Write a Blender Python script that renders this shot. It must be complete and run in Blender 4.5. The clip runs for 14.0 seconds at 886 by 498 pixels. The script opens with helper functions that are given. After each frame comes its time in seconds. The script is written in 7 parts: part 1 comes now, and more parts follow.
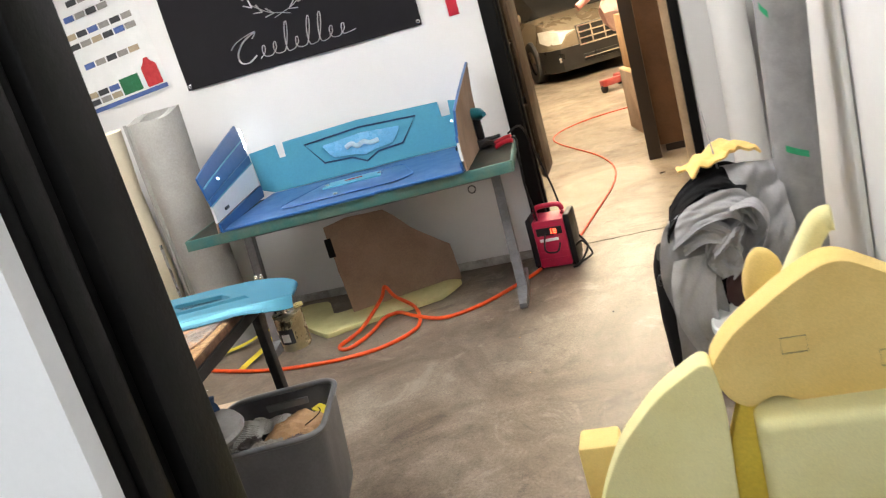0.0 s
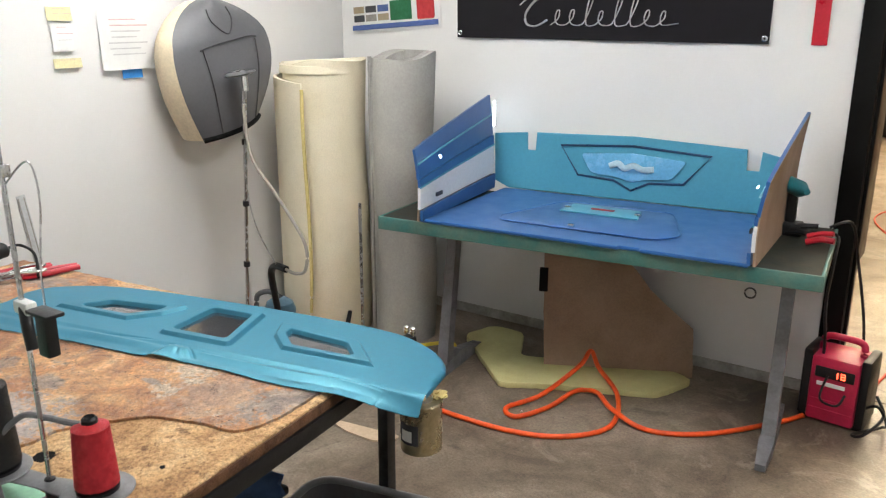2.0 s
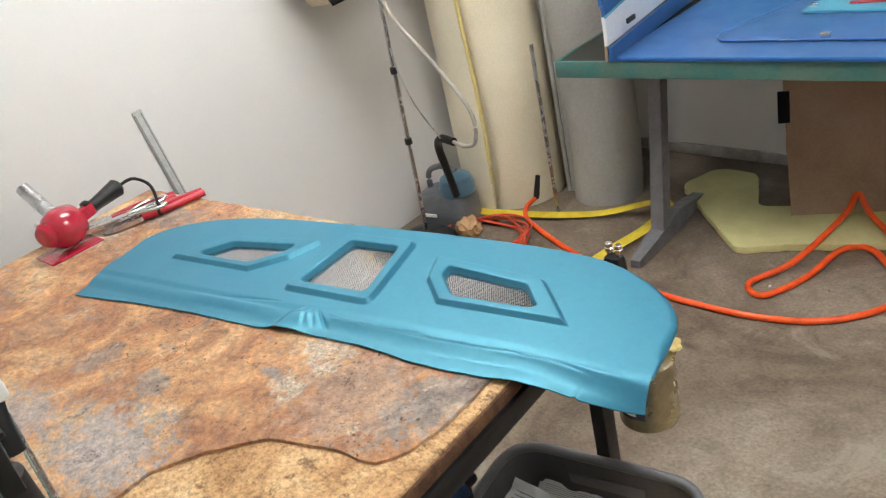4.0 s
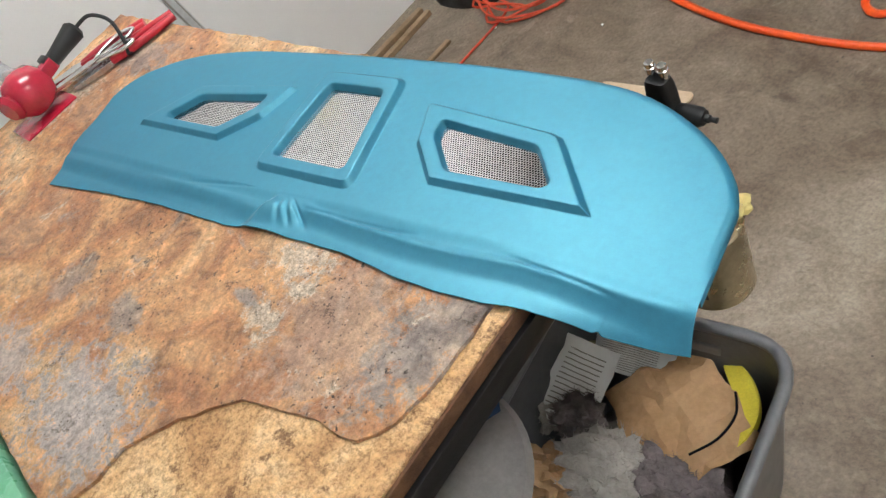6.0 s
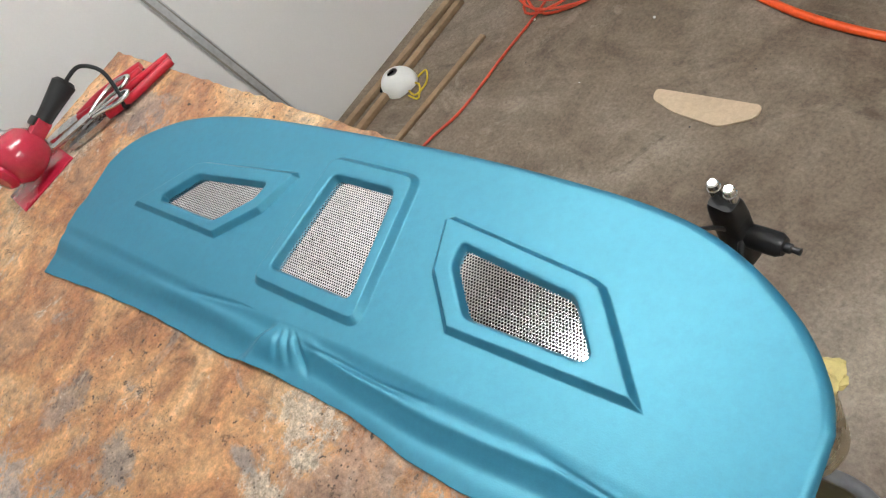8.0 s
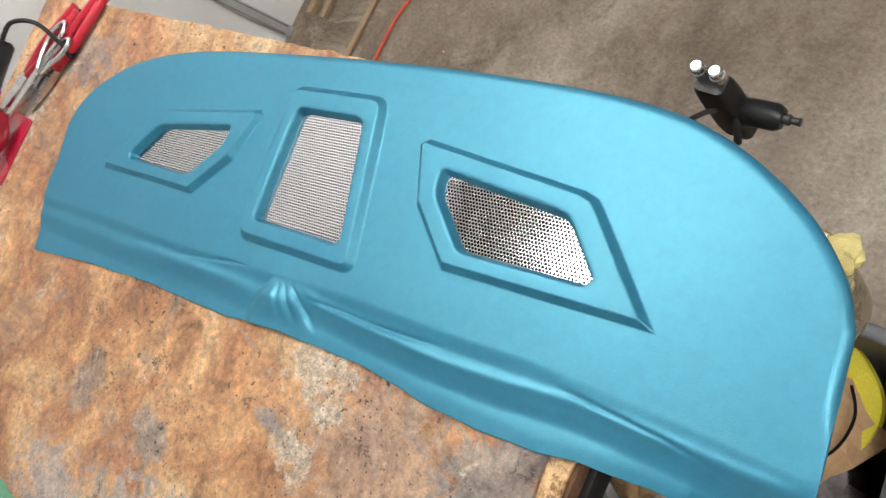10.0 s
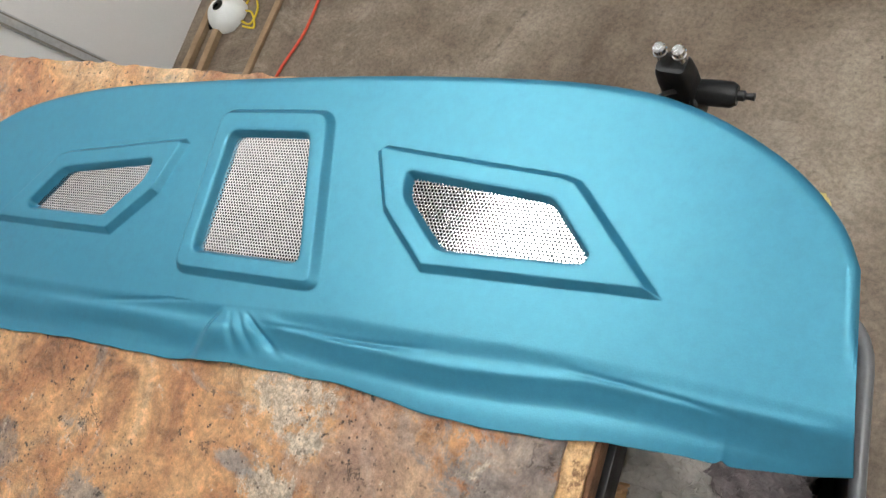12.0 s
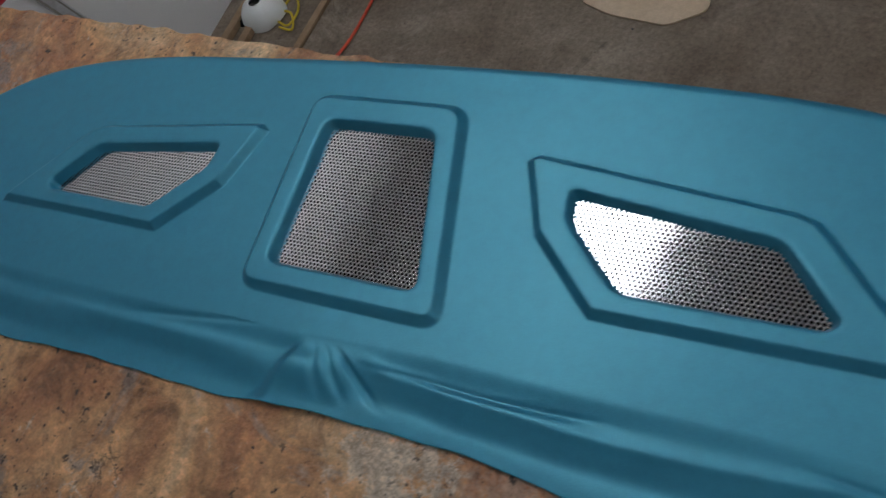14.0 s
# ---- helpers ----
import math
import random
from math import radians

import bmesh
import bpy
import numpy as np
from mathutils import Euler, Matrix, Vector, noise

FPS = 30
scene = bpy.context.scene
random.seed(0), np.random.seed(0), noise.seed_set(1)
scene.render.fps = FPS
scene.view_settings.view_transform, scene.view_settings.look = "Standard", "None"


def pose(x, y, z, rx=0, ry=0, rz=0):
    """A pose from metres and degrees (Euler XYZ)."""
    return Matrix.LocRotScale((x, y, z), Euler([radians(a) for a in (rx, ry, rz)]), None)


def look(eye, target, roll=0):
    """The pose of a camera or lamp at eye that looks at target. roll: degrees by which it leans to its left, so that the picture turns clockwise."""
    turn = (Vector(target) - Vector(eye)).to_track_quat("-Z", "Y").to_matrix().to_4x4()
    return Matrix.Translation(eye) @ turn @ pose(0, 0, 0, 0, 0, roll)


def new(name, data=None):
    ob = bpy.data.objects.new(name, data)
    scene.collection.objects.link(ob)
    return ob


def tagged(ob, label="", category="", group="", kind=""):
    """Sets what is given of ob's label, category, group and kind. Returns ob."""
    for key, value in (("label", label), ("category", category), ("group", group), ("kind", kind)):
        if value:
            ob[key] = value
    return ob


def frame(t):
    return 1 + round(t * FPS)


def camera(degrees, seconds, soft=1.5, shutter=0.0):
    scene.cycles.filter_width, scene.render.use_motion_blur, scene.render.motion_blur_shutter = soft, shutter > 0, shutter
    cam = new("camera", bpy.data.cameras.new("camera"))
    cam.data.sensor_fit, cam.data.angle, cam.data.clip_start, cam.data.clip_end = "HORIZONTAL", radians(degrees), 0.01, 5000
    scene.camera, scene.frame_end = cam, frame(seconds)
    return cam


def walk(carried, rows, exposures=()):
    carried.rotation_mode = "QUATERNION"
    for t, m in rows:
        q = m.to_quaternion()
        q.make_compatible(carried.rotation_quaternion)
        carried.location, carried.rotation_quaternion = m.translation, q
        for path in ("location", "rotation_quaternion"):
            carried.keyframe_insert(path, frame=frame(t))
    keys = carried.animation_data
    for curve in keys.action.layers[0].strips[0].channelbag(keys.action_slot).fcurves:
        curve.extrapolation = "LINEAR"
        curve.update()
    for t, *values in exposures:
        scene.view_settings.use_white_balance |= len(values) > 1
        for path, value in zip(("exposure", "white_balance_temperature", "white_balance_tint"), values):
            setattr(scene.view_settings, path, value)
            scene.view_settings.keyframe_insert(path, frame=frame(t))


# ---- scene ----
cam = camera(56.9, 14.0, 1.2, 0.35)
PATH = [
    (0, (0.785, 0.155, 1.489), (0.234, 2.001, 0.952), -16.1),
    (0.1, (0.755, 0.207, 1.487), (0.2, 2.052, 0.95), -15.3),
    (0.2, (0.748, 0.282, 1.51), (0.176, 2.118, 0.961), -14.6),
    (0.3, (0.735, 0.342, 1.53), (0.15, 2.174, 0.981), -13.5),
    (0.5, (0.731, 0.467, 1.554), (0.12, 2.29, 1.001), -10.9),
    (1, (0.741, 0.787, 1.533), (-0.127, 2.509, 1.003), -4.7),
    (1.5, (0.652, 1.024, 1.544), (-0.427, 2.624, 1.02), -2.2),
    (2, (0.502, 1.154, 1.573), (-0.58, 2.742, 1.018), 0.2),
    (2.5, (0.409, 1.352, 1.562), (-0.64, 2.816, 0.692), -4.1),
    (3, (0.321, 1.572, 1.565), (-1.017, 2.777, 0.695), -10.2),
    (3.2, (0.282, 1.606, 1.558), (-1.067, 2.791, 0.675), -10.9),
    (5.3, (-0.058, 1.985, 1.48), (-1.467, 2.817, 0.33), -25.0),
    (5.5, (-0.054, 2.045, 1.485), (-1.423, 2.774, 0.223), -26.4),
    (6, (-0.068, 2.145, 1.496), (-1.424, 2.649, 0.115), -33.7),
    (6.5, (-0.142, 2.212, 1.494), (-1.521, 2.625, 0.105), -37.3),
    (7, (-0.249, 2.288, 1.507), (-1.628, 2.663, 0.108), -39.0),
    (7.2, (-0.267, 2.323, 1.503), (-1.64, 2.68, 0.094), -39.1),
    (9.3, (-0.272, 2.512, 1.505), (-1.612, 2.514, 0.021), -54.4),
    (9.5, (-0.288, 2.524, 1.511), (-1.608, 2.487, 0.009), -58.7),
    (10, (-0.321, 2.529, 1.494), (-1.572, 2.483, -0.065), -63.1),
    (10.5, (-0.352, 2.511, 1.497), (-1.483, 2.497, -0.152), -64.8),
    (11, (-0.379, 2.468, 1.497), (-1.484, 2.474, -0.17), -65.1),
    (11.5, (-0.39, 2.429, 1.506), (-1.5, 2.614, -0.148), -57.7),
    (12, (-0.416, 2.39, 1.514), (-1.455, 2.678, -0.17), -53.7),
    (12.5, (-0.456, 2.327, 1.513), (-1.46, 2.671, -0.182), -50.7),
    (13, (-0.513, 2.348, 1.467), (-1.538, 2.753, -0.201), -45.5),
    (13.5, (-0.588, 2.387, 1.43), (-1.573, 2.801, -0.261), -42.0),
    (14, (-0.67, 2.332, 1.409), (-1.662, 2.761, -0.274), -41.0),
]
EXPOSURES = [(0.0, 0.42, 6430, 11), (1.0, 0.38, 6380, 11), (1.5, 0.16, 6380, 11), (2.0, 0.16, 6380, 9), (2.5, 0.60, 6400, 9), (3.0, 0.36, 6420, 9), (5.5, 0.26, 6280, 8), (7.0, 0.17, 6250, 8), (9.5, 0.22, 6330, 8), (10.0, 0.3, 6330, 8), (11.0, 0.13, 6280, 8), (12.5, 0.1, 6300, 8), (13.5, -0.02, 6180, 8), (14.0, -1.36, 5800, 9)]
walk(cam, [(t, look(eye, target, roll)) for t, eye, target, roll in PATH], EXPOSURES)


# ---- light of the place ----
world = bpy.data.worlds.new("world")
scene.world = world
world.use_nodes = True
world.node_tree.nodes["Background"].inputs[0].default_value = (0.9, 0.95, 1.0, 1)
world.node_tree.nodes["Background"].inputs[1].default_value = 0.02

LAMP_SHOP = 23.5
FILL_SHOP_B = 25.5
FILL_ENTRY = 33.0
LAMP_GARAGE = 122.0


# ---- materials ----
def nodes_of(name):
    m = bpy.data.materials.new(name)
    m.use_nodes = True
    nt = m.node_tree
    return m, nt, nt.nodes["Principled BSDF"]


def noise_node(nt, coord, scale, detail=5.0, rough=0.6, distort=0.0):
    n = nt.nodes.new("ShaderNodeTexNoise")
    n.inputs["Scale"].default_value = scale
    n.inputs["Detail"].default_value = detail
    n.inputs["Roughness"].default_value = rough
    n.inputs["Distortion"].default_value = distort
    nt.links.new(coord, n.inputs["Vector"])
    return n.outputs["Fac"]


def ramp_node(nt, fac, stops):
    r = nt.nodes.new("ShaderNodeValToRGB")
    el = r.color_ramp.elements
    while len(el) < len(stops):
        el.new(0.5)
    for e, (p, c) in zip(el, stops):
        e.position = p
        e.color = (c[0], c[1], c[2], 1) if len(c) > 2 else (c[0], c[0], c[0], 1)
    nt.links.new(fac, r.inputs[0])
    return r.outputs[0]


def mix_node(nt, fac, a, b, mode="MIX"):
    m = nt.nodes.new("ShaderNodeMix")
    m.data_type, m.blend_type = "RGBA", mode
    for sock, val in ((m.inputs[0], fac), (m.inputs[6], a), (m.inputs[7], b)):
        if isinstance(val, bpy.types.NodeSocket):
            nt.links.new(val, sock)
        elif isinstance(val, (int, float)):
            sock.default_value = val
        else:
            sock.default_value = (val[0], val[1], val[2], 1)
    return m.outputs[2]


def bump_node(nt, b, height, strength, dist=0.01, normal=None):
    n = nt.nodes.new("ShaderNodeBump")
    n.inputs["Strength"].default_value = strength
    n.inputs["Distance"].default_value = dist
    nt.links.new(height, n.inputs["Height"])
    if normal is not None:
        nt.links.new(normal, n.inputs["Normal"])
    nt.links.new(n.outputs[0], b.inputs["Normal"])
    return n.outputs[0]


def coords(nt):
    c = nt.nodes.new("ShaderNodeTexCoord")
    return c.outputs["Object"]


def mat(name, c1, c2=None, scale=6.0, rough=0.6, metal=0.0, bump=0.15, bscale=90.0, rvar=0.12, spec=0.5, sheen=0.0, coat=0.0, grain=0.2):
    """Two colours mixed by broad noise, fine grain and relief."""
    m, nt, b = nodes_of(name)
    c2 = c2 or tuple(v * 0.82 for v in c1)
    co = coords(nt)
    broad = noise_node(nt, co, scale, 6, 0.6, 0.3)
    fine = noise_node(nt, co, bscale, 4, 0.7)
    col = ramp_node(nt, broad, [(0.38, c1), (0.62, c2)])
    col = mix_node(nt, grain, col, ramp_node(nt, fine, [(0.36, (0.55,) * 3), (0.64, (1.3,) * 3)]), "MULTIPLY")
    nt.links.new(col, b.inputs["Base Color"])
    rr = ramp_node(nt, broad, [(0.3, (max(0.02, rough - rvar),)), (0.7, (min(1, rough + rvar),))])
    nt.links.new(rr, b.inputs["Roughness"])
    b.inputs["Metallic"].default_value = metal
    b.inputs["Specular IOR Level"].default_value = spec
    b.inputs["Sheen Weight"].default_value = sheen
    b.inputs["Coat Weight"].default_value = coat
    if bump:
        bump_node(nt, b, fine, bump, 0.004)
    return m


def glow(name, color, strength):
    m, nt, b = nodes_of(name)
    b.inputs["Base Color"].default_value = (*color, 1)
    b.inputs["Emission Color"].default_value = (*color, 1)
    b.inputs["Emission Strength"].default_value = strength
    return m


def concrete_material():
    m, nt, b = nodes_of("concrete")
    co = coords(nt)
    big = noise_node(nt, co, 1.3, 8, 0.68, 0.9)
    mid = noise_node(nt, co, 7.0, 9, 0.72, 0.7)
    fine = noise_node(nt, co, 95, 6, 0.78)
    col = ramp_node(nt, big, [(0.34, (0.085, 0.067, 0.053)), (0.46, (0.150, 0.124, 0.101)), (0.56, (0.195, 0.168, 0.141)), (0.68, (0.260, 0.230, 0.196))])
    col = mix_node(nt, 0.85, col, ramp_node(nt, mid, [(0.32, (0.62, 0.59, 0.56)), (0.46, (0.94, 0.92, 0.90)), (0.58, (1.10, 1.10, 1.10)), (0.70, (1.32, 1.32, 1.32))]), "MULTIPLY")
    col = mix_node(nt, 0.5, col, ramp_node(nt, fine, [(0.34, (0.38,) * 3), (0.5, (0.98,) * 3), (0.66, (1.55,) * 3)]), "MULTIPLY")
    # trodden paler tracks and dark old spills
    wear = noise_node(nt, co, 2.9, 10, 0.78, 1.4)
    col = mix_node(nt, ramp_node(nt, wear, [(0.55, (0.0,)), (0.63, (0.45,))]), col, (0.31, 0.285, 0.25))
    spill = nt.nodes.new("ShaderNodeVectorMath")
    spill.inputs[1].default_value = (4.1, 7.7, 2.0)
    nt.links.new(co, spill.inputs[0])
    dark = ramp_node(nt, noise_node(nt, spill.outputs[0], 3.7, 10, 0.76, 0.9), [(0.58, (0.0,)), (0.66, (0.6,))])
    col = mix_node(nt, dark, col, (0.055, 0.043, 0.034))
    col = mix_node(nt, 1.0, col, (1.16, 1.10, 1.02), "MULTIPLY")
    # small dark pits
    v = nt.nodes.new("ShaderNodeTexVoronoi")
    v.inputs["Scale"].default_value = 44
    nt.links.new(co, v.inputs["Vector"])
    pits = ramp_node(nt, v.outputs["Distance"], [(0.06, (0.0,)), (0.15, (1.0,))])
    gate = ramp_node(nt, noise_node(nt, co, 7, 3), [(0.54, (1.0,)), (0.63, (0.1,))])
    pits = mix_node(nt, 1.0, pits, gate, "ADD")
    col = mix_node(nt, pits, (0.05, 0.042, 0.035), col)
    nt.links.new(col, b.inputs["Base Color"])
    nt.links.new(ramp_node(nt, mid, [(0.36, (0.30,)), (0.64, (0.50,))]), b.inputs["Roughness"])
    b.inputs["Specular IOR Level"].default_value = 0.22
    first = bump_node(nt, b, mid, 0.10, 0.006)
    bump_node(nt, b, fine, 0.16, 0.003, first)
    return m


def tabletop_material():
    m, nt, b = nodes_of("glue_stained_layer")
    co = coords(nt)

    def shifted(x, y, z):
        s = nt.nodes.new("ShaderNodeVectorMath")
        s.inputs[1].default_value = (x, y, z)
        nt.links.new(co, s.inputs[0])
        return s.outputs[0]

    def sums(op, a, c):
        n = nt.nodes.new("ShaderNodeMath")
        n.operation = op
        for sock, val in zip(n.inputs, (a, c)):
            if isinstance(val, (int, float)):
                sock.default_value = val
            else:
                nt.links.new(val, sock)
        return n.outputs[0]

    ragged = noise_node(nt, shifted(2.7, 1.3, 0.2), 36, 12, 0.8, 0.4)

    def stain(x, y, rx, ry, amount, fray=3.2):
        """A stain with a ragged outline at one place of the top."""
        k = nt.nodes.new("ShaderNodeVectorMath")
        k.operation = "MULTIPLY"
        k.inputs[1].default_value = (1 / rx, 1 / ry, 0)
        nt.links.new(shifted(-x, -y, 0), k.inputs[0])
        n = nt.nodes.new("ShaderNodeVectorMath")
        n.operation = "LENGTH"
        nt.links.new(k.outputs[0], n.inputs[0])
        far = sums("ADD", n.outputs["Value"], sums("MULTIPLY", sums("SUBTRACT", ragged, 0.5), fray))
        return ramp_node(nt, far, [(0.62, (amount,)), (0.95, (0.0,))])

    big = noise_node(nt, co, 5.2, 7, 0.62, 0.55)
    mid = noise_node(nt, shifted(3, 1, 2), 17, 10, 0.7, 0.6)
    fine = noise_node(nt, co, 110, 7, 0.78)
    col = ramp_node(nt, big, [(0.34, (0.62, 0.45, 0.27)), (0.44, (0.56, 0.335, 0.17)), (0.51, (0.46, 0.245, 0.12)), (0.57, (0.35, 0.165, 0.085)), (0.63, (0.46, 0.27, 0.15)), (0.70, (0.30, 0.18, 0.115))])
    col = mix_node(nt, 0.95, col, ramp_node(nt, mid, [(0.35, (0.46, 0.40, 0.36)), (0.45, (0.88, 0.85, 0.82)), (0.55, (1.08, 1.05, 1.0)), (0.66, (1.34, 1.32, 1.26))]), "MULTIPLY")
    # grey worn patches scattered over the top
    grey = ramp_node(nt, noise_node(nt, shifted(7.3, 2.1, 4.4), 6.0, 10, 0.72, 0.7), [(0.575, (0.0,)), (0.635, (0.75,))])
    greyer = ramp_node(nt, noise_node(nt, shifted(2.2, 5.1, 1.4), 34, 9, 0.78), [(0.36, (0.10, 0.092, 0.088)), (0.5, (0.27, 0.235, 0.205)), (0.64, (0.46, 0.41, 0.35))])
    col = mix_node(nt, grey, col, greyer)
    # the larger stains, each at its own place
    dull = ramp_node(nt, mid, [(0.36, (0.12, 0.113, 0.112)), (0.5, (0.24, 0.22, 0.205)), (0.64, (0.42, 0.36, 0.30))])
    pinkish = ramp_node(nt, mid, [(0.36, (0.28, 0.185, 0.14)), (0.6, (0.50, 0.36, 0.26))])
    chalk = ramp_node(nt, ragged, [(0.36, (0.20, 0.185, 0.185)), (0.5, (0.42, 0.395, 0.385)), (0.66, (0.62, 0.59, 0.56))])
    pale = ramp_node(nt, fine, [(0.36, (0.32, 0.265, 0.20)), (0.62, (0.64, 0.56, 0.45))])
    col = mix_node(nt, stain(0.56, 0.0, 0.17, 0.13, 0.7, 4.5), col, pinkish)
    col = mix_node(nt, stain(0.69, 0.06, 0.085, 0.13, 0.8, 5.0), col, dull)
    col = mix_node(nt, stain(0.27, -0.32, 0.16, 0.10, 0.85, 6.5), col, chalk)
    col = mix_node(nt, stain(0.02, -0.36, 0.12, 0.07, 0.7, 6.5), col, chalk)
    col = mix_node(nt, stain(0.17, -0.18, 0.055, 0.045, 0.75), col, dull)
    col = mix_node(nt, stain(-0.02, -0.20, 0.05, 0.06, 0.6), col, dull)
    col = mix_node(nt, stain(0.40, 0.055, 0.065, 0.042, 0.75, 6.0), col, pale)
    col = mix_node(nt, stain(0.448, 0.013, 0.026, 0.024, 0.9, 3.0), col, pale)
    col = mix_node(nt, stain(0.425, -0.05, 0.045, 0.030, 0.8, 6.5), col, pale)
    col = mix_node(nt, stain(0.365, -0.04, 0.036, 0.016, 0.85, 2.4), col, dull)
    col = mix_node(nt, stain(-0.62, 0.06, 0.06, 0.16, 0.7, 4.6), col, pale)
    col = mix_node(nt, stain(-0.55, 0.24, 0.16, 0.07, 0.7, 4.0), col, dull)
    # dried pale glue in small flecks
    glue = noise_node(nt, shifted(1.9, 8.8, 3.1), 13, 13, 0.82, 0.4)
    col = mix_node(nt, ramp_node(nt, glue, [(0.585, (0.0,)), (0.615, (0.8,))]), col, pale)
    # dark scorched specks, pits and scratches
    gate = ramp_node(nt, noise_node(nt, shifted(0.3, 3.8, 9.1), 5, 4), [(0.44, (0.0,)), (0.56, (1.0,))])
    speck = mix_node(nt, 1.0, ramp_node(nt, noise_node(nt, shifted(4.9, 0.8, 6.1), 80, 5, 0.62), [(0.61, (0.0,)), (0.65, (0.95,))]), gate, "MULTIPLY")
    col = mix_node(nt, speck, col, (0.045, 0.03, 0.022))
    col = mix_node(nt, 0.6, col, ramp_node(nt, fine, [(0.37, (0.42,) * 3), (0.63, (1.28,) * 3)]), "MULTIPLY")
    pit = nt.nodes.new("ShaderNodeTexVoronoi")
    pit.inputs["Scale"].default_value = 105
    nt.links.new(co, pit.inputs["Vector"])
    some = ramp_node(nt, noise_node(nt, shifted(6.6, 1.1, 0.4), 6, 5), [(0.45, (1.0,)), (0.56, (0.0,))])
    dots = mix_node(nt, 1.0, ramp_node(nt, pit.outputs["Distance"], [(0.08, (0.0,)), (0.22, (1.0,))]), some, "ADD")
    col = mix_node(nt, dots, (0.07, 0.045, 0.032), col)
    col = mix_node(nt, 1.0, col, (1.27, 1.25, 1.26), "MULTIPLY")
    # short deep cracks
    line = ramp_node(nt, noise_node(nt, shifted(8.2, 4.4, 1.7), 9, 8, 0.62, 0.5), [(0.488, (0.0,)), (0.499, (1.0,)), (0.510, (0.0,))])
    where = ramp_node(nt, noise_node(nt, shifted(1.1, 6.3, 5.0), 11, 3), [(0.60, (0.0,)), (0.66, (1.0,))])
    crack = mix_node(nt, 1.0, line, where, "MULTIPLY")
    col = mix_node(nt, crack, col, (0.06, 0.035, 0.022))
    nt.links.new(col, b.inputs["Base Color"])
    nt.links.new(ramp_node(nt, mid, [(0.38, (0.38,)), (0.62, (0.62,))]), b.inputs["Roughness"])
    first = bump_node(nt, b, mid, 0.7, 0.010)
    second = bump_node(nt, b, ragged, 0.8, 0.009, first)
    bump_node(nt, b, fine, 0.5, 0.003, second)
    return m


def chipboard_material():
    m, nt, b = nodes_of("raw_chipboard")
    co = coords(nt)
    v = nt.nodes.new("ShaderNodeTexVoronoi")
    v.inputs["Scale"].default_value = 190
    nt.links.new(co, v.inputs["Vector"])
    broad = noise_node(nt, co, 8, 8, 0.7, 0.6)
    grain = noise_node(nt, co, 150, 5, 0.7)
    col = ramp_node(nt, broad, [(0.38, (0.36, 0.20, 0.092)), (0.5, (0.52, 0.325, 0.16)), (0.62, (0.63, 0.44, 0.25))])
    col = mix_node(nt, 0.75, col, ramp_node(nt, grain, [(0.38, (0.45, 0.4, 0.34)), (0.5, (1.0, 0.98, 0.95)), (0.62, (1.35, 1.32, 1.25))]), "MULTIPLY")
    stain = ramp_node(nt, noise_node(nt, co, 24, 7, 0.75), [(0.57, (0.0,)), (0.63, (0.8,))])
    col = mix_node(nt, stain, col, (0.12, 0.055, 0.025))
    nt.links.new(col, b.inputs["Base Color"])
    b.inputs["Roughness"].default_value = 0.85
    bump_node(nt, b, mix_node(nt, 0.5, grain, v.outputs["Distance"]), 0.7, 0.003)
    return m


def vinyl_material(name, c1, c2, rough=0.42, grain=420.0, bump=0.12, spec=0.5):
    m, nt, b = nodes_of(name)
    co = coords(nt)
    broad = noise_node(nt, co, 3.2, 4, 0.5)
    v = nt.nodes.new("ShaderNodeTexVoronoi")
    v.inputs["Scale"].default_value = grain
    nt.links.new(co, v.inputs["Vector"])
    col = ramp_node(nt, broad, [(0.3, c1), (0.72, c2)])
    col = mix_node(nt, 0.45, col, ramp_node(nt, noise_node(nt, co, 75, 7, 0.75), [(0.34, (0.86,) * 3), (0.66, (1.12,) * 3)]), "MULTIPLY")
    nt.links.new(col, b.inputs["Base Color"])
    nt.links.new(ramp_node(nt, noise_node(nt, co, 14, 5), [(0.3, (rough - 0.05,)), (0.7, (rough + 0.07,))]), b.inputs["Roughness"])
    b.inputs["Sheen Weight"].default_value = 0.1
    b.inputs["Specular IOR Level"].default_value = spec
    bump_node(nt, b, v.outputs["Distance"], bump, 0.0006)
    return m


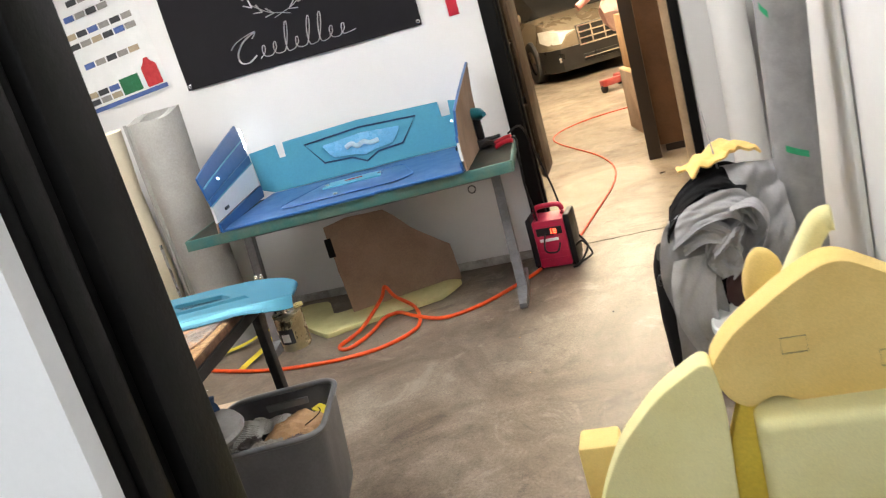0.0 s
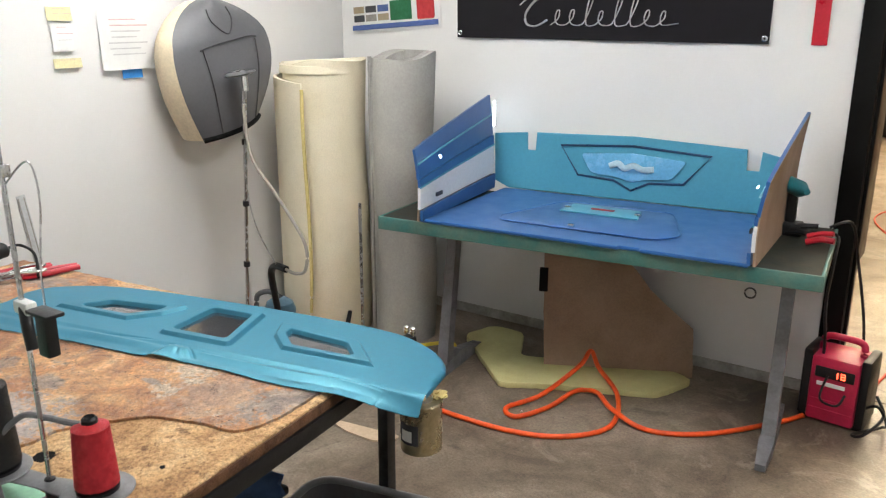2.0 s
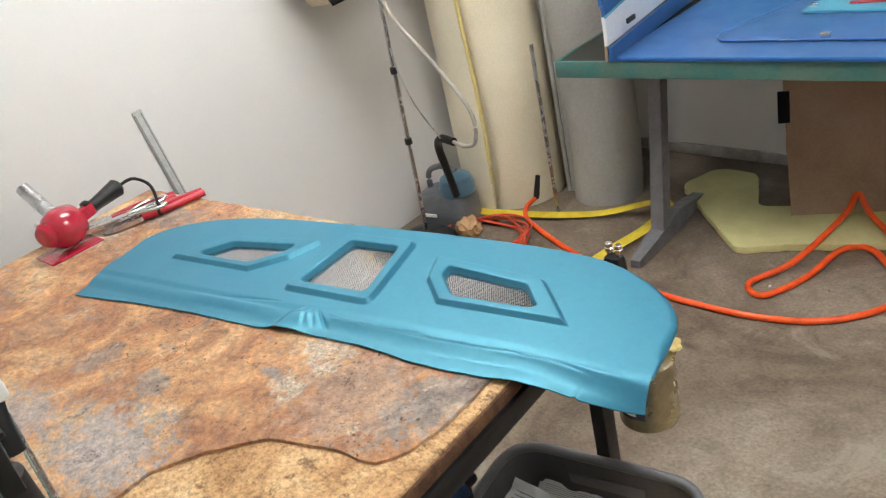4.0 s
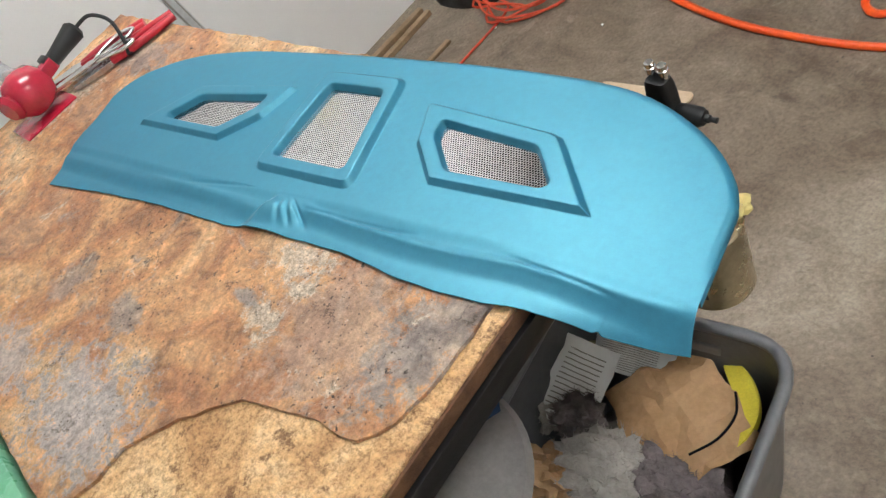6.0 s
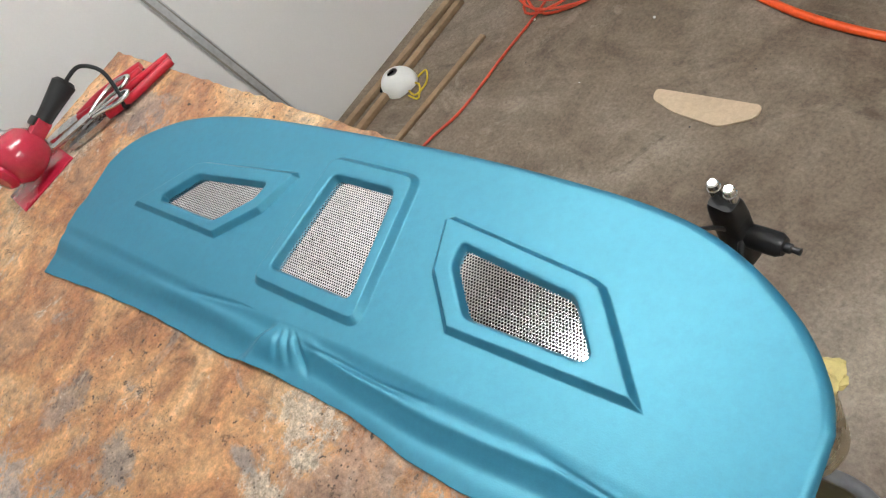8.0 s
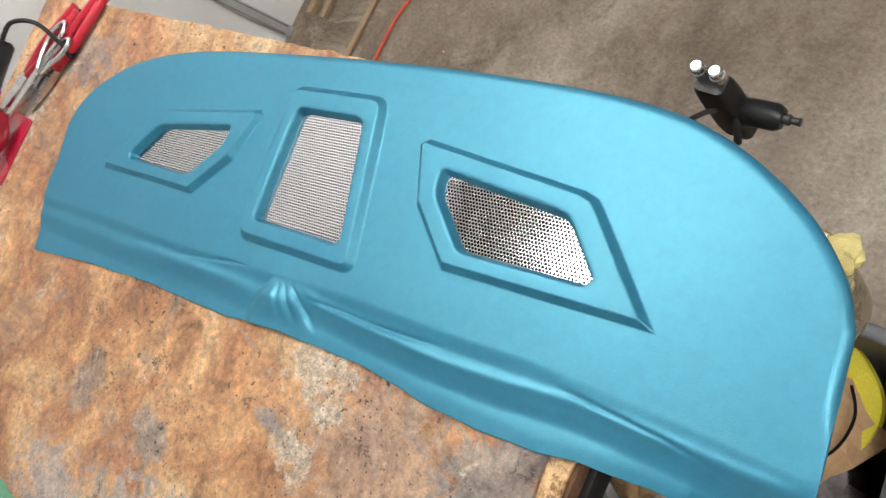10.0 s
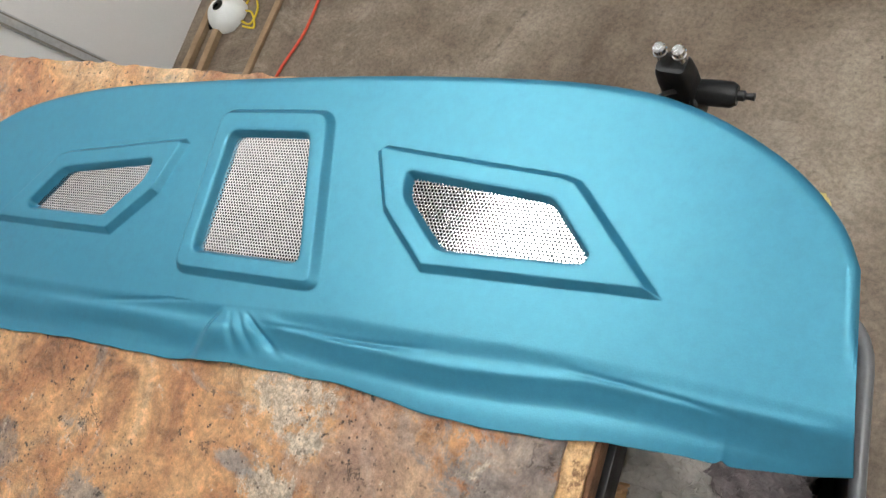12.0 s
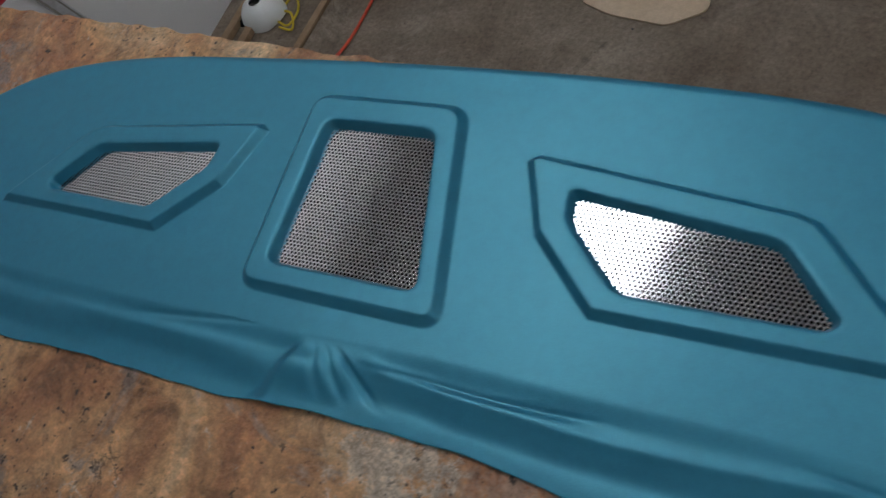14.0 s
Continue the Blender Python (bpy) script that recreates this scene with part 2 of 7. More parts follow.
def pearl_vinyl_material():
    """Deep blue body under a cyan pearl lustre, with a fine leather grain."""
    m, nt, body = nodes_of("teal_pearl_vinyl")
    co = coords(nt)
    broad = noise_node(nt, co, 3.2, 4, 0.5)
    mottle = noise_node(nt, co, 60, 7, 0.75)
    v = nt.nodes.new("ShaderNodeTexVoronoi")
    v.inputs["Scale"].default_value = 520
    nt.links.new(co, v.inputs["Vector"])
    shade = ramp_node(nt, mottle, [(0.36, (0.86,) * 3), (0.64, (1.13,) * 3)])
    lustre = nt.nodes.new("ShaderNodeBsdfPrincipled")
    for p, c1, c2 in ((body, (0.012, 0.120, 0.224), (0.015, 0.134, 0.244)), (lustre, (0.082, 0.338, 0.418), (0.098, 0.372, 0.450))):
        col = mix_node(nt, 0.5, ramp_node(nt, broad, [(0.3, c1), (0.72, c2)]), shade, "MULTIPLY")
        nt.links.new(col, p.inputs["Base Color"])
        nt.links.new(ramp_node(nt, mottle, [(0.3, (0.46,)), (0.7, (0.53,))]), p.inputs["Roughness"])
        bump_node(nt, p, mix_node(nt, 0.25, v.outputs["Distance"], mottle), 0.14, 0.0005)
    body.inputs["Specular IOR Level"].default_value = 0.6
    lustre.inputs["Metallic"].default_value = 1.0
    both = nt.nodes.new("ShaderNodeMixShader")
    both.inputs[0].default_value = 0.38
    nt.links.new(body.outputs[0], both.inputs[1])
    nt.links.new(lustre.outputs[0], both.inputs[2])
    nt.links.new(both.outputs[0], nt.nodes["Material Output"].inputs["Surface"])
    return m


CONCRETE = concrete_material()
TABLETOP = tabletop_material()
CHIPBOARD = chipboard_material()
TEAL = pearl_vinyl_material()
BLUE = vinyl_material("metallic_blue_vinyl", (0.015, 0.092, 0.29), (0.018, 0.105, 0.32), 0.36, 420.0, 0.0)
SKY = vinyl_material("sky_blue_vinyl", (0.07, 0.30, 0.43), (0.085, 0.34, 0.47), 0.34, 420.0, 0.05)
WHITE_VINYL = vinyl_material("white_vinyl", (0.72, 0.73, 0.75), (0.78, 0.78, 0.79), 0.4)
GREY_VINYL = vinyl_material("grey_leather", (0.085, 0.085, 0.092), (0.115, 0.113, 0.12), 0.5, 300, 0.2)
WALL = mat("white_wall_paint", (0.77, 0.76, 0.75), (0.74, 0.73, 0.72), 1.1, 0.55, bump=0.06, bscale=130, grain=0.03)
CEILING = mat("ceiling_paint", (0.74, 0.74, 0.72), (0.68, 0.68, 0.66), 2, 0.8)
GARAGE_WALL = mat("tan_garage_wall", (0.52, 0.42, 0.28), (0.42, 0.33, 0.21), 1.2, 0.8)
BLACK_FRAME = mat("black_door_frame", (0.0035, 0.0033, 0.0033), (0.006, 0.0056, 0.0054), 5, 0.5, bump=0.1, spec=0.1)
BRONZE = mat("dark_bronze_frame", (0.0045, 0.0042, 0.004), (0.008, 0.0075, 0.007), 5, 0.45, spec=0.14)
STEEL = mat("brushed_steel", (0.62, 0.62, 0.63), (0.5, 0.5, 0.51), 20, 0.26, 1.0, 0.08, 160)
GRILLE = mat("perforated_steel", (0.74, 0.73, 0.74), (0.68, 0.67, 0.68), 30, 0.12, 1.0, 0.0, 200, 0.03)
CHROME = mat("chrome", (0.8, 0.8, 0.8), (0.74, 0.74, 0.74), 20, 0.09, 1.0, 0, 90, 0.04)
DARK_STEEL = mat("dark_steel", (0.055, 0.055, 0.057), (0.03, 0.03, 0.03), 12, 0.45, 0.6)
GREY_STEEL = mat("grey_painted_steel", (0.20, 0.20, 0.215), (0.15, 0.15, 0.16), 14, 0.45, 0.1)
BLACK_PLASTIC = mat("black_plastic", (0.007, 0.007, 0.008), (0.012, 0.012, 0.0125), 9, 0.42, spec=0.35)
BLACK_CLOTH = mat("black_cloth", (0.006, 0.006, 0.007), (0.010, 0.0097, 0.010), 18, 0.85, spec=0.12, bump=0.4, bscale=260)
RED_PLASTIC = mat("red_plastic", (0.42, 0.010, 0.028), (0.5, 0.016, 0.036), 9, 0.35)
RED_GLOSS = mat("glossy_red_enamel", (0.42, 0.016, 0.042), (0.48, 0.022, 0.054), 8, 0.22, coat=0.5)
RED_PINK = mat("charger_red", (0.40, 0.012, 0.05), (0.5, 0.018, 0.07), 8, 0.4)
RED_THREAD = mat("red_thread", (0.52, 0.012, 0.025), (0.38, 0.008, 0.018), 60, 0.6, bump=0.5, bscale=400)
BLACK_THREAD = mat("black_thread", (0.005, 0.005, 0.006), (0.009, 0.009, 0.011), 60, 0.6, bump=0.5, bscale=400)
ORANGE = mat("orange_hose_rubber", (0.85, 0.10, 0.012), (0.74, 0.075, 0.01), 14, 0.42)
RED_CORD = mat("red_orange_cord", (0.66, 0.09, 0.035), (0.54, 0.06, 0.03), 14, 0.5)
YELLOW = mat("yellow_webbing", (0.72, 0.55, 0.03), (0.6, 0.44, 0.03), 20, 0.7, bump=0.4, bscale=300)
FOAM = mat("pale_yellow_foam", (0.88, 0.83, 0.45), (0.84, 0.77, 0.37), 4, 0.95, bump=0.6, bscale=330)
FOAM_DEEP = mat("golden_foam", (0.86, 0.65, 0.25), (0.80, 0.57, 0.19), 3, 0.95, bump=0.6, bscale=330)
FOAM_OLD = mat("aged_foam_sheet", (0.66, 0.62, 0.30), (0.58, 0.53, 0.25), 5, 0.95, bump=0.6, bscale=260)
CREAM = mat("cream_foam_roll", (0.80, 0.73, 0.57), (0.75, 0.67, 0.50), 3, 0.9, bump=0.35, bscale=200)
GREY_ROLL = mat("grey_sheet_roll", (0.40, 0.39, 0.365), (0.34, 0.33, 0.31), 3, 0.7, bump=0.2)
GREY_FELT = mat("grey_felt", (0.33, 0.32, 0.325), (0.25, 0.245, 0.25), 9, 0.95, bump=0.6, bscale=300)
GREY_CLOTH = mat("grey_backed_vinyl", (0.30, 0.29, 0.295), (0.24, 0.235, 0.24), 7, 0.7, bump=0.3, bscale=200)
WHITE_ROLL = mat("white_paper_roll", (0.76, 0.75, 0.73), (0.72, 0.71, 0.69), 3, 0.7, bump=0.05, grain=0.03)
CARDBOARD = mat("brown_cardboard", (0.34, 0.235, 0.165), (0.28, 0.19, 0.13), 5, 0.85, bump=0.2, bscale=120)
KRAFT = mat("kraft_paper", (0.50, 0.31, 0.16), (0.42, 0.25, 0.12), 7, 0.75, bump=0.2)
PAPER = mat("white_paper", (0.78, 0.78, 0.77), (0.74, 0.74, 0.73), 9, 0.8, bump=0.05, grain=0.04)
NOTE = mat("yellow_note_paper", (0.75, 0.70, 0.42), (0.7, 0.65, 0.38), 9, 0.8)
BLUE_TAPE = mat("blue_tape", (0.03, 0.22, 0.62), (0.03, 0.2, 0.55), 20, 0.7)
GREEN_TAPE = mat("green_tape", (0.02, 0.35, 0.16), (0.02, 0.3, 0.13), 20, 0.6)
INK = mat("dark_print", (0.035, 0.035, 0.04), (0.05, 0.05, 0.055), 30, 0.7)
INK_GREY = mat("grey_print", (0.25, 0.24, 0.22), (0.3, 0.28, 0.25), 30, 0.7)
INK_TAN = mat("tan_print", (0.42, 0.34, 0.22), (0.38, 0.3, 0.2), 30, 0.7)
INK_GREEN = mat("green_print", (0.015, 0.15, 0.06), (0.015, 0.13, 0.05), 30, 0.7)
INK_RED = mat("red_print", (0.5, 0.03, 0.035), (0.42, 0.025, 0.03), 30, 0.7)
INK_BLUE = mat("blue_print", (0.08, 0.13, 0.36), (0.07, 0.12, 0.32), 30, 0.7)
BANNER = mat("black_banner_cloth", (0.009, 0.008, 0.010), (0.014, 0.0125, 0.0155), 6, 0.75, bump=0.2, bscale=300, spec=0.2)
BANNER_WHITE = mat("white_banner_print", (0.68, 0.67, 0.66), (0.6, 0.59, 0.58), 12, 0.75)
GREEN_BENCH = mat("green_bench_laminate", (0.040, 0.160, 0.150), (0.105, 0.18, 0.145), 7, 0.5, bump=0.2)
BENCH_TOP = mat("worn_dark_green_top", (0.012, 0.018, 0.015), (0.045, 0.042, 0.034), 16, 0.65, spec=0.2, bump=0.25, bscale=60)
GREEN_MACHINE = mat("mint_green_enamel", (0.17, 0.42, 0.26), (0.21, 0.47, 0.30), 6, 0.35)
BIN_GREY = mat("grey_bin_plastic", (0.135, 0.138, 0.148), (0.165, 0.168, 0.178), 5, 0.38, bump=0.12)
# bin grey at about half tone: the inside's shade is put into the colour
BIN_INSIDE_SHADE = mat("bin_plastic_shaded", (0.07, 0.072, 0.078), (0.1, 0.102, 0.11), 5, 0.42)
STOOL_GREY = mat("grey_stool_vinyl", (0.23, 0.22, 0.215), (0.19, 0.18, 0.175), 4, 0.55)
DENIM = mat("blue_denim", (0.03, 0.07, 0.16), (0.02, 0.05, 0.12), 14, 0.9, bump=0.4, bscale=300)
FLUFF_DARK = mat("dark_grey_fluff", (0.26, 0.22, 0.22), (0.13, 0.11, 0.112), 22, 1.0, bump=1.0, bscale=150)
FLUFF_PALE = mat("pale_grey_fluff", (0.48, 0.45, 0.41), (0.36, 0.33, 0.3), 16, 1.0, bump=1.0, bscale=120)
BRASS_CAN = mat("gold_metal_cup", (0.58, 0.51, 0.34), (0.44, 0.38, 0.24), 12, 0.3, 0.9, 0.1)
GLUE_YELLOW = mat("dried_yellow_glue", (0.55, 0.45, 0.16), (0.4, 0.32, 0.12), 18, 0.5, bump=0.5)
BLUE_GREY = mat("blue_grey_plastic", (0.085, 0.17, 0.235), (0.07, 0.14, 0.2), 8, 0.35)
MID_GREY = mat("grey_machine_plastic", (0.145, 0.155, 0.17), (0.12, 0.13, 0.14), 8, 0.42)
WHITE_PLASTIC = mat("white_plastic", (0.72, 0.72, 0.70), (0.69, 0.69, 0.67), 8, 0.45, bump=0.05, grain=0.04)
WOOD = mat("brown_wood", (0.12, 0.06, 0.027), (0.09, 0.044, 0.02), 5, 0.6)
DARK_WOOD = mat("dark_brown_panel", (0.014, 0.008, 0.006), (0.022, 0.012, 0.008), 4, 0.5)
PINE = mat("pale_timber", (0.48, 0.34, 0.2), (0.4, 0.28, 0.16), 5, 0.7)
ORANGE_CLOTH = mat("orange_yellow_cloth", (0.84, 0.60, 0.22), (0.78, 0.47, 0.14), 8, 0.95, bump=0.6, bscale=200)
CAR_PAINT = mat("dusty_brown_car_paint", (0.17, 0.13, 0.085), (0.24, 0.19, 0.13), 2, 0.32, 0.1, 0.05, coat=0.4)
CAR_DARK = mat("black_car_trim", (0.012, 0.011, 0.010), (0.02, 0.018, 0.016), 4, 0.35)
LENS = mat("clear_headlamp", (0.72, 0.68, 0.6), (0.64, 0.6, 0.52), 10, 0.15)
GLASS_DARK = mat("tinted_car_glass", (0.02, 0.02, 0.02), (0.03, 0.03, 0.03), 4, 0.08)
TYRE = mat("tyre_rubber", (0.02, 0.019, 0.018), (0.03, 0.028, 0.026), 10, 0.8)
RED_METAL = mat("red_painted_steel", (0.34, 0.03, 0.03), (0.42, 0.10, 0.09), 8, 0.4)
BLUE_LITTLE = mat("blue_plastic_bag", (0.03, 0.16, 0.42), (0.04, 0.2, 0.5), 9, 0.4)
TUBE_LIGHT = glow("lamp_diffuser", (1.0, 0.985, 0.955), LAMP_SHOP)
FILL_LIGHT_B = glow("fill_diffuser_second", (1.0, 0.98, 0.94), FILL_SHOP_B)
ENTRY_FILL = glow("fill_diffuser_entry", (0.9, 0.96, 1.0), FILL_ENTRY)
GARAGE_LIGHT = glow("lamp_diffuser_garage", (1.0, 0.85, 0.60), LAMP_GARAGE)
LED_STRIP = glow("cool_white_led", (0.72, 0.85, 1.0), 20.0)
RED_LED = glow("red_digits", (1.0, 0.05, 0.02), 9.0)


# ---- mesh helpers ----
def link(bm, name, material, smooth=False):
    me = bpy.data.meshes.new(name)
    bmesh.ops.recalc_face_normals(bm, faces=bm.faces)
    bm.to_mesh(me)
    bm.free()
    me.materials.append(material)
    if smooth:
        me.polygons.foreach_set("use_smooth", [True] * len(me.polygons))
        me.set_sharp_from_angle(angle=radians(38))
    return new(name, me)


def part(name, bm, material, parent, label="", smooth=True):
    ob = link(bm, name, material, smooth)
    ob.parent = parent
    return tagged(ob, label) if label else ob


def single(name, bm, material, label, category, smooth=True, group="", kind="", m=None):
    ob = link(bm, name, material, smooth)
    if m is not None:
        ob.matrix_basis = m
    return tagged(ob, label, category, group, kind)


def thing(name, m, label, category, group="", kind=""):
    ob = new(name)
    ob.matrix_basis = m
    ob.empty_display_size = 0.1
    return tagged(ob, label, category, group, kind)


def bevel_all(bm, width, seg=2):
    if width > 0:
        bmesh.ops.bevel(bm, geom=list(bm.edges), offset=width, segments=seg, profile=0.5, affect="EDGES", clamp_overlap=True)
    return bm


def box(x0, y0, z0, x1, y1, z1, bev=0.0, seg=2, bm=None):
    b = bmesh.new()
    m = Matrix.LocRotScale(((x0 + x1) / 2, (y0 + y1) / 2, (z0 + z1) / 2), None, (abs(x1 - x0), abs(y1 - y0), abs(z1 - z0)))
    bmesh.ops.create_cube(b, size=1, matrix=m)
    bevel_all(b, bev, seg)
    if bm is None:
        return b
    return join(bm, b)


def join(a, b):
    """Adds b's geometry to a."""
    table = {}
    for v in b.verts:
        table[v] = a.verts.new(v.co)
    for f in b.faces:
        try:
            a.faces.new([table[v] for v in f.verts])
        except ValueError:
            pass
    b.free()
    return a


def move(bm, m):
    bmesh.ops.transform(bm, matrix=m, verts=list(bm.verts))
    return bm


def lathe(profile, n=32):
    """Turns (radius, height) pairs round z."""
    bm = bmesh.new()
    rings = []
    for r, z in profile:
        if r < 1e-6:
            rings.append([bm.verts.new((0, 0, z))])
        else:
            rings.append([bm.verts.new((r * math.cos(2 * math.pi * i / n), r * math.sin(2 * math.pi * i / n), z)) for i in range(n)])
    for a, b in zip(rings, rings[1:]):
        for i in range(n):
            j = (i + 1) % n
            if len(a) == 1 and len(b) > 1:
                bm.faces.new((a[0], b[j], b[i]))
            elif len(b) == 1 and len(a) > 1:
                bm.faces.new((a[i], a[j], b[0]))
            elif len(a) > 1:
                bm.faces.new((a[i], a[j], b[j], b[i]))
    return bm


def smooth_path(points, steps=8, closed=False):
    """A Catmull-Rom curve through the points."""
    p = [Vector(q) for q in points]
    out = []
    n = len(p)
    for i in range(n if closed else n - 1):
        if closed:
            a, b, c, d = p[i - 1], p[i], p[(i + 1) % n], p[(i + 2) % n]
        else:
            a, b, c, d = p[max(i - 1, 0)], p[i], p[i + 1], p[min(i + 2, n - 1)]
        for k in range(steps):
            t = k / steps
            out.append(0.5 * (2 * b + (c - a) * t + (2 * a - 5 * b + 4 * c - d) * t * t + (3 * b - a - 3 * c + d) * t ** 3))
    if not closed:
        out.append(p[-1])
    return out


def tube(points, r, n=10, steps=8, closed=False, flat=1.0, bm=None, taper=1.0):
    """A round (or flattened) bar swept along a smooth path."""
    path = smooth_path(points, steps, closed) if steps > 1 else [Vector(q) for q in points]
    b = bm if bm is not None else bmesh.new()
    rings = []
    up = Vector((0, 0, 1))
    count = len(path)
    for i, q in enumerate(path):
        nxt = path[(i + 1) % count] if closed else path[min(i + 1, count - 1)]
        prv = path[i - 1] if closed else path[max(i - 1, 0)]
        d = (nxt - prv).normalized()
        s = d.cross(up)
        s = s.normalized() if s.length > 0.05 else d.cross(Vector((1, 0, 0))).normalized()
        w = s.cross(d).normalized()
        rr = r * (1 + (taper - 1) * i / max(1, count - 1))
        rings.append([b.verts.new(q + s * rr * math.cos(2 * math.pi * k / n) + w * rr * flat * math.sin(2 * math.pi * k / n)) for k in range(n)])
    pairs = list(zip(rings, rings[1:])) + ([(rings[-1], rings[0])] if closed else [])
    for a, c in pairs:
        for k in range(n):
            b.faces.new((a[k], a[(k + 1) % n], c[(k + 1) % n], c[k]))
    if not closed:
        b.faces.new(rings[0])
        b.faces.new(rings[-1])
    return b


def rod(a, b, r, n=12, bm=None):
    return tube([a, b], r, n, 1, bm=bm)


def prism(poly, z0, z1, bev=0.0, seg=2):
    """A flat outline pulled up from z0 to z1."""
    bm = bmesh.new()
    lo = [bm.verts.new((x, y, z0)) for x, y in poly]
    hi = [bm.verts.new((x, y, z1)) for x, y in poly]
    bm.faces.new(lo)
    bm.faces.new(hi)
    n = len(poly)
    for i in range(n):
        bm.faces.new((lo[i], lo[(i + 1) % n], hi[(i + 1) % n], hi[i]))
    bmesh.ops.recalc_face_normals(bm, faces=bm.faces)
    return bevel_all(bm, bev, seg)


def rounded(poly, radius, seg=5):
    """The outline with its corners rounded."""
    out = []
    n = len(poly)
    for i in range(n):
        a, b, c = Vector(poly[i - 1]), Vector(poly[i]), Vector(poly[(i + 1) % n])
        r = min(radius, (a - b).length * 0.45, (c - b).length * 0.45)
        p, q = b + (a - b).normalized() * r, b + (c - b).normalized() * r
        for k in range(seg + 1):
            t = k / seg
            out.append(tuple((1 - t) ** 2 * p + 2 * t * (1 - t) * b + t * t * q))
    return out


def rect(w, d, cx=0.0, cy=0.0):
    return [(cx - w / 2, cy - d / 2), (cx + w / 2, cy - d / 2), (cx + w / 2, cy + d / 2), (cx - w / 2, cy + d / 2)]


def loft(sections, cap=True):
    """Skins equal-length closed loops of points."""
    bm = bmesh.new()
    rings = [[bm.verts.new(p) for p in s] for s in sections]
    n = len(rings[0])
    for a, b in zip(rings, rings[1:]):
        for i in range(n):
            bm.faces.new((a[i], a[(i + 1) % n], b[(i + 1) % n], b[i]))
    if cap:
        bm.faces.new(rings[0])
        bm.faces.new(rings[-1])
    return bm


def sheet(nx, ny, f):
    """A surface of nx by ny cells; f(u, v) with u, v in 0..1 gives the place."""
    bm = bmesh.new()
    g = [[bm.verts.new(f(i / nx, j / ny)) for j in range(ny + 1)] for i in range(nx + 1)]
    for i in range(nx):
        for j in range(ny):
            bm.faces.new((g[i][j], g[i + 1][j], g[i + 1][j + 1], g[i][j + 1]))
    return bm


def thick(bm, t):
    """Gives a surface its thickness."""
    bmesh.ops.recalc_face_normals(bm, faces=bm.faces)
    bmesh.ops.solidify(bm, geom=list(bm.faces), thickness=t)
    return bm


def lump(size, seed, amount=0.3, freq=3.0, sub=3):
    """A crumpled ball of the given half sizes."""
    bm = bmesh.new()
    bmesh.ops.create_icosphere(bm, subdivisions=sub, radius=1)
    for v in bm.verts:
        k = 1 + amount * noise.noise(v.co * freq + Vector((seed * 7.1, seed * 3.3, 0))) + 0.4 * amount * noise.noise(v.co * freq * 2.7 + Vector((0, seed * 5.1, 2)))
        v.co = Vector((v.co.x * size[0] * k, v.co.y * size[1] * k, v.co.z * size[2] * k))
    return bm


# ---- the room ----
WALL_Y = 4.72
CEIL = 2.65
FLOOR_POLY = rect(30, 40, 0, 8)
single("floor", prism(FLOOR_POLY, -0.12, 0.0), CONCRETE, "bare grey-brown concrete floor with stains and chips", "floor", False, kind="structure")

north = box(-3.1, WALL_Y, 0, 0.0, WALL_Y + 0.12, CEIL)
box(1.0, WALL_Y, 0, 1.5, WALL_Y + 0.12, CEIL, bm=north)
box(0.0, WALL_Y, 2.08, 1.0, WALL_Y + 0.12, CEIL, bm=north)
single("wall_north", north, WALL, "white painted wall with a doorway to the garage", "wall", False, kind="structure")
wl = thing("wall_west", pose(-2.475, 3.1, 0, 0, 0, 4.6), "plain white painted wall with pinned papers", "wall", kind="structure")
part("panel", box(-0.12, -6.4, 0, 0, 1.7, CEIL), WALL, wl, smooth=False)
single("wall_east", box(1.38, -2.6, 0, 1.5, WALL_Y - 0.001, CEIL), WALL, "white painted side wall with scuffs", "wall", False, kind="structure")
south = box(-3.1, 0.612, 0, 0.29, 0.735, CEIL)
box(-3.1, 0.592, 0, 0.356, 0.6115, CEIL, bm=south)
box(1.33, 0.612, 0, 1.379, 0.735, CEIL, bm=south)
box(0.29, 0.612, 2.10, 1.33, 0.735, CEIL, bm=south)
single("wall_south", south, WALL, "white partition wall with the entry doorway", "wall", False, kind="structure")
single("wall_entry", box(-3.1, -2.72, 0, 1.5, -2.6, CEIL), WALL, "plain white wall of the entry room", "wall", False, kind="structure")
single("ceiling", box(-3.2, -2.8, CEIL, 1.6, WALL_Y + 0.12, CEIL + 0.1), CEILING, "flat white painted ceiling", "ceiling", False, kind="structure")

# wooden foot boards along the walls
bb = box(-2.55, WALL_Y - 0.012, 0, -0.03, WALL_Y - 0.001, 0.05, 0.003)
single("baseboard", bb, mat("dirty_base", (0.5, 0.48, 0.45), (0.34, 0.31, 0.28), 12, 0.8), "dirty low white base strip along the wall", "baseboard", False, kind="structure")

# entry door frame, dark bronze, on the camera's way
ef = thing("door_1", pose(0, 0, 0), "dark bronze metal door frame of the entry", "door frame", kind="structure")
part("jamb", box(0.291, 0.690, 0, 0.355, 0.755, 2.06, 0.005), BRONZE, ef)
part("groove", box(0.291, 0.668, 0, 0.340, 0.689, 2.06, 0.002), BLACK_FRAME, ef)
part("stop", box(0.291, 0.640, 0, 0.352, 0.667, 2.06, 0.003), BRONZE, ef)
part("outer_jamb", box(0.291, 0.618, 0, 0.346, 0.639, 2.06, 0.003), BLACK_FRAME, ef, "black outer jamb")
part("jamb", box(1.30, 0.60, 0, 1.329, 0.755, 2.06, 0.005), BRONZE, ef)
part("head", box(0.358, 0.60, 2.061, 1.329, 0.755, 2.099, 0.005), BRONZE, ef)

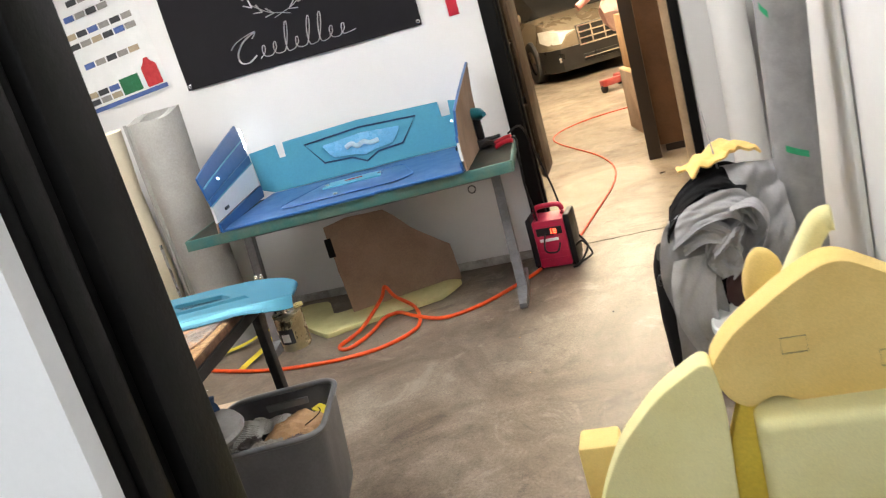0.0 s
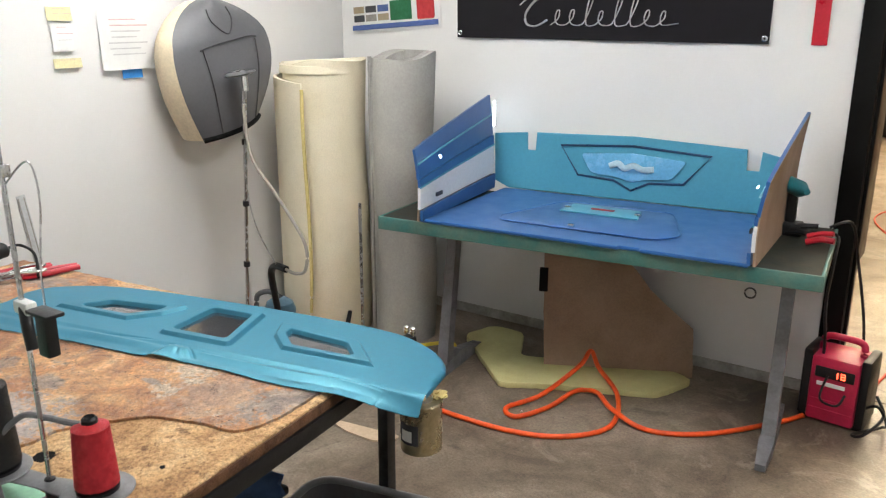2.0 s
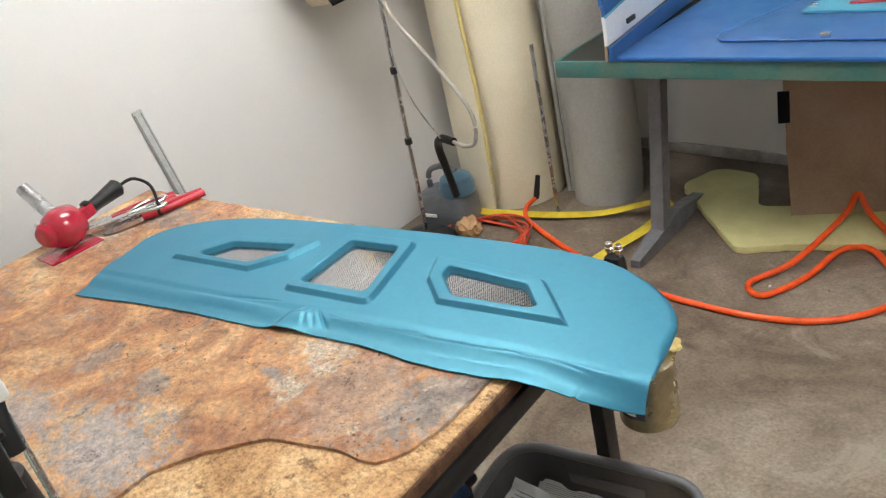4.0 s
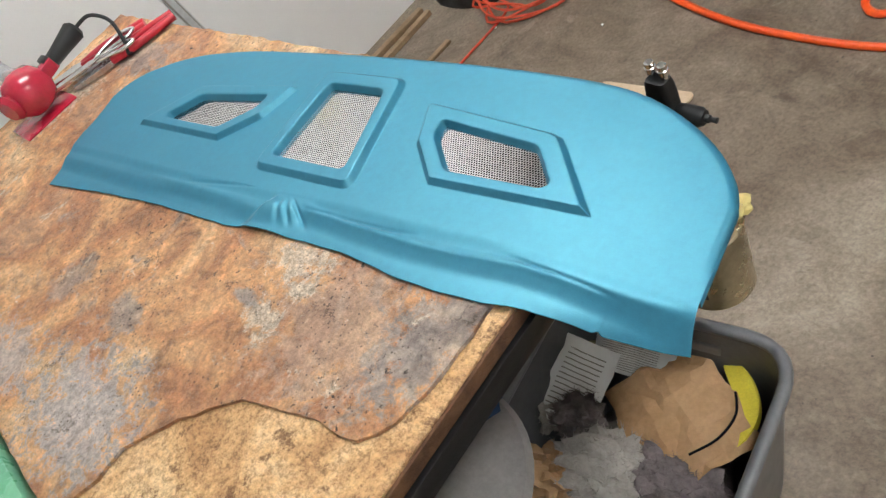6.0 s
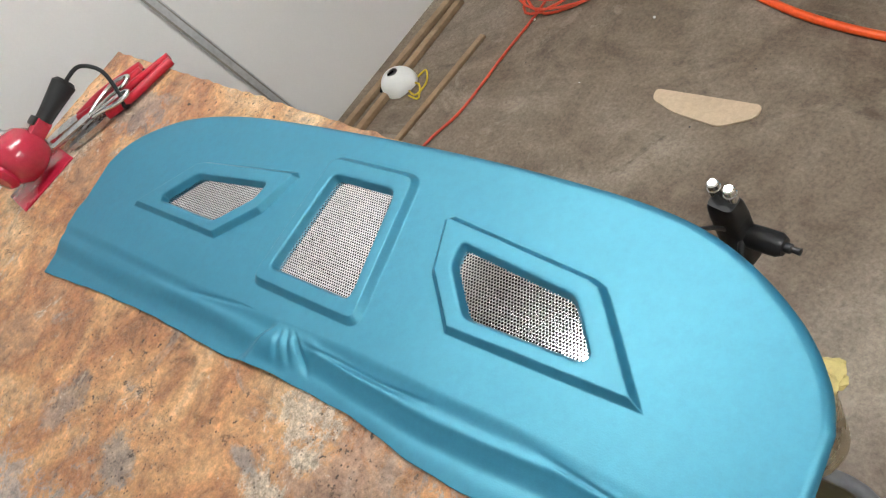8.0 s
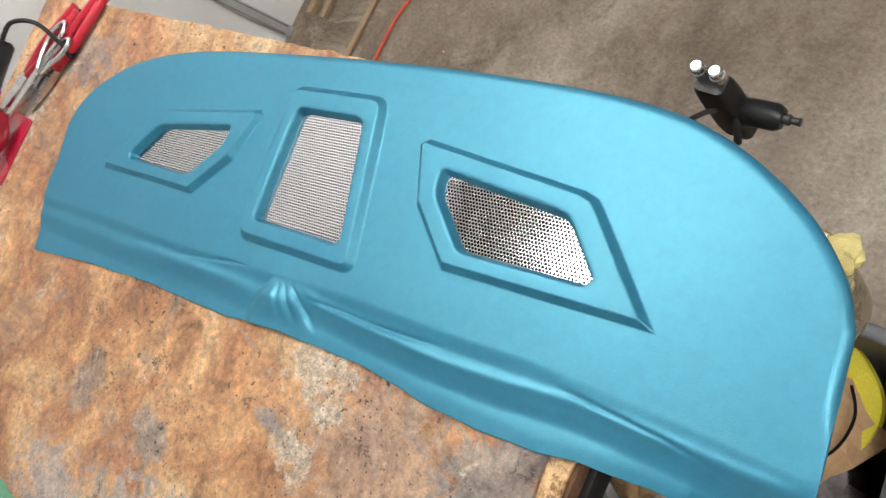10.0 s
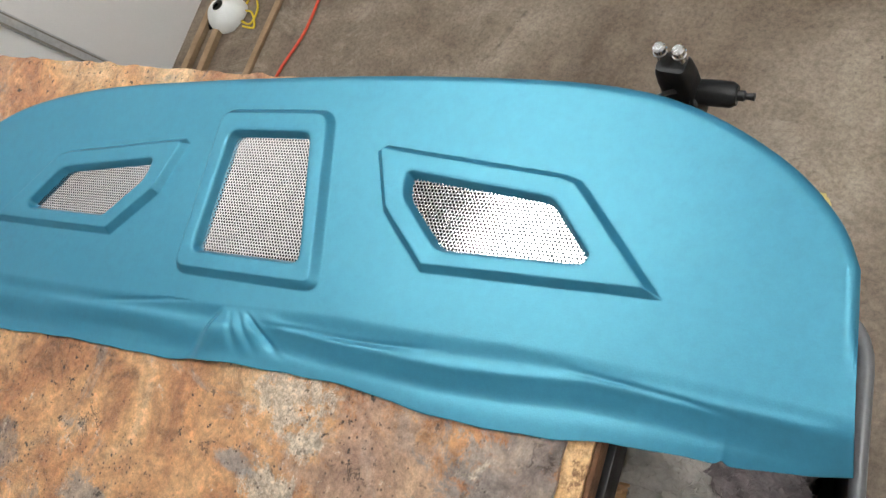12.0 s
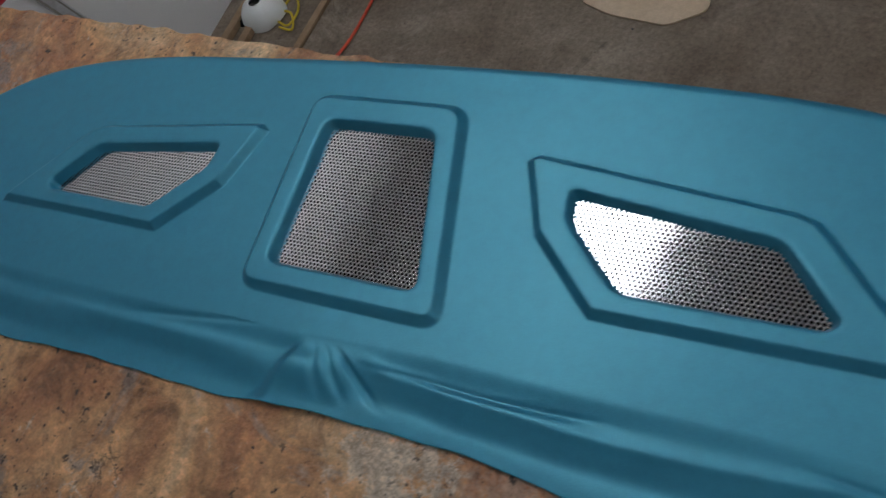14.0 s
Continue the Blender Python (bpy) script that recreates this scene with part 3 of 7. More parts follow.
# doorway to the garage
gd = thing("door_2", pose(0, 0, 0), "black metal frame of the doorway to the garage", "door frame", kind="structure")
part("jamb", box(0.002, WALL_Y - 0.03, 0, 0.085, WALL_Y + 0.14, 2.05, 0.004), BLACK_FRAME, gd)
part("stop", box(0.085, WALL_Y + 0.02, 0, 0.10, WALL_Y + 0.07, 2.05, 0.003), BRONZE, gd)
part("jamb", box(0.955, WALL_Y - 0.03, 0, 1.005, WALL_Y + 0.14, 2.05, 0.004), BLACK_FRAME, gd)
part("trim", box(0.915, WALL_Y + 0.02, 0, 0.955, WALL_Y + 0.16, 2.05, 0.004), PINE, gd, "bare timber edge beside the frame")
part("head", box(0.085, WALL_Y - 0.03, 2.03, 0.955, WALL_Y + 0.14, 2.079, 0.004), BLACK_FRAME, gd)

# ceiling lamps, all out of view; two of these three are added fill
def ceiling_lamp(m, w, d, glowing, label):
    lamp = thing("ceiling_light", m, label, "ceiling light", "ceiling lights")
    part("frame", join(box(-w / 2 - 0.03, -d / 2 - 0.03, -0.05, w / 2 + 0.03, -d / 2, 0, 0.004), join(box(-w / 2 - 0.03, d / 2, -0.05, w / 2 + 0.03, d / 2 + 0.03, 0, 0.004), join(box(-w / 2 - 0.03, -d / 2, -0.05, -w / 2, d / 2, 0, 0.004), box(w / 2, -d / 2, -0.05, w / 2 + 0.03, d / 2, 0, 0.004)))), WHITE_PLASTIC, lamp)
    part("diffuser", box(-w / 2, -d / 2, -0.04, w / 2, d / 2, -0.012, 0.004), glowing, lamp)
    return lamp

ceiling_lamp(pose(-1.66, 3.12, CEIL), 0.42, 1.20, TUBE_LIGHT, "unseen white fluorescent ceiling light with a flat diffuser")
# guessed panel, added as fill for the right side of the shop
ceiling_lamp(pose(0.42, 2.90, CEIL), 0.42, 1.20, FILL_LIGHT_B, "unseen white fluorescent ceiling light with a flat diffuser")
# unseen fill, added to light the entry and the foams through the doorway
ceiling_lamp(pose(0.60, -0.8, CEIL), 1.2, 0.3, ENTRY_FILL, "added cool white fill light over the entry room")

# ---- garage beyond the doorway ----
GC = 3.4
single("wall_garage_north", box(-8, 17, 0, 7, 17.15, GC), GARAGE_WALL, "tan garage wall in warm light", "wall", False, kind="structure")
single("wall_garage_west", box(-8.15, WALL_Y + 0.13, 0, -8, 17, GC), GARAGE_WALL, "tan garage side wall", "wall", False, kind="structure")
single("wall_garage_east", box(2.6, WALL_Y + 0.13, 0, 2.75, 16.99, GC), GARAGE_WALL, "tan garage side wall", "wall", False, kind="structure")
gs = box(-8, WALL_Y + 0.121, 0, -0.02, WALL_Y + 0.13, GC)
box(1.02, WALL_Y + 0.121, 0, 2.6, WALL_Y + 0.13, GC, bm=gs)
box(-3.1, WALL_Y + 0.05, CEIL + 0.11, 2.6, WALL_Y + 0.12, GC, bm=gs)
single("wall_garage_south", gs, GARAGE_WALL, "garage face of the partition wall", "wall", False, kind="structure")
single("ceiling_garage", box(-8.2, WALL_Y + 0.13, GC, 2.8, 17.2, GC + 0.1), CEILING, "plain garage ceiling", "ceiling", False, kind="structure")
ceiling_lamp(pose(0.30, 10.6, GC), 1.2, 0.9, GARAGE_LIGHT, "unseen warm garage ceiling light")
# nearer lamp has no known fixture; added to brighten the garage
ceiling_lamp(pose(0.0, 6.6, GC), 1.2, 0.5, GARAGE_LIGHT, "unseen warm garage ceiling light")

# ---- work table ----
def wobble(poly, step, amount, seed):
    """Breaks an outline into short uneven pieces."""
    out = []
    for i in range(len(poly)):
        a, b = Vector(poly[i]), Vector(poly[(i + 1) % len(poly)])
        n = max(1, int((b - a).length / step))
        for k in range(n):
            p = a.lerp(b, k / n)
            q = Vector((p.x * 31, p.y * 31, seed))
            out.append((p.x + amount * noise.noise(q), p.y + amount * noise.noise(q + Vector((9, 4, 2)))))
    return out


TX, TY = -1.40, 2.25
table = thing("work_table", pose(TX, TY, 0), "worn work table with a glue-stained top peeling off chipboard", "work table")
AWAY = Matrix.Translation((-TX, -TY, 0))
CORNERS = [(-0.692, 2.742), (-2.213, 2.570), (-2.125, 1.822), (-0.590, 1.822)]
part("top_board", move(prism(CORNERS, 0.702, 0.743, 0.003), AWAY), CHIPBOARD, table, "raw orange-brown chipboard with a worn edge", False)
PEEL = [(-0.708, 2.737), (-2.211, 2.567), (-2.122, 1.826), (-1.02, 1.828), (-0.990, 1.90), (-1.004, 1.951), (-0.957, 2.03), (-0.89, 2.105), (-0.80, 2.138), (-0.70, 2.158), (-0.672, 2.20), (-0.664, 2.278), (-0.676, 2.38)]
part("top_layer", move(prism(wobble(PEEL, 0.012, 0.006, 1.0), 0.7432, 0.7495), AWAY), TABLETOP, table, "stained, scratched upper layer with dried glue", False)


def edge_bar(a, b, lo, hi, w):
    a, b = Vector(a), Vector(b)
    d = (b - a).normalized()
    s = Vector((-d.y, d.x)) * w
    return prism([tuple(a), tuple(b), tuple(b + s), tuple(a + s)], lo, hi, 0.002)


part("worn_edge", move(edge_bar((-0.589, 1.826), (-0.691, 2.742), 0.716, 0.741, -0.006), AWAY), mat("worn_board_edge", (0.13, 0.058, 0.024), (0.07, 0.03, 0.014), 26, 0.85, bump=0.9, bscale=140), table, "frayed brown chipboard edge")
part("edge_rail", move(edge_bar((-0.588, 1.83), (-0.690, 2.745), 0.676, 0.715, -0.012), AWAY), BLACK_PLASTIC, table, "black steel edge rail")
for lx, ly in ((-0.725, 2.69), (-2.15, 2.52), (-2.07, 1.88)):
    part("leg", move(box(lx - 0.017, ly - 0.017, 0, lx + 0.017, ly + 0.017, 0.70, 0.003), AWAY), DARK_STEEL, table)
part("leg", move(box(-0.69, 1.85, 0, -0.62, 1.92, 0.70, 0.004), AWAY), mat("grey_timber", (0.2, 0.15, 0.1), (0.14, 0.1, 0.07), 7, 0.8), table, "weathered timber leg")
# holes drawn as thin black patches lying on the board
for hx, hy, hr in ((-0.93, 1.885, 0.022), (-0.71, 1.99, 0.006)):
    hole = wobble([(hx + hr * math.cos(a * 0.785), hy + hr * math.sin(a * 0.785)) for a in range(8)], 0.01, 0.004, 3.0)
    part("hole_patch", move(prism(hole, 0.7434 if hx > -1.0 else 0.7497, 0.7442 if hx > -1.0 else 0.7502), AWAY), BLACK_CLOTH, table, "small hole drawn as a flat black patch", False)


# ---- the teal parcel shelf cover ----
def sdf(poly, u, v):
    """Signed distance to an outline (minus inside), for arrays."""
    best = np.full(u.shape, 1e9)
    inside = np.zeros(u.shape, bool)
    n = len(poly)
    for i in range(n):
        (ax, ay), (bx, by) = poly[i], poly[(i + 1) % n]
        ex, ey = bx - ax, by - ay
        t = np.clip(((u - ax) * ex + (v - ay) * ey) / (ex * ex + ey * ey), 0, 1)
        best = np.minimum(best, np.hypot(u - ax - t * ex, v - ay - t * ey))
        cross = (ay > v) != (by > v)
        inside ^= cross & (u < (bx - ax) * (v - ay) / (by - ay + 1e-12) + ax)
    return np.where(inside, -best, best)


def ease(t):
    t = np.clip(t, 0, 1)
    return t * t * (3 - 2 * t)


def mirrored(poly):
    return [(-x, y) for x, y in poly][::-1]


SIDE_FRAME = [(0.155, 0.140), (0.166, 0.148), (0.395, 0.122), (0.413, 0.116), (0.4246, 0.1045), (0.516, 0.0), (0.2515, -0.001), (0.184, 0.065)]
SIDE_HOLE = rounded([(0.2045, 0.1155), (0.390, 0.0935), (0.442, 0.034), (0.4335, 0.0225), (0.2695, 0.0215), (0.2095, 0.081)], 0.012)
MID_FRAME = rounded([(-0.112, -0.0405), (0.126, -0.0405), (0.078, 0.193), (-0.112, 0.193)], 0.026, 7)
MID_HOLE = rounded([(-0.085, -0.0120), (0.0936, -0.0120), (0.0536, 0.160), (-0.0815, 0.160)], 0.017)
FRAMES = [mirrored(SIDE_FRAME), MID_FRAME, SIDE_FRAME]
HOLES = [mirrored(SIDE_HOLE), MID_HOLE, SIDE_HOLE]

shelf = thing("parcel_shelf", pose(-1.1405, 2.4395, 0.7502, 0, 0, 10.79), "teal vinyl covered car parcel shelf with three perforated steel grilles", "parcel shelf")


def curve_by_length(points, n):
    """n + 1 points evenly along a smooth curve."""
    p = np.array([(q.x, q.y) for q in smooth_path([(x, y, 0) for x, y in points], 10)])
    run = np.concatenate([[0], np.cumsum(np.hypot(*np.diff(p, axis=0).T))])
    at = np.linspace(0, run[-1], n + 1)
    return np.interp(at, run, p[:, 0]), np.interp(at, run, p[:, 1])


def hill(x, centre, width):
    return np.exp(-((x - centre) / width) ** 2)


def window(x, lo, hi, soft):
    return ease((x - lo) / soft) * (1 - ease((x - hi + soft) / soft))


def shelf_mesh():
    nc, nr = 960, 330
    bx, by = curve_by_length([(-0.700, 0.058), (-0.684, 0.105), (-0.635, 0.153), (-0.545, 0.198), (-0.40, 0.228), (-0.19, 0.2405), (0.08, 0.2450), (0.30, 0.2395), (0.44, 0.226), (0.53, 0.197), (0.61, 0.146), (0.657, 0.094), (0.677, 0.050)], nc)
    fx, fy = curve_by_length([(-0.653, -0.180), (-0.556, -0.169), (-0.40, -0.156), (-0.25, -0.149), (-0.11, -0.149), (-0.03, -0.142), (0.11, -0.136), (0.20, -0.138), (0.28, -0.146), (0.35, -0.1495), (0.42, -0.146), (0.48, -0.139), (0.55, -0.1365), (0.62, -0.133), (0.688, -0.124)], nc)
    fy = fy + 0.0012 * np.sin(fx * 61) * np.sin(fx * 23 + 1) + 0.004 * hill(fx, 0.585, 0.004)
    t = np.linspace(0, 1, nr + 1)
    U = fx[:, None] + (bx - fx)[:, None] * t[None, :]
    V = fy[:, None] + (by - fy)[:, None] * t[None, :]
    H = np.full(U.shape, 0.0150)
    # soft upholstery unevenness
    H += 0.0005 * np.sin(9 * U + 2) * np.sin(13 * V) + 0.00022 * np.sin(31 * U + 9 * V) * np.sin(37 * V - 8 * U)
    uneven = H - 0.0150
    # raised frames with crisp bevels, sunk holes
    for frame_poly, wide in zip(FRAMES, (0.0078, 0.0096, 0.0078)):
        k = np.clip(-sdf(frame_poly, U, V) / wide, 0, 1)
        H += 0.0098 * (0.8 * k + 0.2 * ease(k))
    for hole_poly in HOLES:
        d = sdf(hole_poly, U, V)
        k = np.clip(-d / 0.0075, 0, 1)
        H = np.where(d < 0, H - (H - 0.0085) * (0.75 * k + 0.25 * ease(k)), H - 0.0006 * hill(d, 0, 0.002))
    # loose vinyl along the front, from the board's edge to the hem
    edge = np.interp(U, [-0.69, -0.47, -0.29, -0.04, 0.125, 0.27, 0.39, 0.55, 0.69], [-0.080, -0.077, -0.077, -0.0715, -0.062, -0.063, -0.061, -0.067, -0.078])
    d = edge - V
    w = np.clip(d / (edge - fy[:, None]), 0, 1)
    # towards the right: soft step, long ridge, drop to the table
    right = ease((U - 0.03) / 0.05)
    dc = np.interp(U, [0.03, 0.06, 0.09, 0.15, 0.30, 0.38, 0.46, 0.55, 0.69], [0.022, 0.029, 0.037, 0.044, 0.048, 0.046, 0.037, 0.036, 0.030])
    k1 = 0.0150 - 0.0034 * ease(d / (0.022 + 0.016 * ease((U - 0.40) / 0.15))) - 0.0080 * ease((d - dc + 0.014) / 0.029)
    k1 += 0.0022 * hill(d, dc - 0.0150, 0.0062) * window(U, 0.03, 0.69, 0.05)
    k1 -= 0.0022 * hill(d, 0.0185 + 0.006 * np.sin((U - 0.05) * 13), 0.0032) * window(U, 0.045, 0.30, 0.06)
    k1 -= 0.0024 * hill(d, 0.0190 + 0.05 * (U - 0.50), 0.0032) * window(U, 0.42, 0.61, 0.06)
    k1 += 0.0014 * hill(w, 0.82, 0.2)
    # towards the left: low swell and a broad hollow
    k2 = 0.0150 - 0.0036 * ease(d / 0.020) - 0.0078 * ease((d - 0.030) / 0.034)
    k2 += 0.0026 * hill(d, 0.025, 0.0075) * window(U, -0.38, -0.02, 0.12)
    k2 -= 0.0020 * hill(d, 0.046, 0.009) * window(U, -0.34, -0.06, 0.10)
    k2 -= 0.0016 * hill(d, 0.008 - 0.1 * (U + 0.16), 0.0034) * window(U, -0.26, -0.05, 0.07)
    flap = k2 * (1 - right) + k1 * right
    # gathered fan: a tent whose ridge runs from its point to the hem
    crest = -0.006 - 0.32 * (d - 0.006)
    wide = 0.010 + 0.34 * np.clip(d, 0, 1)
    tent = ease((U - crest + wide) / wide) * (1 - ease((U - crest - 0.012) / 0.085))
    tent = tent * ease((d - 0.002) / 0.028) * (1 - 0.22 * w)
    flap = flap + 0.0112 * tent
    for u0, u1, deep in ((0.004, 0.0135, 0.0026), (0.017, 0.032, 0.0030), (0.031, 0.056, 0.0042)):
        line = u0 + (u1 - u0) * (d - 0.010) / 0.022
        flap -= deep * hill(U, line, 0.0040 + 0.06 * np.clip(d - 0.01, 0, 0.05)) * window(d, 0.004, 0.062, 0.026)
    flap = 0.0020 + np.maximum(flap - 0.0020, 0)
    flap -= 0.024 * ease((U - 0.48) / 0.22) * w ** 1.8
    H = np.where(d > 0, flap + uneven * (1 - ease(d / 0.04)), H)
    # rounded rim at the back and the ends
    rim_poly = [(float(bx[i]), float(by[i])) for i in range(0, nc + 1, 12)] + [(0.694, -0.30), (-0.628, -0.30)]
    rim = np.clip(-sdf(rim_poly, U, V) / 0.012, 0, 1)
    H -= 0.0095 * (1 - ease(V / -0.05)) * (1 - ease(d / 0.03)) * (1 - np.sqrt(1 - (1 - rim) ** 2 * 0.999))
    verts = np.stack([U, V, H], -1).reshape(-1, 3)
    idx = np.arange((nc + 1) * (nr + 1)).reshape(nc + 1, nr + 1)
    quads = np.stack([idx[:-1, :-1], idx[1:, :-1], idx[1:, 1:], idx[:-1, 1:]], -1).reshape(-1, 4)
    # a thin underside along the rim
    loop = np.concatenate([idx[:, 0], idx[-1, 1:], idx[::-1, -1][1:], idx[0, ::-1][1:-1]])
    low = verts[loop].copy()
    low[:, 2] = np.where(low[:, 1] > -0.075, 0.0006, low[:, 2] - 0.0018)
    low[:, :2] *= 0.998
    first = len(verts)
    verts = np.concatenate([verts, low])
    n = len(loop)
    ring = [(int(loop[i]), int(first + i), int(first + (i + 1) % n), int(loop[(i + 1) % n])) for i in range(n)]
    me = bpy.data.meshes.new("cover")
    me.from_pydata(verts.tolist(), [], quads.tolist() + ring)
    me.materials.append(TEAL)
    me.polygons.foreach_set("use_smooth", [True] * len(me.polygons))
    me.update()
    return me


cover = new("cover", shelf_mesh())
cover.parent = shelf
tagged(cover, "smooth teal vinyl cover with a rippled front flap")


def grille_mesh(hole_poly):
    """A thin plate with round holes in staggered rows."""
    pitch, r, z = 0.0045, 0.00172, 0.0125
    xs, ys = [p[0] for p in hole_poly], [p[1] for p in hole_poly]
    verts, faces = [], []
    rows = int((max(ys) - min(ys)) / (pitch * 0.866)) + 2
    cols = int((max(xs) - min(xs)) / pitch) + 2
    for j in range(rows):
        for i in range(cols):
            cx = min(xs) + i * pitch + (pitch / 2 if j % 2 else 0)
            cy = min(ys) + j * pitch * 0.866
            if sdf(hole_poly, np.array([cx]), np.array([cy]))[0] > -0.0045:
                continue
            k0 = len(verts)
            for k in range(6):
                a = math.pi / 6 + k * math.pi / 3
                verts.append((cx + pitch / 1.732 * math.cos(a), cy + pitch / 1.732 * math.sin(a), z))
                verts.append((cx + r * math.cos(a), cy + r * math.sin(a), z))
                verts.append((cx + r * math.cos(a), cy + r * math.sin(a), z - 0.0012))
            for k in range(6):
                a, b = k0 + 3 * k, k0 + 3 * ((k + 1) % 6)
                faces.append((a, b, b + 1, a + 1))
                faces.append((a + 1, b + 1, b + 2, a + 2))
    me = bpy.data.meshes.new("grille")
    me.from_pydata(verts, [], faces)
    me.materials.append(GRILLE)
    return me


for hole_poly in HOLES:
    g = new("grille", grille_mesh(hole_poly))
    g.parent = shelf
    tagged(g, "perforated bright steel grille")
    back_poly = [(sum(p[0] for p in hole_poly) / len(hole_poly) * 0.02 + x * 0.98, y) for x, y in hole_poly]
    # black sheet added so the holes read as dark as if in shade
    part("backing", prism(back_poly, 0.0088, 0.0100), BLACK_CLOTH, g, "added black sheet behind the grille to darken its holes", False)


# ---- tools on the table ----
def heat_gun(m):
    g = thing("heat_gun", m, "glossy red heat gun with steel nozzle and black handle", "heat gun")
    part("motor_housing", move(lathe([(0, -0.052), (0.030, -0.050), (0.047, -0.035), (0.054, -0.008), (0.054, 0.012), (0.047, 0.036), (0.030, 0.050), (0, 0.052)], 40), pose(0, 0, 0.062, 90, 0, 20)), RED_GLOSS, g)
    part("fan_cover", move(lathe([(0, 0.0), (0.030, 0.0), (0.034, 0.010), (0.026, 0.022), (0, 0.026)], 32), pose(0.012, -0.046, 0.066, 90, 0, 20)), RED_GLOSS, g)
    part("logo_plate", move(box(-0.018, -0.002, -0.006, 0.018, 0.002, 0.006, 0.001), pose(0.0, -0.056, 0.085, 0, 40, 20)), CHROME, g, "small curved chrome plate")
    part("nozzle", move(lathe([(0.0, 0.0), (0.026, 0.0), (0.026, 0.02), (0.019, 0.03), (0.0185, 0.13), (0.0165, 0.13), (0.0165, 0.03), (0, 0.028)], 32), pose(-0.040, 0.004, 0.076, 0, -50, 8)), STEEL, g, "long steel nozzle")
    part("neck", move(box(-0.014, -0.016, 0, 0.014, 0.016, 0.05, 0.004), pose(0.012, 0.036, 0.070, -80, 0, 6)), RED_GLOSS, g)
    part("switch", move(box(-0.015, -0.006, 0, 0.015, 0.006, 0.02, 0.003), pose(0.004, 0.062, 0.090, -80, 0, 6)), BLACK_PLASTIC, g)
    part("handle", move(lathe([(0, 0), (0.017, 0), (0.019, 0.03), (0.023, 0.07), (0.025, 0.088), (0.018, 0.096), (0, 0.098)], 24), pose(0.008, 0.082, 0.079, -80, 0, 6)), BLACK_PLASTIC, g, "black tapered handle")
    part("stand", box(-0.05, -0.085, 0.0, 0.055, 0.06, 0.004, 0.002), RED_GLOSS, g, "flat red steel stand plate")
    part("cable", tube([(-0.002, 0.175, 0.095), (0.010, 0.215, 0.100), (0.05, 0.235, 0.075), (0.085, 0.22, 0.03), (0.10, 0.21, 0.008), (0.04, 0.30, 0.005)], 0.0045), BLACK_PLASTIC, g)
    return g


heat_gun(pose(-2.045, 2.262, 0.7502, 0, 0, 4))


def pliers(m, label):
    p = thing("pliers", m, label, "pliers")
    part("jaw", loft([[(x, y + w, 0.010 + h), (x, y - w, 0.010 + h), (x, y - w, 0.010 - h), (x, y + w, 0.010 - h)] for x, y, w, h in ((-0.14, 0.0, 0.006, 0.004), (-0.10, 0.0, 0.014, 0.006), (-0.06, 0.0, 0.017, 0.007), (-0.03, 0, 0.012, 0.006))]), STEEL, p, "dark steel jaws")
    part("grip", tube([(-0.035, 0.004, 0.012), (0.03, 0.022, 0.013), (0.10, 0.017, 0.013), (0.14, 0.014, 0.012)], 0.0095, 12, 6), RED_PLASTIC, p, "red plastic grip")
    part("grip", tube([(-0.035, -0.006, 0.012), (0.03, -0.017, 0.013), (0.10, -0.011, 0.013), (0.14, -0.008, 0.012)], 0.0095, 12, 6), RED_PLASTIC, p)
    return p


pliers(pose(-1.985, 2.475, 0.7502, 0, 0, 77), "long red-handled pliers lying on the table")
pliers(pose(-2.075, 2.43, 0.7502, 0, 0, 70), "red-handled hog ring pliers lying on the table")

shears = thing("shears", pose(-2.02, 2.40, 0.772, 0, 0, 72), "steel tailor's shears lying over the pliers", "scissors")
part("blade", loft([[(x, w, 0.002), (x, -w, 0.002), (x, -w, -0.002), (x, w, -0.002)] for x, w in ((-0.16, 0.001), (-0.08, 0.009), (0.0, 0.012), (0.02, 0.008))]), STEEL, shears)
part("blade", move(loft([[(x, w, 0.002), (x, -w, 0.002), (x, -w, -0.002), (x, w, -0.002)] for x, w in ((-0.16, 0.001), (-0.08, 0.009), (0.0, 0.012), (0.02, 0.008))]), pose(0, 0.004, 0.005, 0, 0, 5)), STEEL, shears)
part("bow", tube([(0.015, 0.006, 0.004), (0.05, 0.035, 0.006), (0.09, 0.045, 0.008), (0.125, 0.03, 0.008), (0.11, 0.012, 0.006), (0.06, 0.010, 0.005)], 0.0048, 10, 8, True), CHROME, shears)
part("bow", tube([(0.015, -0.006, 0.004), (0.05, -0.022, 0.006), (0.085, -0.036, 0.006), (0.115, -0.03, 0.006), (0.105, -0.012, 0.005), (0.06, -0.006, 0.004)], 0.0048, 10, 8, True), CHROME, shears)

# steel rule standing behind the table
ruler = thing("steel_rule", pose(-2.440, 2.83, 0.0, 7.5, 0, 0), "long steel rule leaning on the wall behind the table", "ruler")
part("blade", box(-0.0012, -0.017, 0, 0.0012, 0.017, 0.93, 0.0004), mat("pale_rule_steel", (0.56, 0.57, 0.58), (0.50, 0.51, 0.52), 20, 0.4, 0.3), ruler)
part("scale", join(box(0.0013, -0.015, 0.02, 0.0017, -0.009, 0.92), box(0.0013, 0.009, 0.02, 0.0017, 0.013, 0.92)), INK_GREY, ruler, "dark engraved graduations", False)

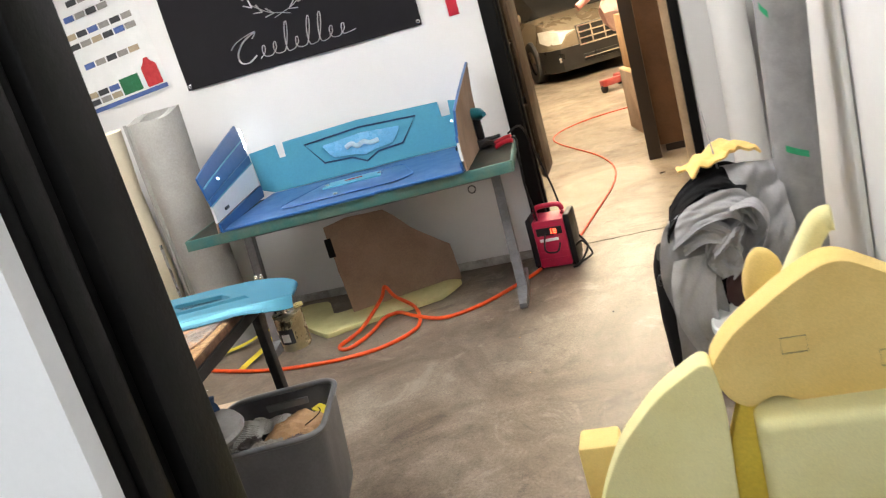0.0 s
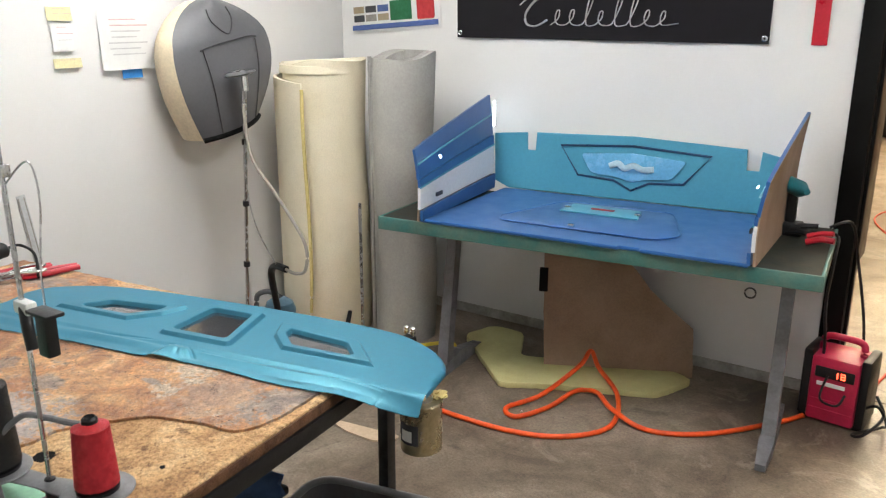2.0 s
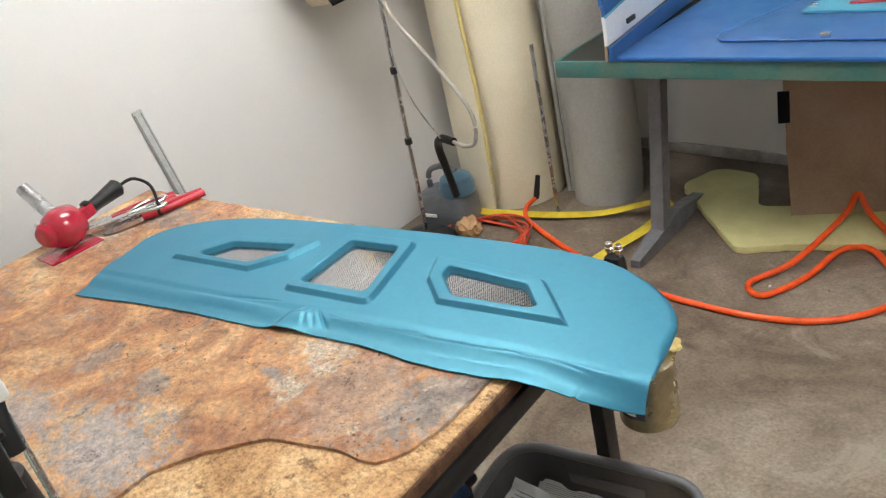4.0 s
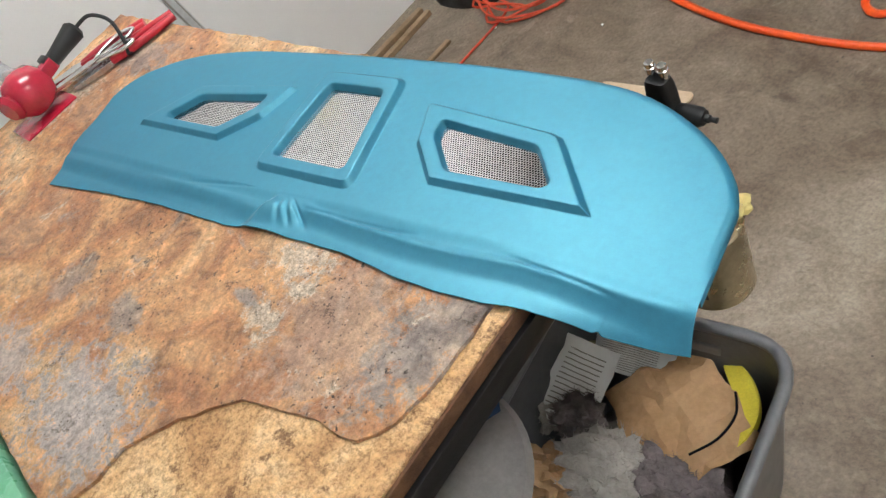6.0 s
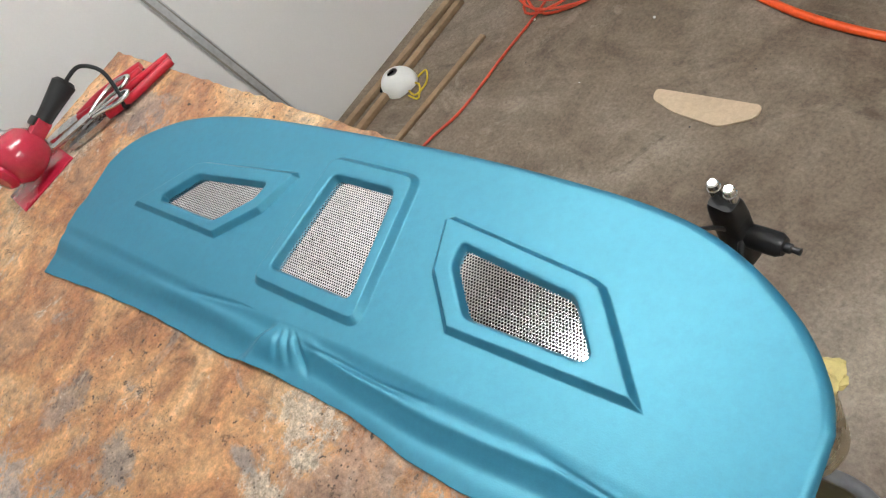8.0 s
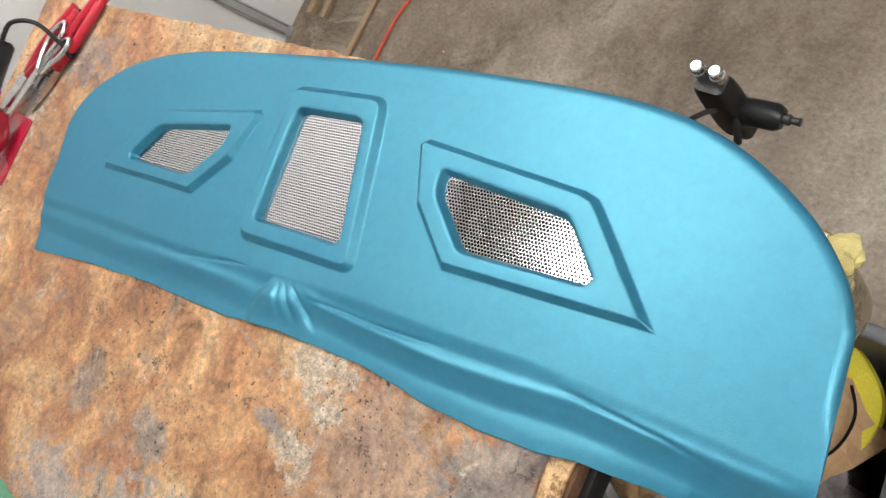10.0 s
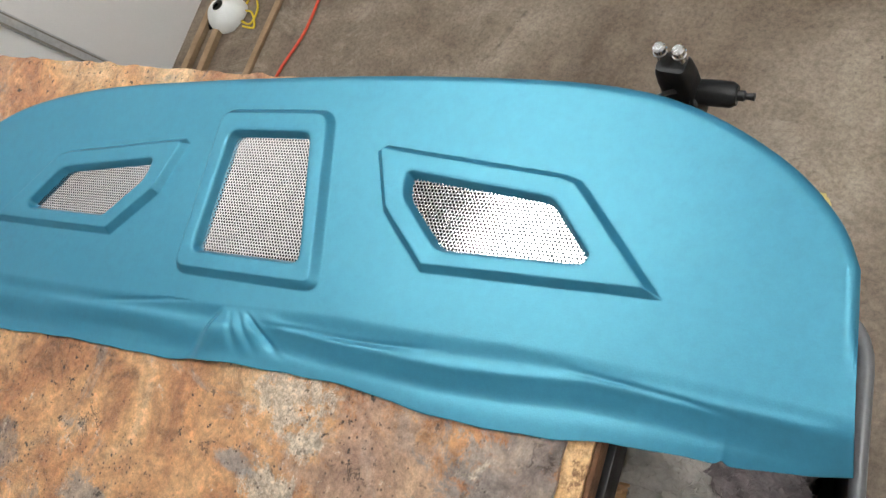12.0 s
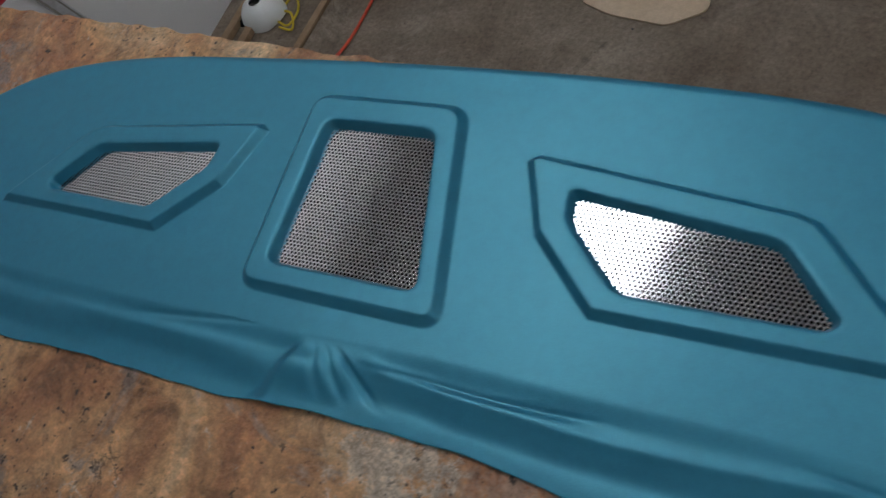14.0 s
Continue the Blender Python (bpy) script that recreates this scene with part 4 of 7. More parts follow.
# ---- sewing table with thread stand ----
st = thing("sewing_table", pose(-1.2, 1.45, 0), "mint green sewing machine table beside the work table", "sewing table")
part("top", box(-0.55, -0.34, 0.712, 0.495, 0.362, 0.752, 0.006), GREEN_MACHINE, st)
part("edge", box(0.496, -0.34, 0.714, 0.502, 0.362, 0.749, 0.002), mat("darker_green_edge", (0.03, 0.17, 0.09), (0.04, 0.2, 0.11), 8, 0.5), st, "dark green table edge")
for lx, ly in ((0.42, 0.28), (0.42, -0.28), (-0.45, 0.28), (-0.45, -0.28)):
    part("leg", box(lx - 0.025, ly - 0.02, 0, lx + 0.025, ly + 0.02, 0.712, 0.004), DARK_STEEL, st)
part("knee_panel", box(0.25, -0.2, 0.45, 0.45, 0.25, 0.712, 0.01), BLACK_PLASTIC, st, "black machine pan under the top")

ts = thing("thread_stand", pose(-0.755, 1.80, 0.752), "two-cone steel thread stand with a tall rod", "thread stand")
part("base", move(lathe([(0, 0), (0.024, 0), (0.024, 0.006), (0.011, 0.012), (0.009, 0.05), (0, 0.052)], 24), pose(0, 0, 0)), DARK_STEEL, ts)
part("arm", prism(rounded([(-0.11, -0.06), (-0.06, -0.045), (0, -0.028), (0.06, -0.02), (0.12, 0.0), (0.12, 0.03), (0.06, 0.035), (0, 0.01), (-0.06, 0.0), (-0.12, -0.02)], 0.02), 0.044, 0.047, 0.001), GREY_STEEL, ts, "flat grey spool arm")
part("spool_plate", move(lathe([(0, 0), (0.058, 0), (0.060, 0.002), (0.058, 0.004), (0, 0.004)], 40), pose(0.100, 0.026, 0.0475)), GREY_STEEL, ts)
part("spool_plate", move(lathe([(0, 0), (0.058, 0), (0.060, 0.002), (0.058, 0.004), (0, 0.004)], 40), pose(-0.105, -0.038, 0.0475)), GREY_STEEL, ts)
part("rod", rod((0, 0, 0.04), (-0.012, 0.0, 0.64), 0.0042), STEEL, ts)
part("guide_wire", tube([(-0.010, 0, 0.56), (0.03, 0.02, 0.60), (0.07, 0.01, 0.55), (0.10, -0.02, 0.44), (0.12, -0.03, 0.34)], 0.0016, 6), STEEL, ts)
part("guide_wire", tube([(-0.012, 0, 0.58), (-0.06, -0.03, 0.57), (-0.10, -0.04, 0.53)], 0.0016, 6), STEEL, ts)
part("guide_clamp", box(-0.022, -0.008, 0.575, 0.004, 0.008, 0.595, 0.002), STEEL, ts)
part("guide_clamp", box(-0.018, -0.01, 0.352, 0.022, 0.01, 0.374, 0.004), WHITE_PLASTIC, ts, "white plastic clamp")
part("clip", join(box(0.118, -0.05, 0.325, 0.146, -0.03, 0.395, 0.003), box(0.105, -0.055, 0.39, 0.16, -0.025, 0.396, 0.001)), BLACK_PLASTIC, ts, "black spring clip")
part("pivot", tube([(0.0, 0, 0.365), (0.02, -0.01, 0.335), (0.03, -0.012, 0.30)], 0.010, 10), BLACK_PLASTIC, ts)
part("tube_arm", tube([(-0.05, -0.06, 0.002), (-0.075, -0.05, 0.10), (-0.05, -0.01, 0.155), (0.0, 0.01, 0.160), (0.05, 0.015, 0.165), (0.092, 0.022, 0.170)], 0.0055, 8), GREY_STEEL, ts)


part("arm_tip", tube([(0.086, 0.021, 0.169), (0.105, 0.025, 0.168), (0.122, 0.030, 0.160)], 0.0075, 10, 4), WHITE_PLASTIC, ts, "white plastic tip")


def spool(m, thread, label, r, h):
    s = thing("thread_spool", m, label, "thread spool")
    part("core", lathe([(0, 0), (r * 0.95, 0), (r * 0.98, 0.006), (r * 0.6, 0.012), (r * 0.36, 0.02), (r * 0.36, h + 0.012), (r * 0.25, h + 0.016), (r * 0.2, h + 0.010), (0, h + 0.004)], 32), BLACK_PLASTIC, s, "black plastic core")
    rings = [(r * 0.5, 0.010)]
    for k in range(25):
        t = k / 24
        rr = r * (1.0 - 0.17 * t) * (1 + 0.012 * (k % 2))
        rings.append((rr, 0.012 + (h - 0.014) * t))
    rings += [(r * 0.55, h + 0.002), (r * 0.38, h + 0.006)]
    part("thread", lathe(rings, 36), thread, s, label.split(" on ")[0])
    return s


spool(pose(-0.655, 1.826, 0.8035), RED_THREAD, "red thread on a black plastic cone", 0.036, 0.118)
spool(pose(-0.860, 1.762, 0.8035), BLACK_THREAD, "thick black thread on a tall cone", 0.044, 0.158)

oil = thing("oil_can", pose(-0.855, 1.70, 0.7522), "small domed brown steel oil can", "oil can")
part("bowl", lathe([(0, 0), (0.036, 0), (0.038, 0.006), (0.034, 0.024), (0.02, 0.036), (0.008, 0.042), (0, 0.042)], 28), mat("old_brown_steel", (0.12, 0.085, 0.06), (0.08, 0.06, 0.045), 20, 0.3, 0.8), oil)
part("spout", tube([(0, 0, 0.04), (-0.004, 0, 0.07), (-0.012, 0.004, 0.10)], 0.006, 10, 6, taper=0.4), DARK_STEEL, oil)

# ---- waste bin and stool ----
BW, BL_, BH = 0.415, 0.43, 0.362
wb = thing("waste_bin", pose(-0.650, 2.437, 0, 0, 0, 12.5), "grey plastic waste bin full of paper, fluff and foam scraps", "waste bin")


def bin_section(k, z):
    return [(x, y, z) for x, y in rounded(rect(BW * k, BL_ * k), 0.085 * k, 7)]


part("shell", loft([bin_section(0.80, 0.0), bin_section(0.82, 0.01), bin_section(0.97, BH - 0.03), bin_section(0.985, BH - 0.012)], False), BIN_GREY, wb)
part("lining", loft([bin_section(0.955, BH - 0.012), bin_section(0.94, BH - 0.03), bin_section(0.80, 0.02), bin_section(0.02, 0.018)], False), BIN_INSIDE_SHADE, wb, "inside of the bin with shade in its colour")
part("rim", tube([(x, y, BH - 0.008) for x, y, z in bin_section(0.985, 0)], 0.0105, 10, 1, True), BIN_GREY, wb, "rolled grey rim")
part("label_recess", move(box(-0.08, -0.004, -0.03, 0.08, 0.004, 0.03, 0.012, 3), pose(0, BL_ * 0.47, BH - 0.075, 4)), BIN_GREY, wb)
part("base", prism(rounded(rect(BW * 0.8, BL_ * 0.8), 0.07), 0.0, 0.012), BIN_GREY, wb)

IN = pose(-0.665, 2.40, 0.045, 0, 0, 12)


def crumple(u, v, w, d, seed, amp=0.03):
    x, y = (u - 0.5) * w, (v - 0.5) * d
    z = amp * noise.noise(Vector((x * 9, y * 9, seed))) + 0.5 * amp * noise.turbulence(Vector((x * 16, y * 16, seed + 5)), 3, False)
    return (x, y, z)


def in_bin(x, y, z, rx=0, ry=0, rz=0):
    return pose(x - 0.024, y + 0.012, z - 0.090, rx, ry, rz)


def creased(bm):
    """Cuts the cells of a sheet into flat triangles."""
    bmesh.ops.triangulate(bm, faces=list(bm.faces))
    return bm


def bag_skin(u, v):
    """A paper bag pressed into flat facets with sharp creases."""
    x, y = (u - 0.5) * 0.225, (v - 0.5) * 0.19
    q = Vector((x * 16, y * 16, 3.0))
    z = 0.016 * noise.noise(q * 0.5) + 0.011 * noise.noise(q * 1.7 + Vector((2, 7, 1))) - 0.8 * x * x - 1.2 * y * y
    return (x + 0.012 * noise.noise(q * 1.3), y + 0.010 * noise.noise(q * 1.3 + Vector((3, 3, 3))), z)


single("paper_bag", thick(creased(sheet(13, 10, bag_skin)), 0.001), KRAFT, "crumpled brown paper bag lying in the waste bin", "paper bag", False, m=in_bin(-0.612, 2.520, 0.352, 16, 4, -28))
def newspaper(w, d, seed, m):
    """A crumpled printed sheet with columns of unreadable lines."""
    n = thing("newspaper", m, "crumpled white printed paper in the waste bin", "paper")
    part("sheet", thick(sheet(24, 24, lambda u, v: crumple(u, v, w, d, seed, 0.03)), 0.0008), PAPER, n)
    for k in range(14):
        v = 0.10 + 0.058 * k
        part("print_line", sheet(12, 1, lambda u, t: tuple(Vector(crumple(0.12 + 0.7 * u, v + 0.014 * t, w, d, seed, 0.03)) + Vector((0, 0, 0.0014)))), INK_GREY, n, "grey bar of print" if k == 0 else "")
    return n


newspaper(0.10, 0.16, 8.0, in_bin(-0.785, 2.475, 0.352, 28, 12, 10))
newspaper(0.15, 0.07, 5.0, in_bin(-0.735, 2.575, 0.345, 30, 0, 12))
single("foam_strip", thick(sheet(24, 8, lambda u, v: ((u - 0.5) * 0.17, 0.05 * math.cos((u - 0.5) * 2.2) - 0.05 + (v - 0.5) * 0.036 * (1 - (2 * u - 1) ** 4), 0.006 * math.sin(u * 7))), 0.010), mat("bright_yellow_foam", (0.8, 0.68, 0.06), (0.72, 0.6, 0.05), 8, 0.95, bump=0.6, bscale=300), "bright yellow foam strip in the waste bin", "foam scrap", True, m=in_bin(-0.525, 2.60, 0.352, 20, 0, -52))
single("black_cord_scrap", tube([(-0.02, 0.07, 0.0), (0.012, 0.045, 0.006), (0.028, 0.0, 0.010), (0.022, -0.05, 0.006)], 0.0022, 6, 6), BLACK_CLOTH, "thin black cord scrap lying on the paper bag", "cord", True, m=in_bin(-0.545, 2.52, 0.375, 0, 6, -20))
single("foam_scrap", move(box(-0.045, -0.03, -0.008, 0.045, 0.03, 0.008, 0.004), pose(0, 0, 0)), FOAM_OLD, "small pale foam scrap in the waste bin", "foam scrap", True, m=in_bin(-0.72, 2.61, 0.33, 40, 15, 10))
single("foam_scrap", move(box(-0.04, -0.025, -0.008, 0.04, 0.025, 0.008, 0.004), pose(0, 0, 0)), mat("olive_foam", (0.28, 0.27, 0.12), (0.22, 0.21, 0.1), 9, 0.95, bump=0.6), "small olive foam scrap in the waste bin", "foam scrap", True, m=in_bin(-0.825, 2.545, 0.325, 50, 15, 50))
single("paper_scrap", lump((0.06, 0.05, 0.05), 4.0, 0.45, 3.0, 4), KRAFT, "crumpled brown paper in the waste bin", "paper", True, m=in_bin(-0.74, 2.33, 0.30))


def fluff(name, m, size, seed, material, label, hairs):
    """A lump of fibre with loose hairs."""
    rnd = random.Random(seed)
    bm = lump(size, seed, 0.5, 2.6, 4)
    pts = [v.co.copy() for v in bm.verts]
    for k in range(hairs):
        p = rnd.choice(pts)
        if p.z < -0.2 * size[2]:
            continue
        q = p + Vector((rnd.uniform(-1, 1), rnd.uniform(-1, 1), rnd.uniform(0, 1))) * 0.012
        s = Vector((rnd.uniform(-1, 1), rnd.uniform(-1, 1), 0)) * 0.0012
        bm.faces.new([bm.verts.new(c) for c in (p * 0.97 - s, p * 0.97 + s, q)])
    return single(name, bm, material, label, "fluff", True, m=m)


fluff("stuffing", in_bin(-0.755, 2.435, 0.335), (0.045, 0.038, 0.030), 3, FLUFF_DARK, "tuft of dark grey stuffing in the waste bin", 2600)
fluff("stuffing", in_bin(-0.665, 2.385, 0.325), (0.085, 0.065, 0.040), 5, FLUFF_PALE, "clump of pale grey stuffing in the waste bin", 2600)
fluff("stuffing", in_bin(-0.555, 2.425, 0.315), (0.075, 0.060, 0.040), 7, FLUFF_DARK, "tuft of dark grey stuffing in the waste bin", 2600)
fluff("stuffing", in_bin(-0.815, 2.425, 0.315), (0.030, 0.045, 0.035), 9, FLUFF_PALE, "clump of pale stuffing in the waste bin", 1600)
single("packing_paper", lump((0.155, 0.16, 0.13), 6.0, 0.2, 2.0), mat("dim_packing", (0.2, 0.18, 0.16), (0.12, 0.11, 0.1), 9, 0.9), "wad of dull packing paper filling the bin", "paper", True, m=IN @ pose(0, 0.03, 0.06))

stool = thing("stool", pose(-0.80, 2.175, 0), "low round stool with a grey vinyl seat", "stool")
part("seat", lathe([(0, 0.43), (0.15, 0.43), (0.176, 0.436), (0.182, 0.450), (0.174, 0.463), (0.13, 0.471), (0, 0.473)], 48), STOOL_GREY, stool)
part("column", lathe([(0.022, 0.10), (0.022, 0.43), (0, 0.43), (0, 0.10)], 20), CHROME, stool)
for k in range(3):
    a = math.radians(120 * k + 30)
    part("leg", tube([(0.02 * math.cos(a), 0.02 * math.sin(a), 0.11), (0.12 * math.cos(a), 0.12 * math.sin(a), 0.075), (0.15 * math.cos(a), 0.15 * math.sin(a), 0.018)], 0.014, 8, 5), BLACK_PLASTIC, stool)

single("denim_cloth", lump((0.09, 0.10, 0.045), 2.0, 0.35, 2.5), DENIM, "folded blue denim cloth on a box under the table", "cloth", True, m=pose(-0.86, 2.30, 0.465))
crate = thing("storage_crate", pose(-0.98, 2.28, 0), "black plastic crate under the work table", "crate")
part("body", box(-0.13, -0.15, 0, 0.13, 0.15, 0.40, 0.012), BLACK_PLASTIC, crate)
part("rim", box(-0.14, -0.16, 0.40, 0.14, 0.16, 0.425, 0.008), BLACK_PLASTIC, crate)

# ---- glue spray gun hung at the table's corner ----
gun = thing("spray_gun", pose(-0.722, 2.790, 0.628), "black glue spray gun with chrome knobs hung at the table", "spray gun")
part("head", move(loft([[(x * k, y * k * 0.8, z) for x, y in rounded(rect(0.040, 0.038), 0.011, 5)] for z, k in ((0.0, 0.9), (0.02, 1.0), (0.085, 1.0), (0.105, 0.92), (0.112, 0.8))]), pose(0, 0, 0)), BLACK_PLASTIC, gun)
part("handle", move(lathe([(0, 0), (0.014, 0), (0.0150, 0.02), (0.0145, 0.044), (0.011, 0.050), (0, 0.050)], 20), pose(0.010, 0.0, 0.052, 0, 92, 6)), BLACK_PLASTIC, gun)
part("air_nipple", move(lathe([(0, 0), (0.006, 0), (0.006, 0.007), (0.0035, 0.009), (0.0045, 0.018), (0, 0.019)], 16), pose(0.0598, 0.0052, 0.050, 0, 92, 6)), DARK_STEEL, gun)
part("trigger", tube([(0.015, -0.008, 0.058), (0.020, -0.020, 0.048), (0.022, -0.030, 0.036)], 0.0045, 8, 5), BLACK_PLASTIC, gun)
part("hook", tube([(0.0, -0.006, 0.06), (0.002, -0.030, 0.10), (0.004, -0.058, 0.128), (0.004, -0.085, 0.105), (0.004, -0.082, 0.09)], 0.003, 8, 6), DARK_STEEL, gun, "bent wire hook")
for kx in (-0.0110, 0.0100):
    part("knob", move(lathe([(0, 0), (0.0052, 0), (0.0052, 0.009), (0.0080, 0.010), (0.0080, 0.018), (0.0068, 0.019), (0.0068, 0.026), (0.005, 0.028), (0, 0.028)], 16), pose(kx, 0.003, 0.110)), CHROME, gun, "chrome adjusting knob")

cup = thing("glue_can", pose(-0.585, 2.655, 0.515), "gold metal glue can with a worn label hung under the shelf", "can")
part("body", lathe([(0, 0), (0.050, 0), (0.053, 0.003), (0.053, 0.128), (0.055, 0.131), (0.053, 0.134), (0.046, 0.135), (0, 0.134)], 40), BRASS_CAN, cup)
part("cap", lathe([(0, 0.134), (0.03, 0.134), (0.03, 0.155), (0.02, 0.165), (0, 0.166)], 24), STEEL, cup)
part("label_sheet", sheet(10, 2, lambda u, v: (0.0545 * math.cos(-2.0 + u * 0.6), 0.0545 * math.sin(-2.0 + u * 0.6), 0.038 + 0.03 * v)), PAPER, cup, "pale label print")
part("label_patch", sheet(10, 2, lambda u, v: (0.0538 * math.cos(-2.2 + u * 1.1), 0.0538 * math.sin(-2.2 + u * 1.1), 0.03 + 0.055 * v)), INK, cup, "dark worn label")
part("hook", tube([(-0.04, 0.0, 0.13), (-0.055, 0.0, 0.17), (-0.075, 0.0, 0.19), (-0.085, 0.0, 0.18)], 0.004, 8), DARK_STEEL, cup)
single("glue_rag", lump((0.020, 0.022, 0.009), 5.0, 0.5), GLUE_YELLOW, "stiff glue-soaked rag stuck to the can", "rag", True, m=pose(-0.555, 2.69, 0.655))

# ---- green bench with the boot trim set ----
BM = pose(-1.612, 3.785, 0, 0, 0, 6.2)
BW2, BD2 = 1.715, 0.70
bench = thing("bench", BM, "steel-legged bench with a worn dark top and turquoise edges", "bench")
part("top", box(0.004, 0.004, 0.700, BW2 - 0.004, BD2, 0.745, 0.002), BENCH_TOP, bench, "scuffed dark green top")
part("front_edge", box(0, -0.008, 0.690, BW2, 0.003, 0.746, 0.003), GREEN_BENCH, bench, "turquoise painted front edge")
part("side_edge", box(-0.008, -0.008, 0.690, 0.0035, BD2, 0.746, 0.003), GREEN_BENCH, bench)
part("side_edge", box(BW2 - 0.0035, -0.008, 0.690, BW2 + 0.008, BD2, 0.746, 0.003), GREEN_BENCH, bench)
for lx in (0.215, 1.60):
    part("leg", loft([[(lx + a * w, 0.20 + lean + b * d, z) for a, b in ((-1, -1), (1, -1), (1, 1), (-1, 1))] for z, w, d, lean in ((0.03, 0.025, 0.030, -0.02), (0.35, 0.023, 0.028, 0.03), (0.69, 0.022, 0.027, 0.08))]), GREY_STEEL, bench, "grey painted steel leg", False)
    part("foot", loft([[(lx + a * w, y, h0 + (h1 - h0) * (b + 1) / 2) for a, b in ((-1, -1), (1, -1), (1, 1), (-1, 1))] for y, w, h0, h1 in ((-0.03, 0.018, 0.004, 0.03), (0.10, 0.027, 0.0, 0.05), (0.30, 0.028, 0.0, 0.075), (0.52, 0.022, 0.0, 0.03))]), GREY_STEEL, bench, "long grey steel foot", False)
part("cross_rail", box(0.215, 0.30, 0.62, 1.60, 0.33, 0.69, 0.004), GREY_STEEL, bench)
part("ring", tube([(1.50 + 0.018 * math.cos(a * 0.785), -0.012, 0.655 + 0.018 * math.sin(a * 0.785)) for a in range(8)], 0.003, 8, 3, True), DARK_STEEL, bench, "small steel ring")

boot = thing("boot_trim", BM @ pose(0, 0, 0.746), "blue and white upholstered car boot trim set with lit side panels", "boot trim")


def outline_bar(points, r, flat=0.6):
    return tube(points, r, 8, 1, True, flat)


floor_poly = [(0.205, -0.012), (1.03, -0.024), (1.035, -0.012), (1.11, -0.012), (1.115, -0.024), (1.485, -0.030), (1.462, 0.735), (0.245, 0.735)]
fl = part("floor_panel", prism(floor_poly, 0.0, 0.014, 0.004), BLUE, boot, "deep blue vinyl floor panel", False)
hatch = rounded([(0.50, 0.12), (1.13, 0.11), (1.21, 0.20), (1.10, 0.56), (0.62, 0.57), (0.47, 0.19)], 0.05)
part("hatch", prism(hatch, 0.0145, 0.020, 0.004), BLUE, fl, "raised hatch in the floor panel")
part("welt", outline_bar([(x, y, 0.020) for x, y in hatch], 0.005), BLUE, fl, "raised blue welt")
part("pocket", prism(rounded([(0.66, 0.37), (1.00, 0.36), (0.98, 0.50), (0.68, 0.51)], 0.012), 0.0205, 0.028, 0.004), SKY, fl, "sky-blue handle pocket")
part("emblem", box(0.78, 0.43, 0.0285, 0.88, 0.45, 0.032, 0.002), INK_RED, fl, "small red and chrome emblem")
for bx, by in ((0.68, 0.43), (0.985, 0.42), (0.80, 0.13)):
    part("bracket", box(bx - 0.013, by - 0.010, 0.020, bx + 0.013, by + 0.010, 0.036, 0.003), CHROME, fl)

# back panel with a crest-shaped inset
back_m = pose(0, 0.745, 0.014, -3)
bp_poly = [(0.190, 0.03), (0.262, 0.0), (1.462, 0.0), (1.475, 0.245), (1.40, 0.262), (1.395, 0.18), (1.345, 0.18), (1.34, 0.268), (0.86, 0.288), (0.395, 0.275), (0.392, 0.19), (0.352, 0.19), (0.348, 0.272), (0.178, 0.258)]
upright = pose(0, 0, 0, 90)
bp = part("back_panel", move(prism(bp_poly, -0.012, 0.0, 0.003), back_m @ upright), SKY, boot, "sky-blue back panel with two notches", False)
crest = [(0.52, 0.225), (0.86, 0.245), (1.20, 0.225), (1.09, 0.095), (0.94, 0.085), (0.86, 0.045), (0.78, 0.085), (0.61, 0.095)]
part("crest_groove", move(outline_bar([(x, y, 0.003) for x, y in crest], 0.0055), back_m @ upright), mat("navy_welt", (0.012, 0.045, 0.11), (0.016, 0.055, 0.13), 9, 0.35), bp, "dark crest-shaped welt")
inset = rounded([(0.62, 0.195), (0.86, 0.213), (1.10, 0.195), (1.04, 0.112), (0.92, 0.10), (0.86, 0.082), (0.80, 0.10), (0.67, 0.112)], 0.02)
part("inset", move(prism(inset, 0.001, 0.010, 0.003), back_m @ upright), mat("pale_blue_vinyl", (0.16, 0.46, 0.72), (0.2, 0.5, 0.76), 4, 0.25), bp, "pale glossy blue inset")
part("emblem", move(tube([(0.76, 0.15, 0.014), (0.80, 0.165, 0.018), (0.83, 0.145, 0.018), (0.87, 0.16, 0.018), (0.91, 0.145, 0.016), (0.96, 0.15, 0.014)], 0.014, 10, 6, flat=0.6), back_m @ upright), mat("pale_emblem", (0.5, 0.66, 0.74), (0.42, 0.58, 0.68), 9, 0.3), bp, "raised pale script emblem")


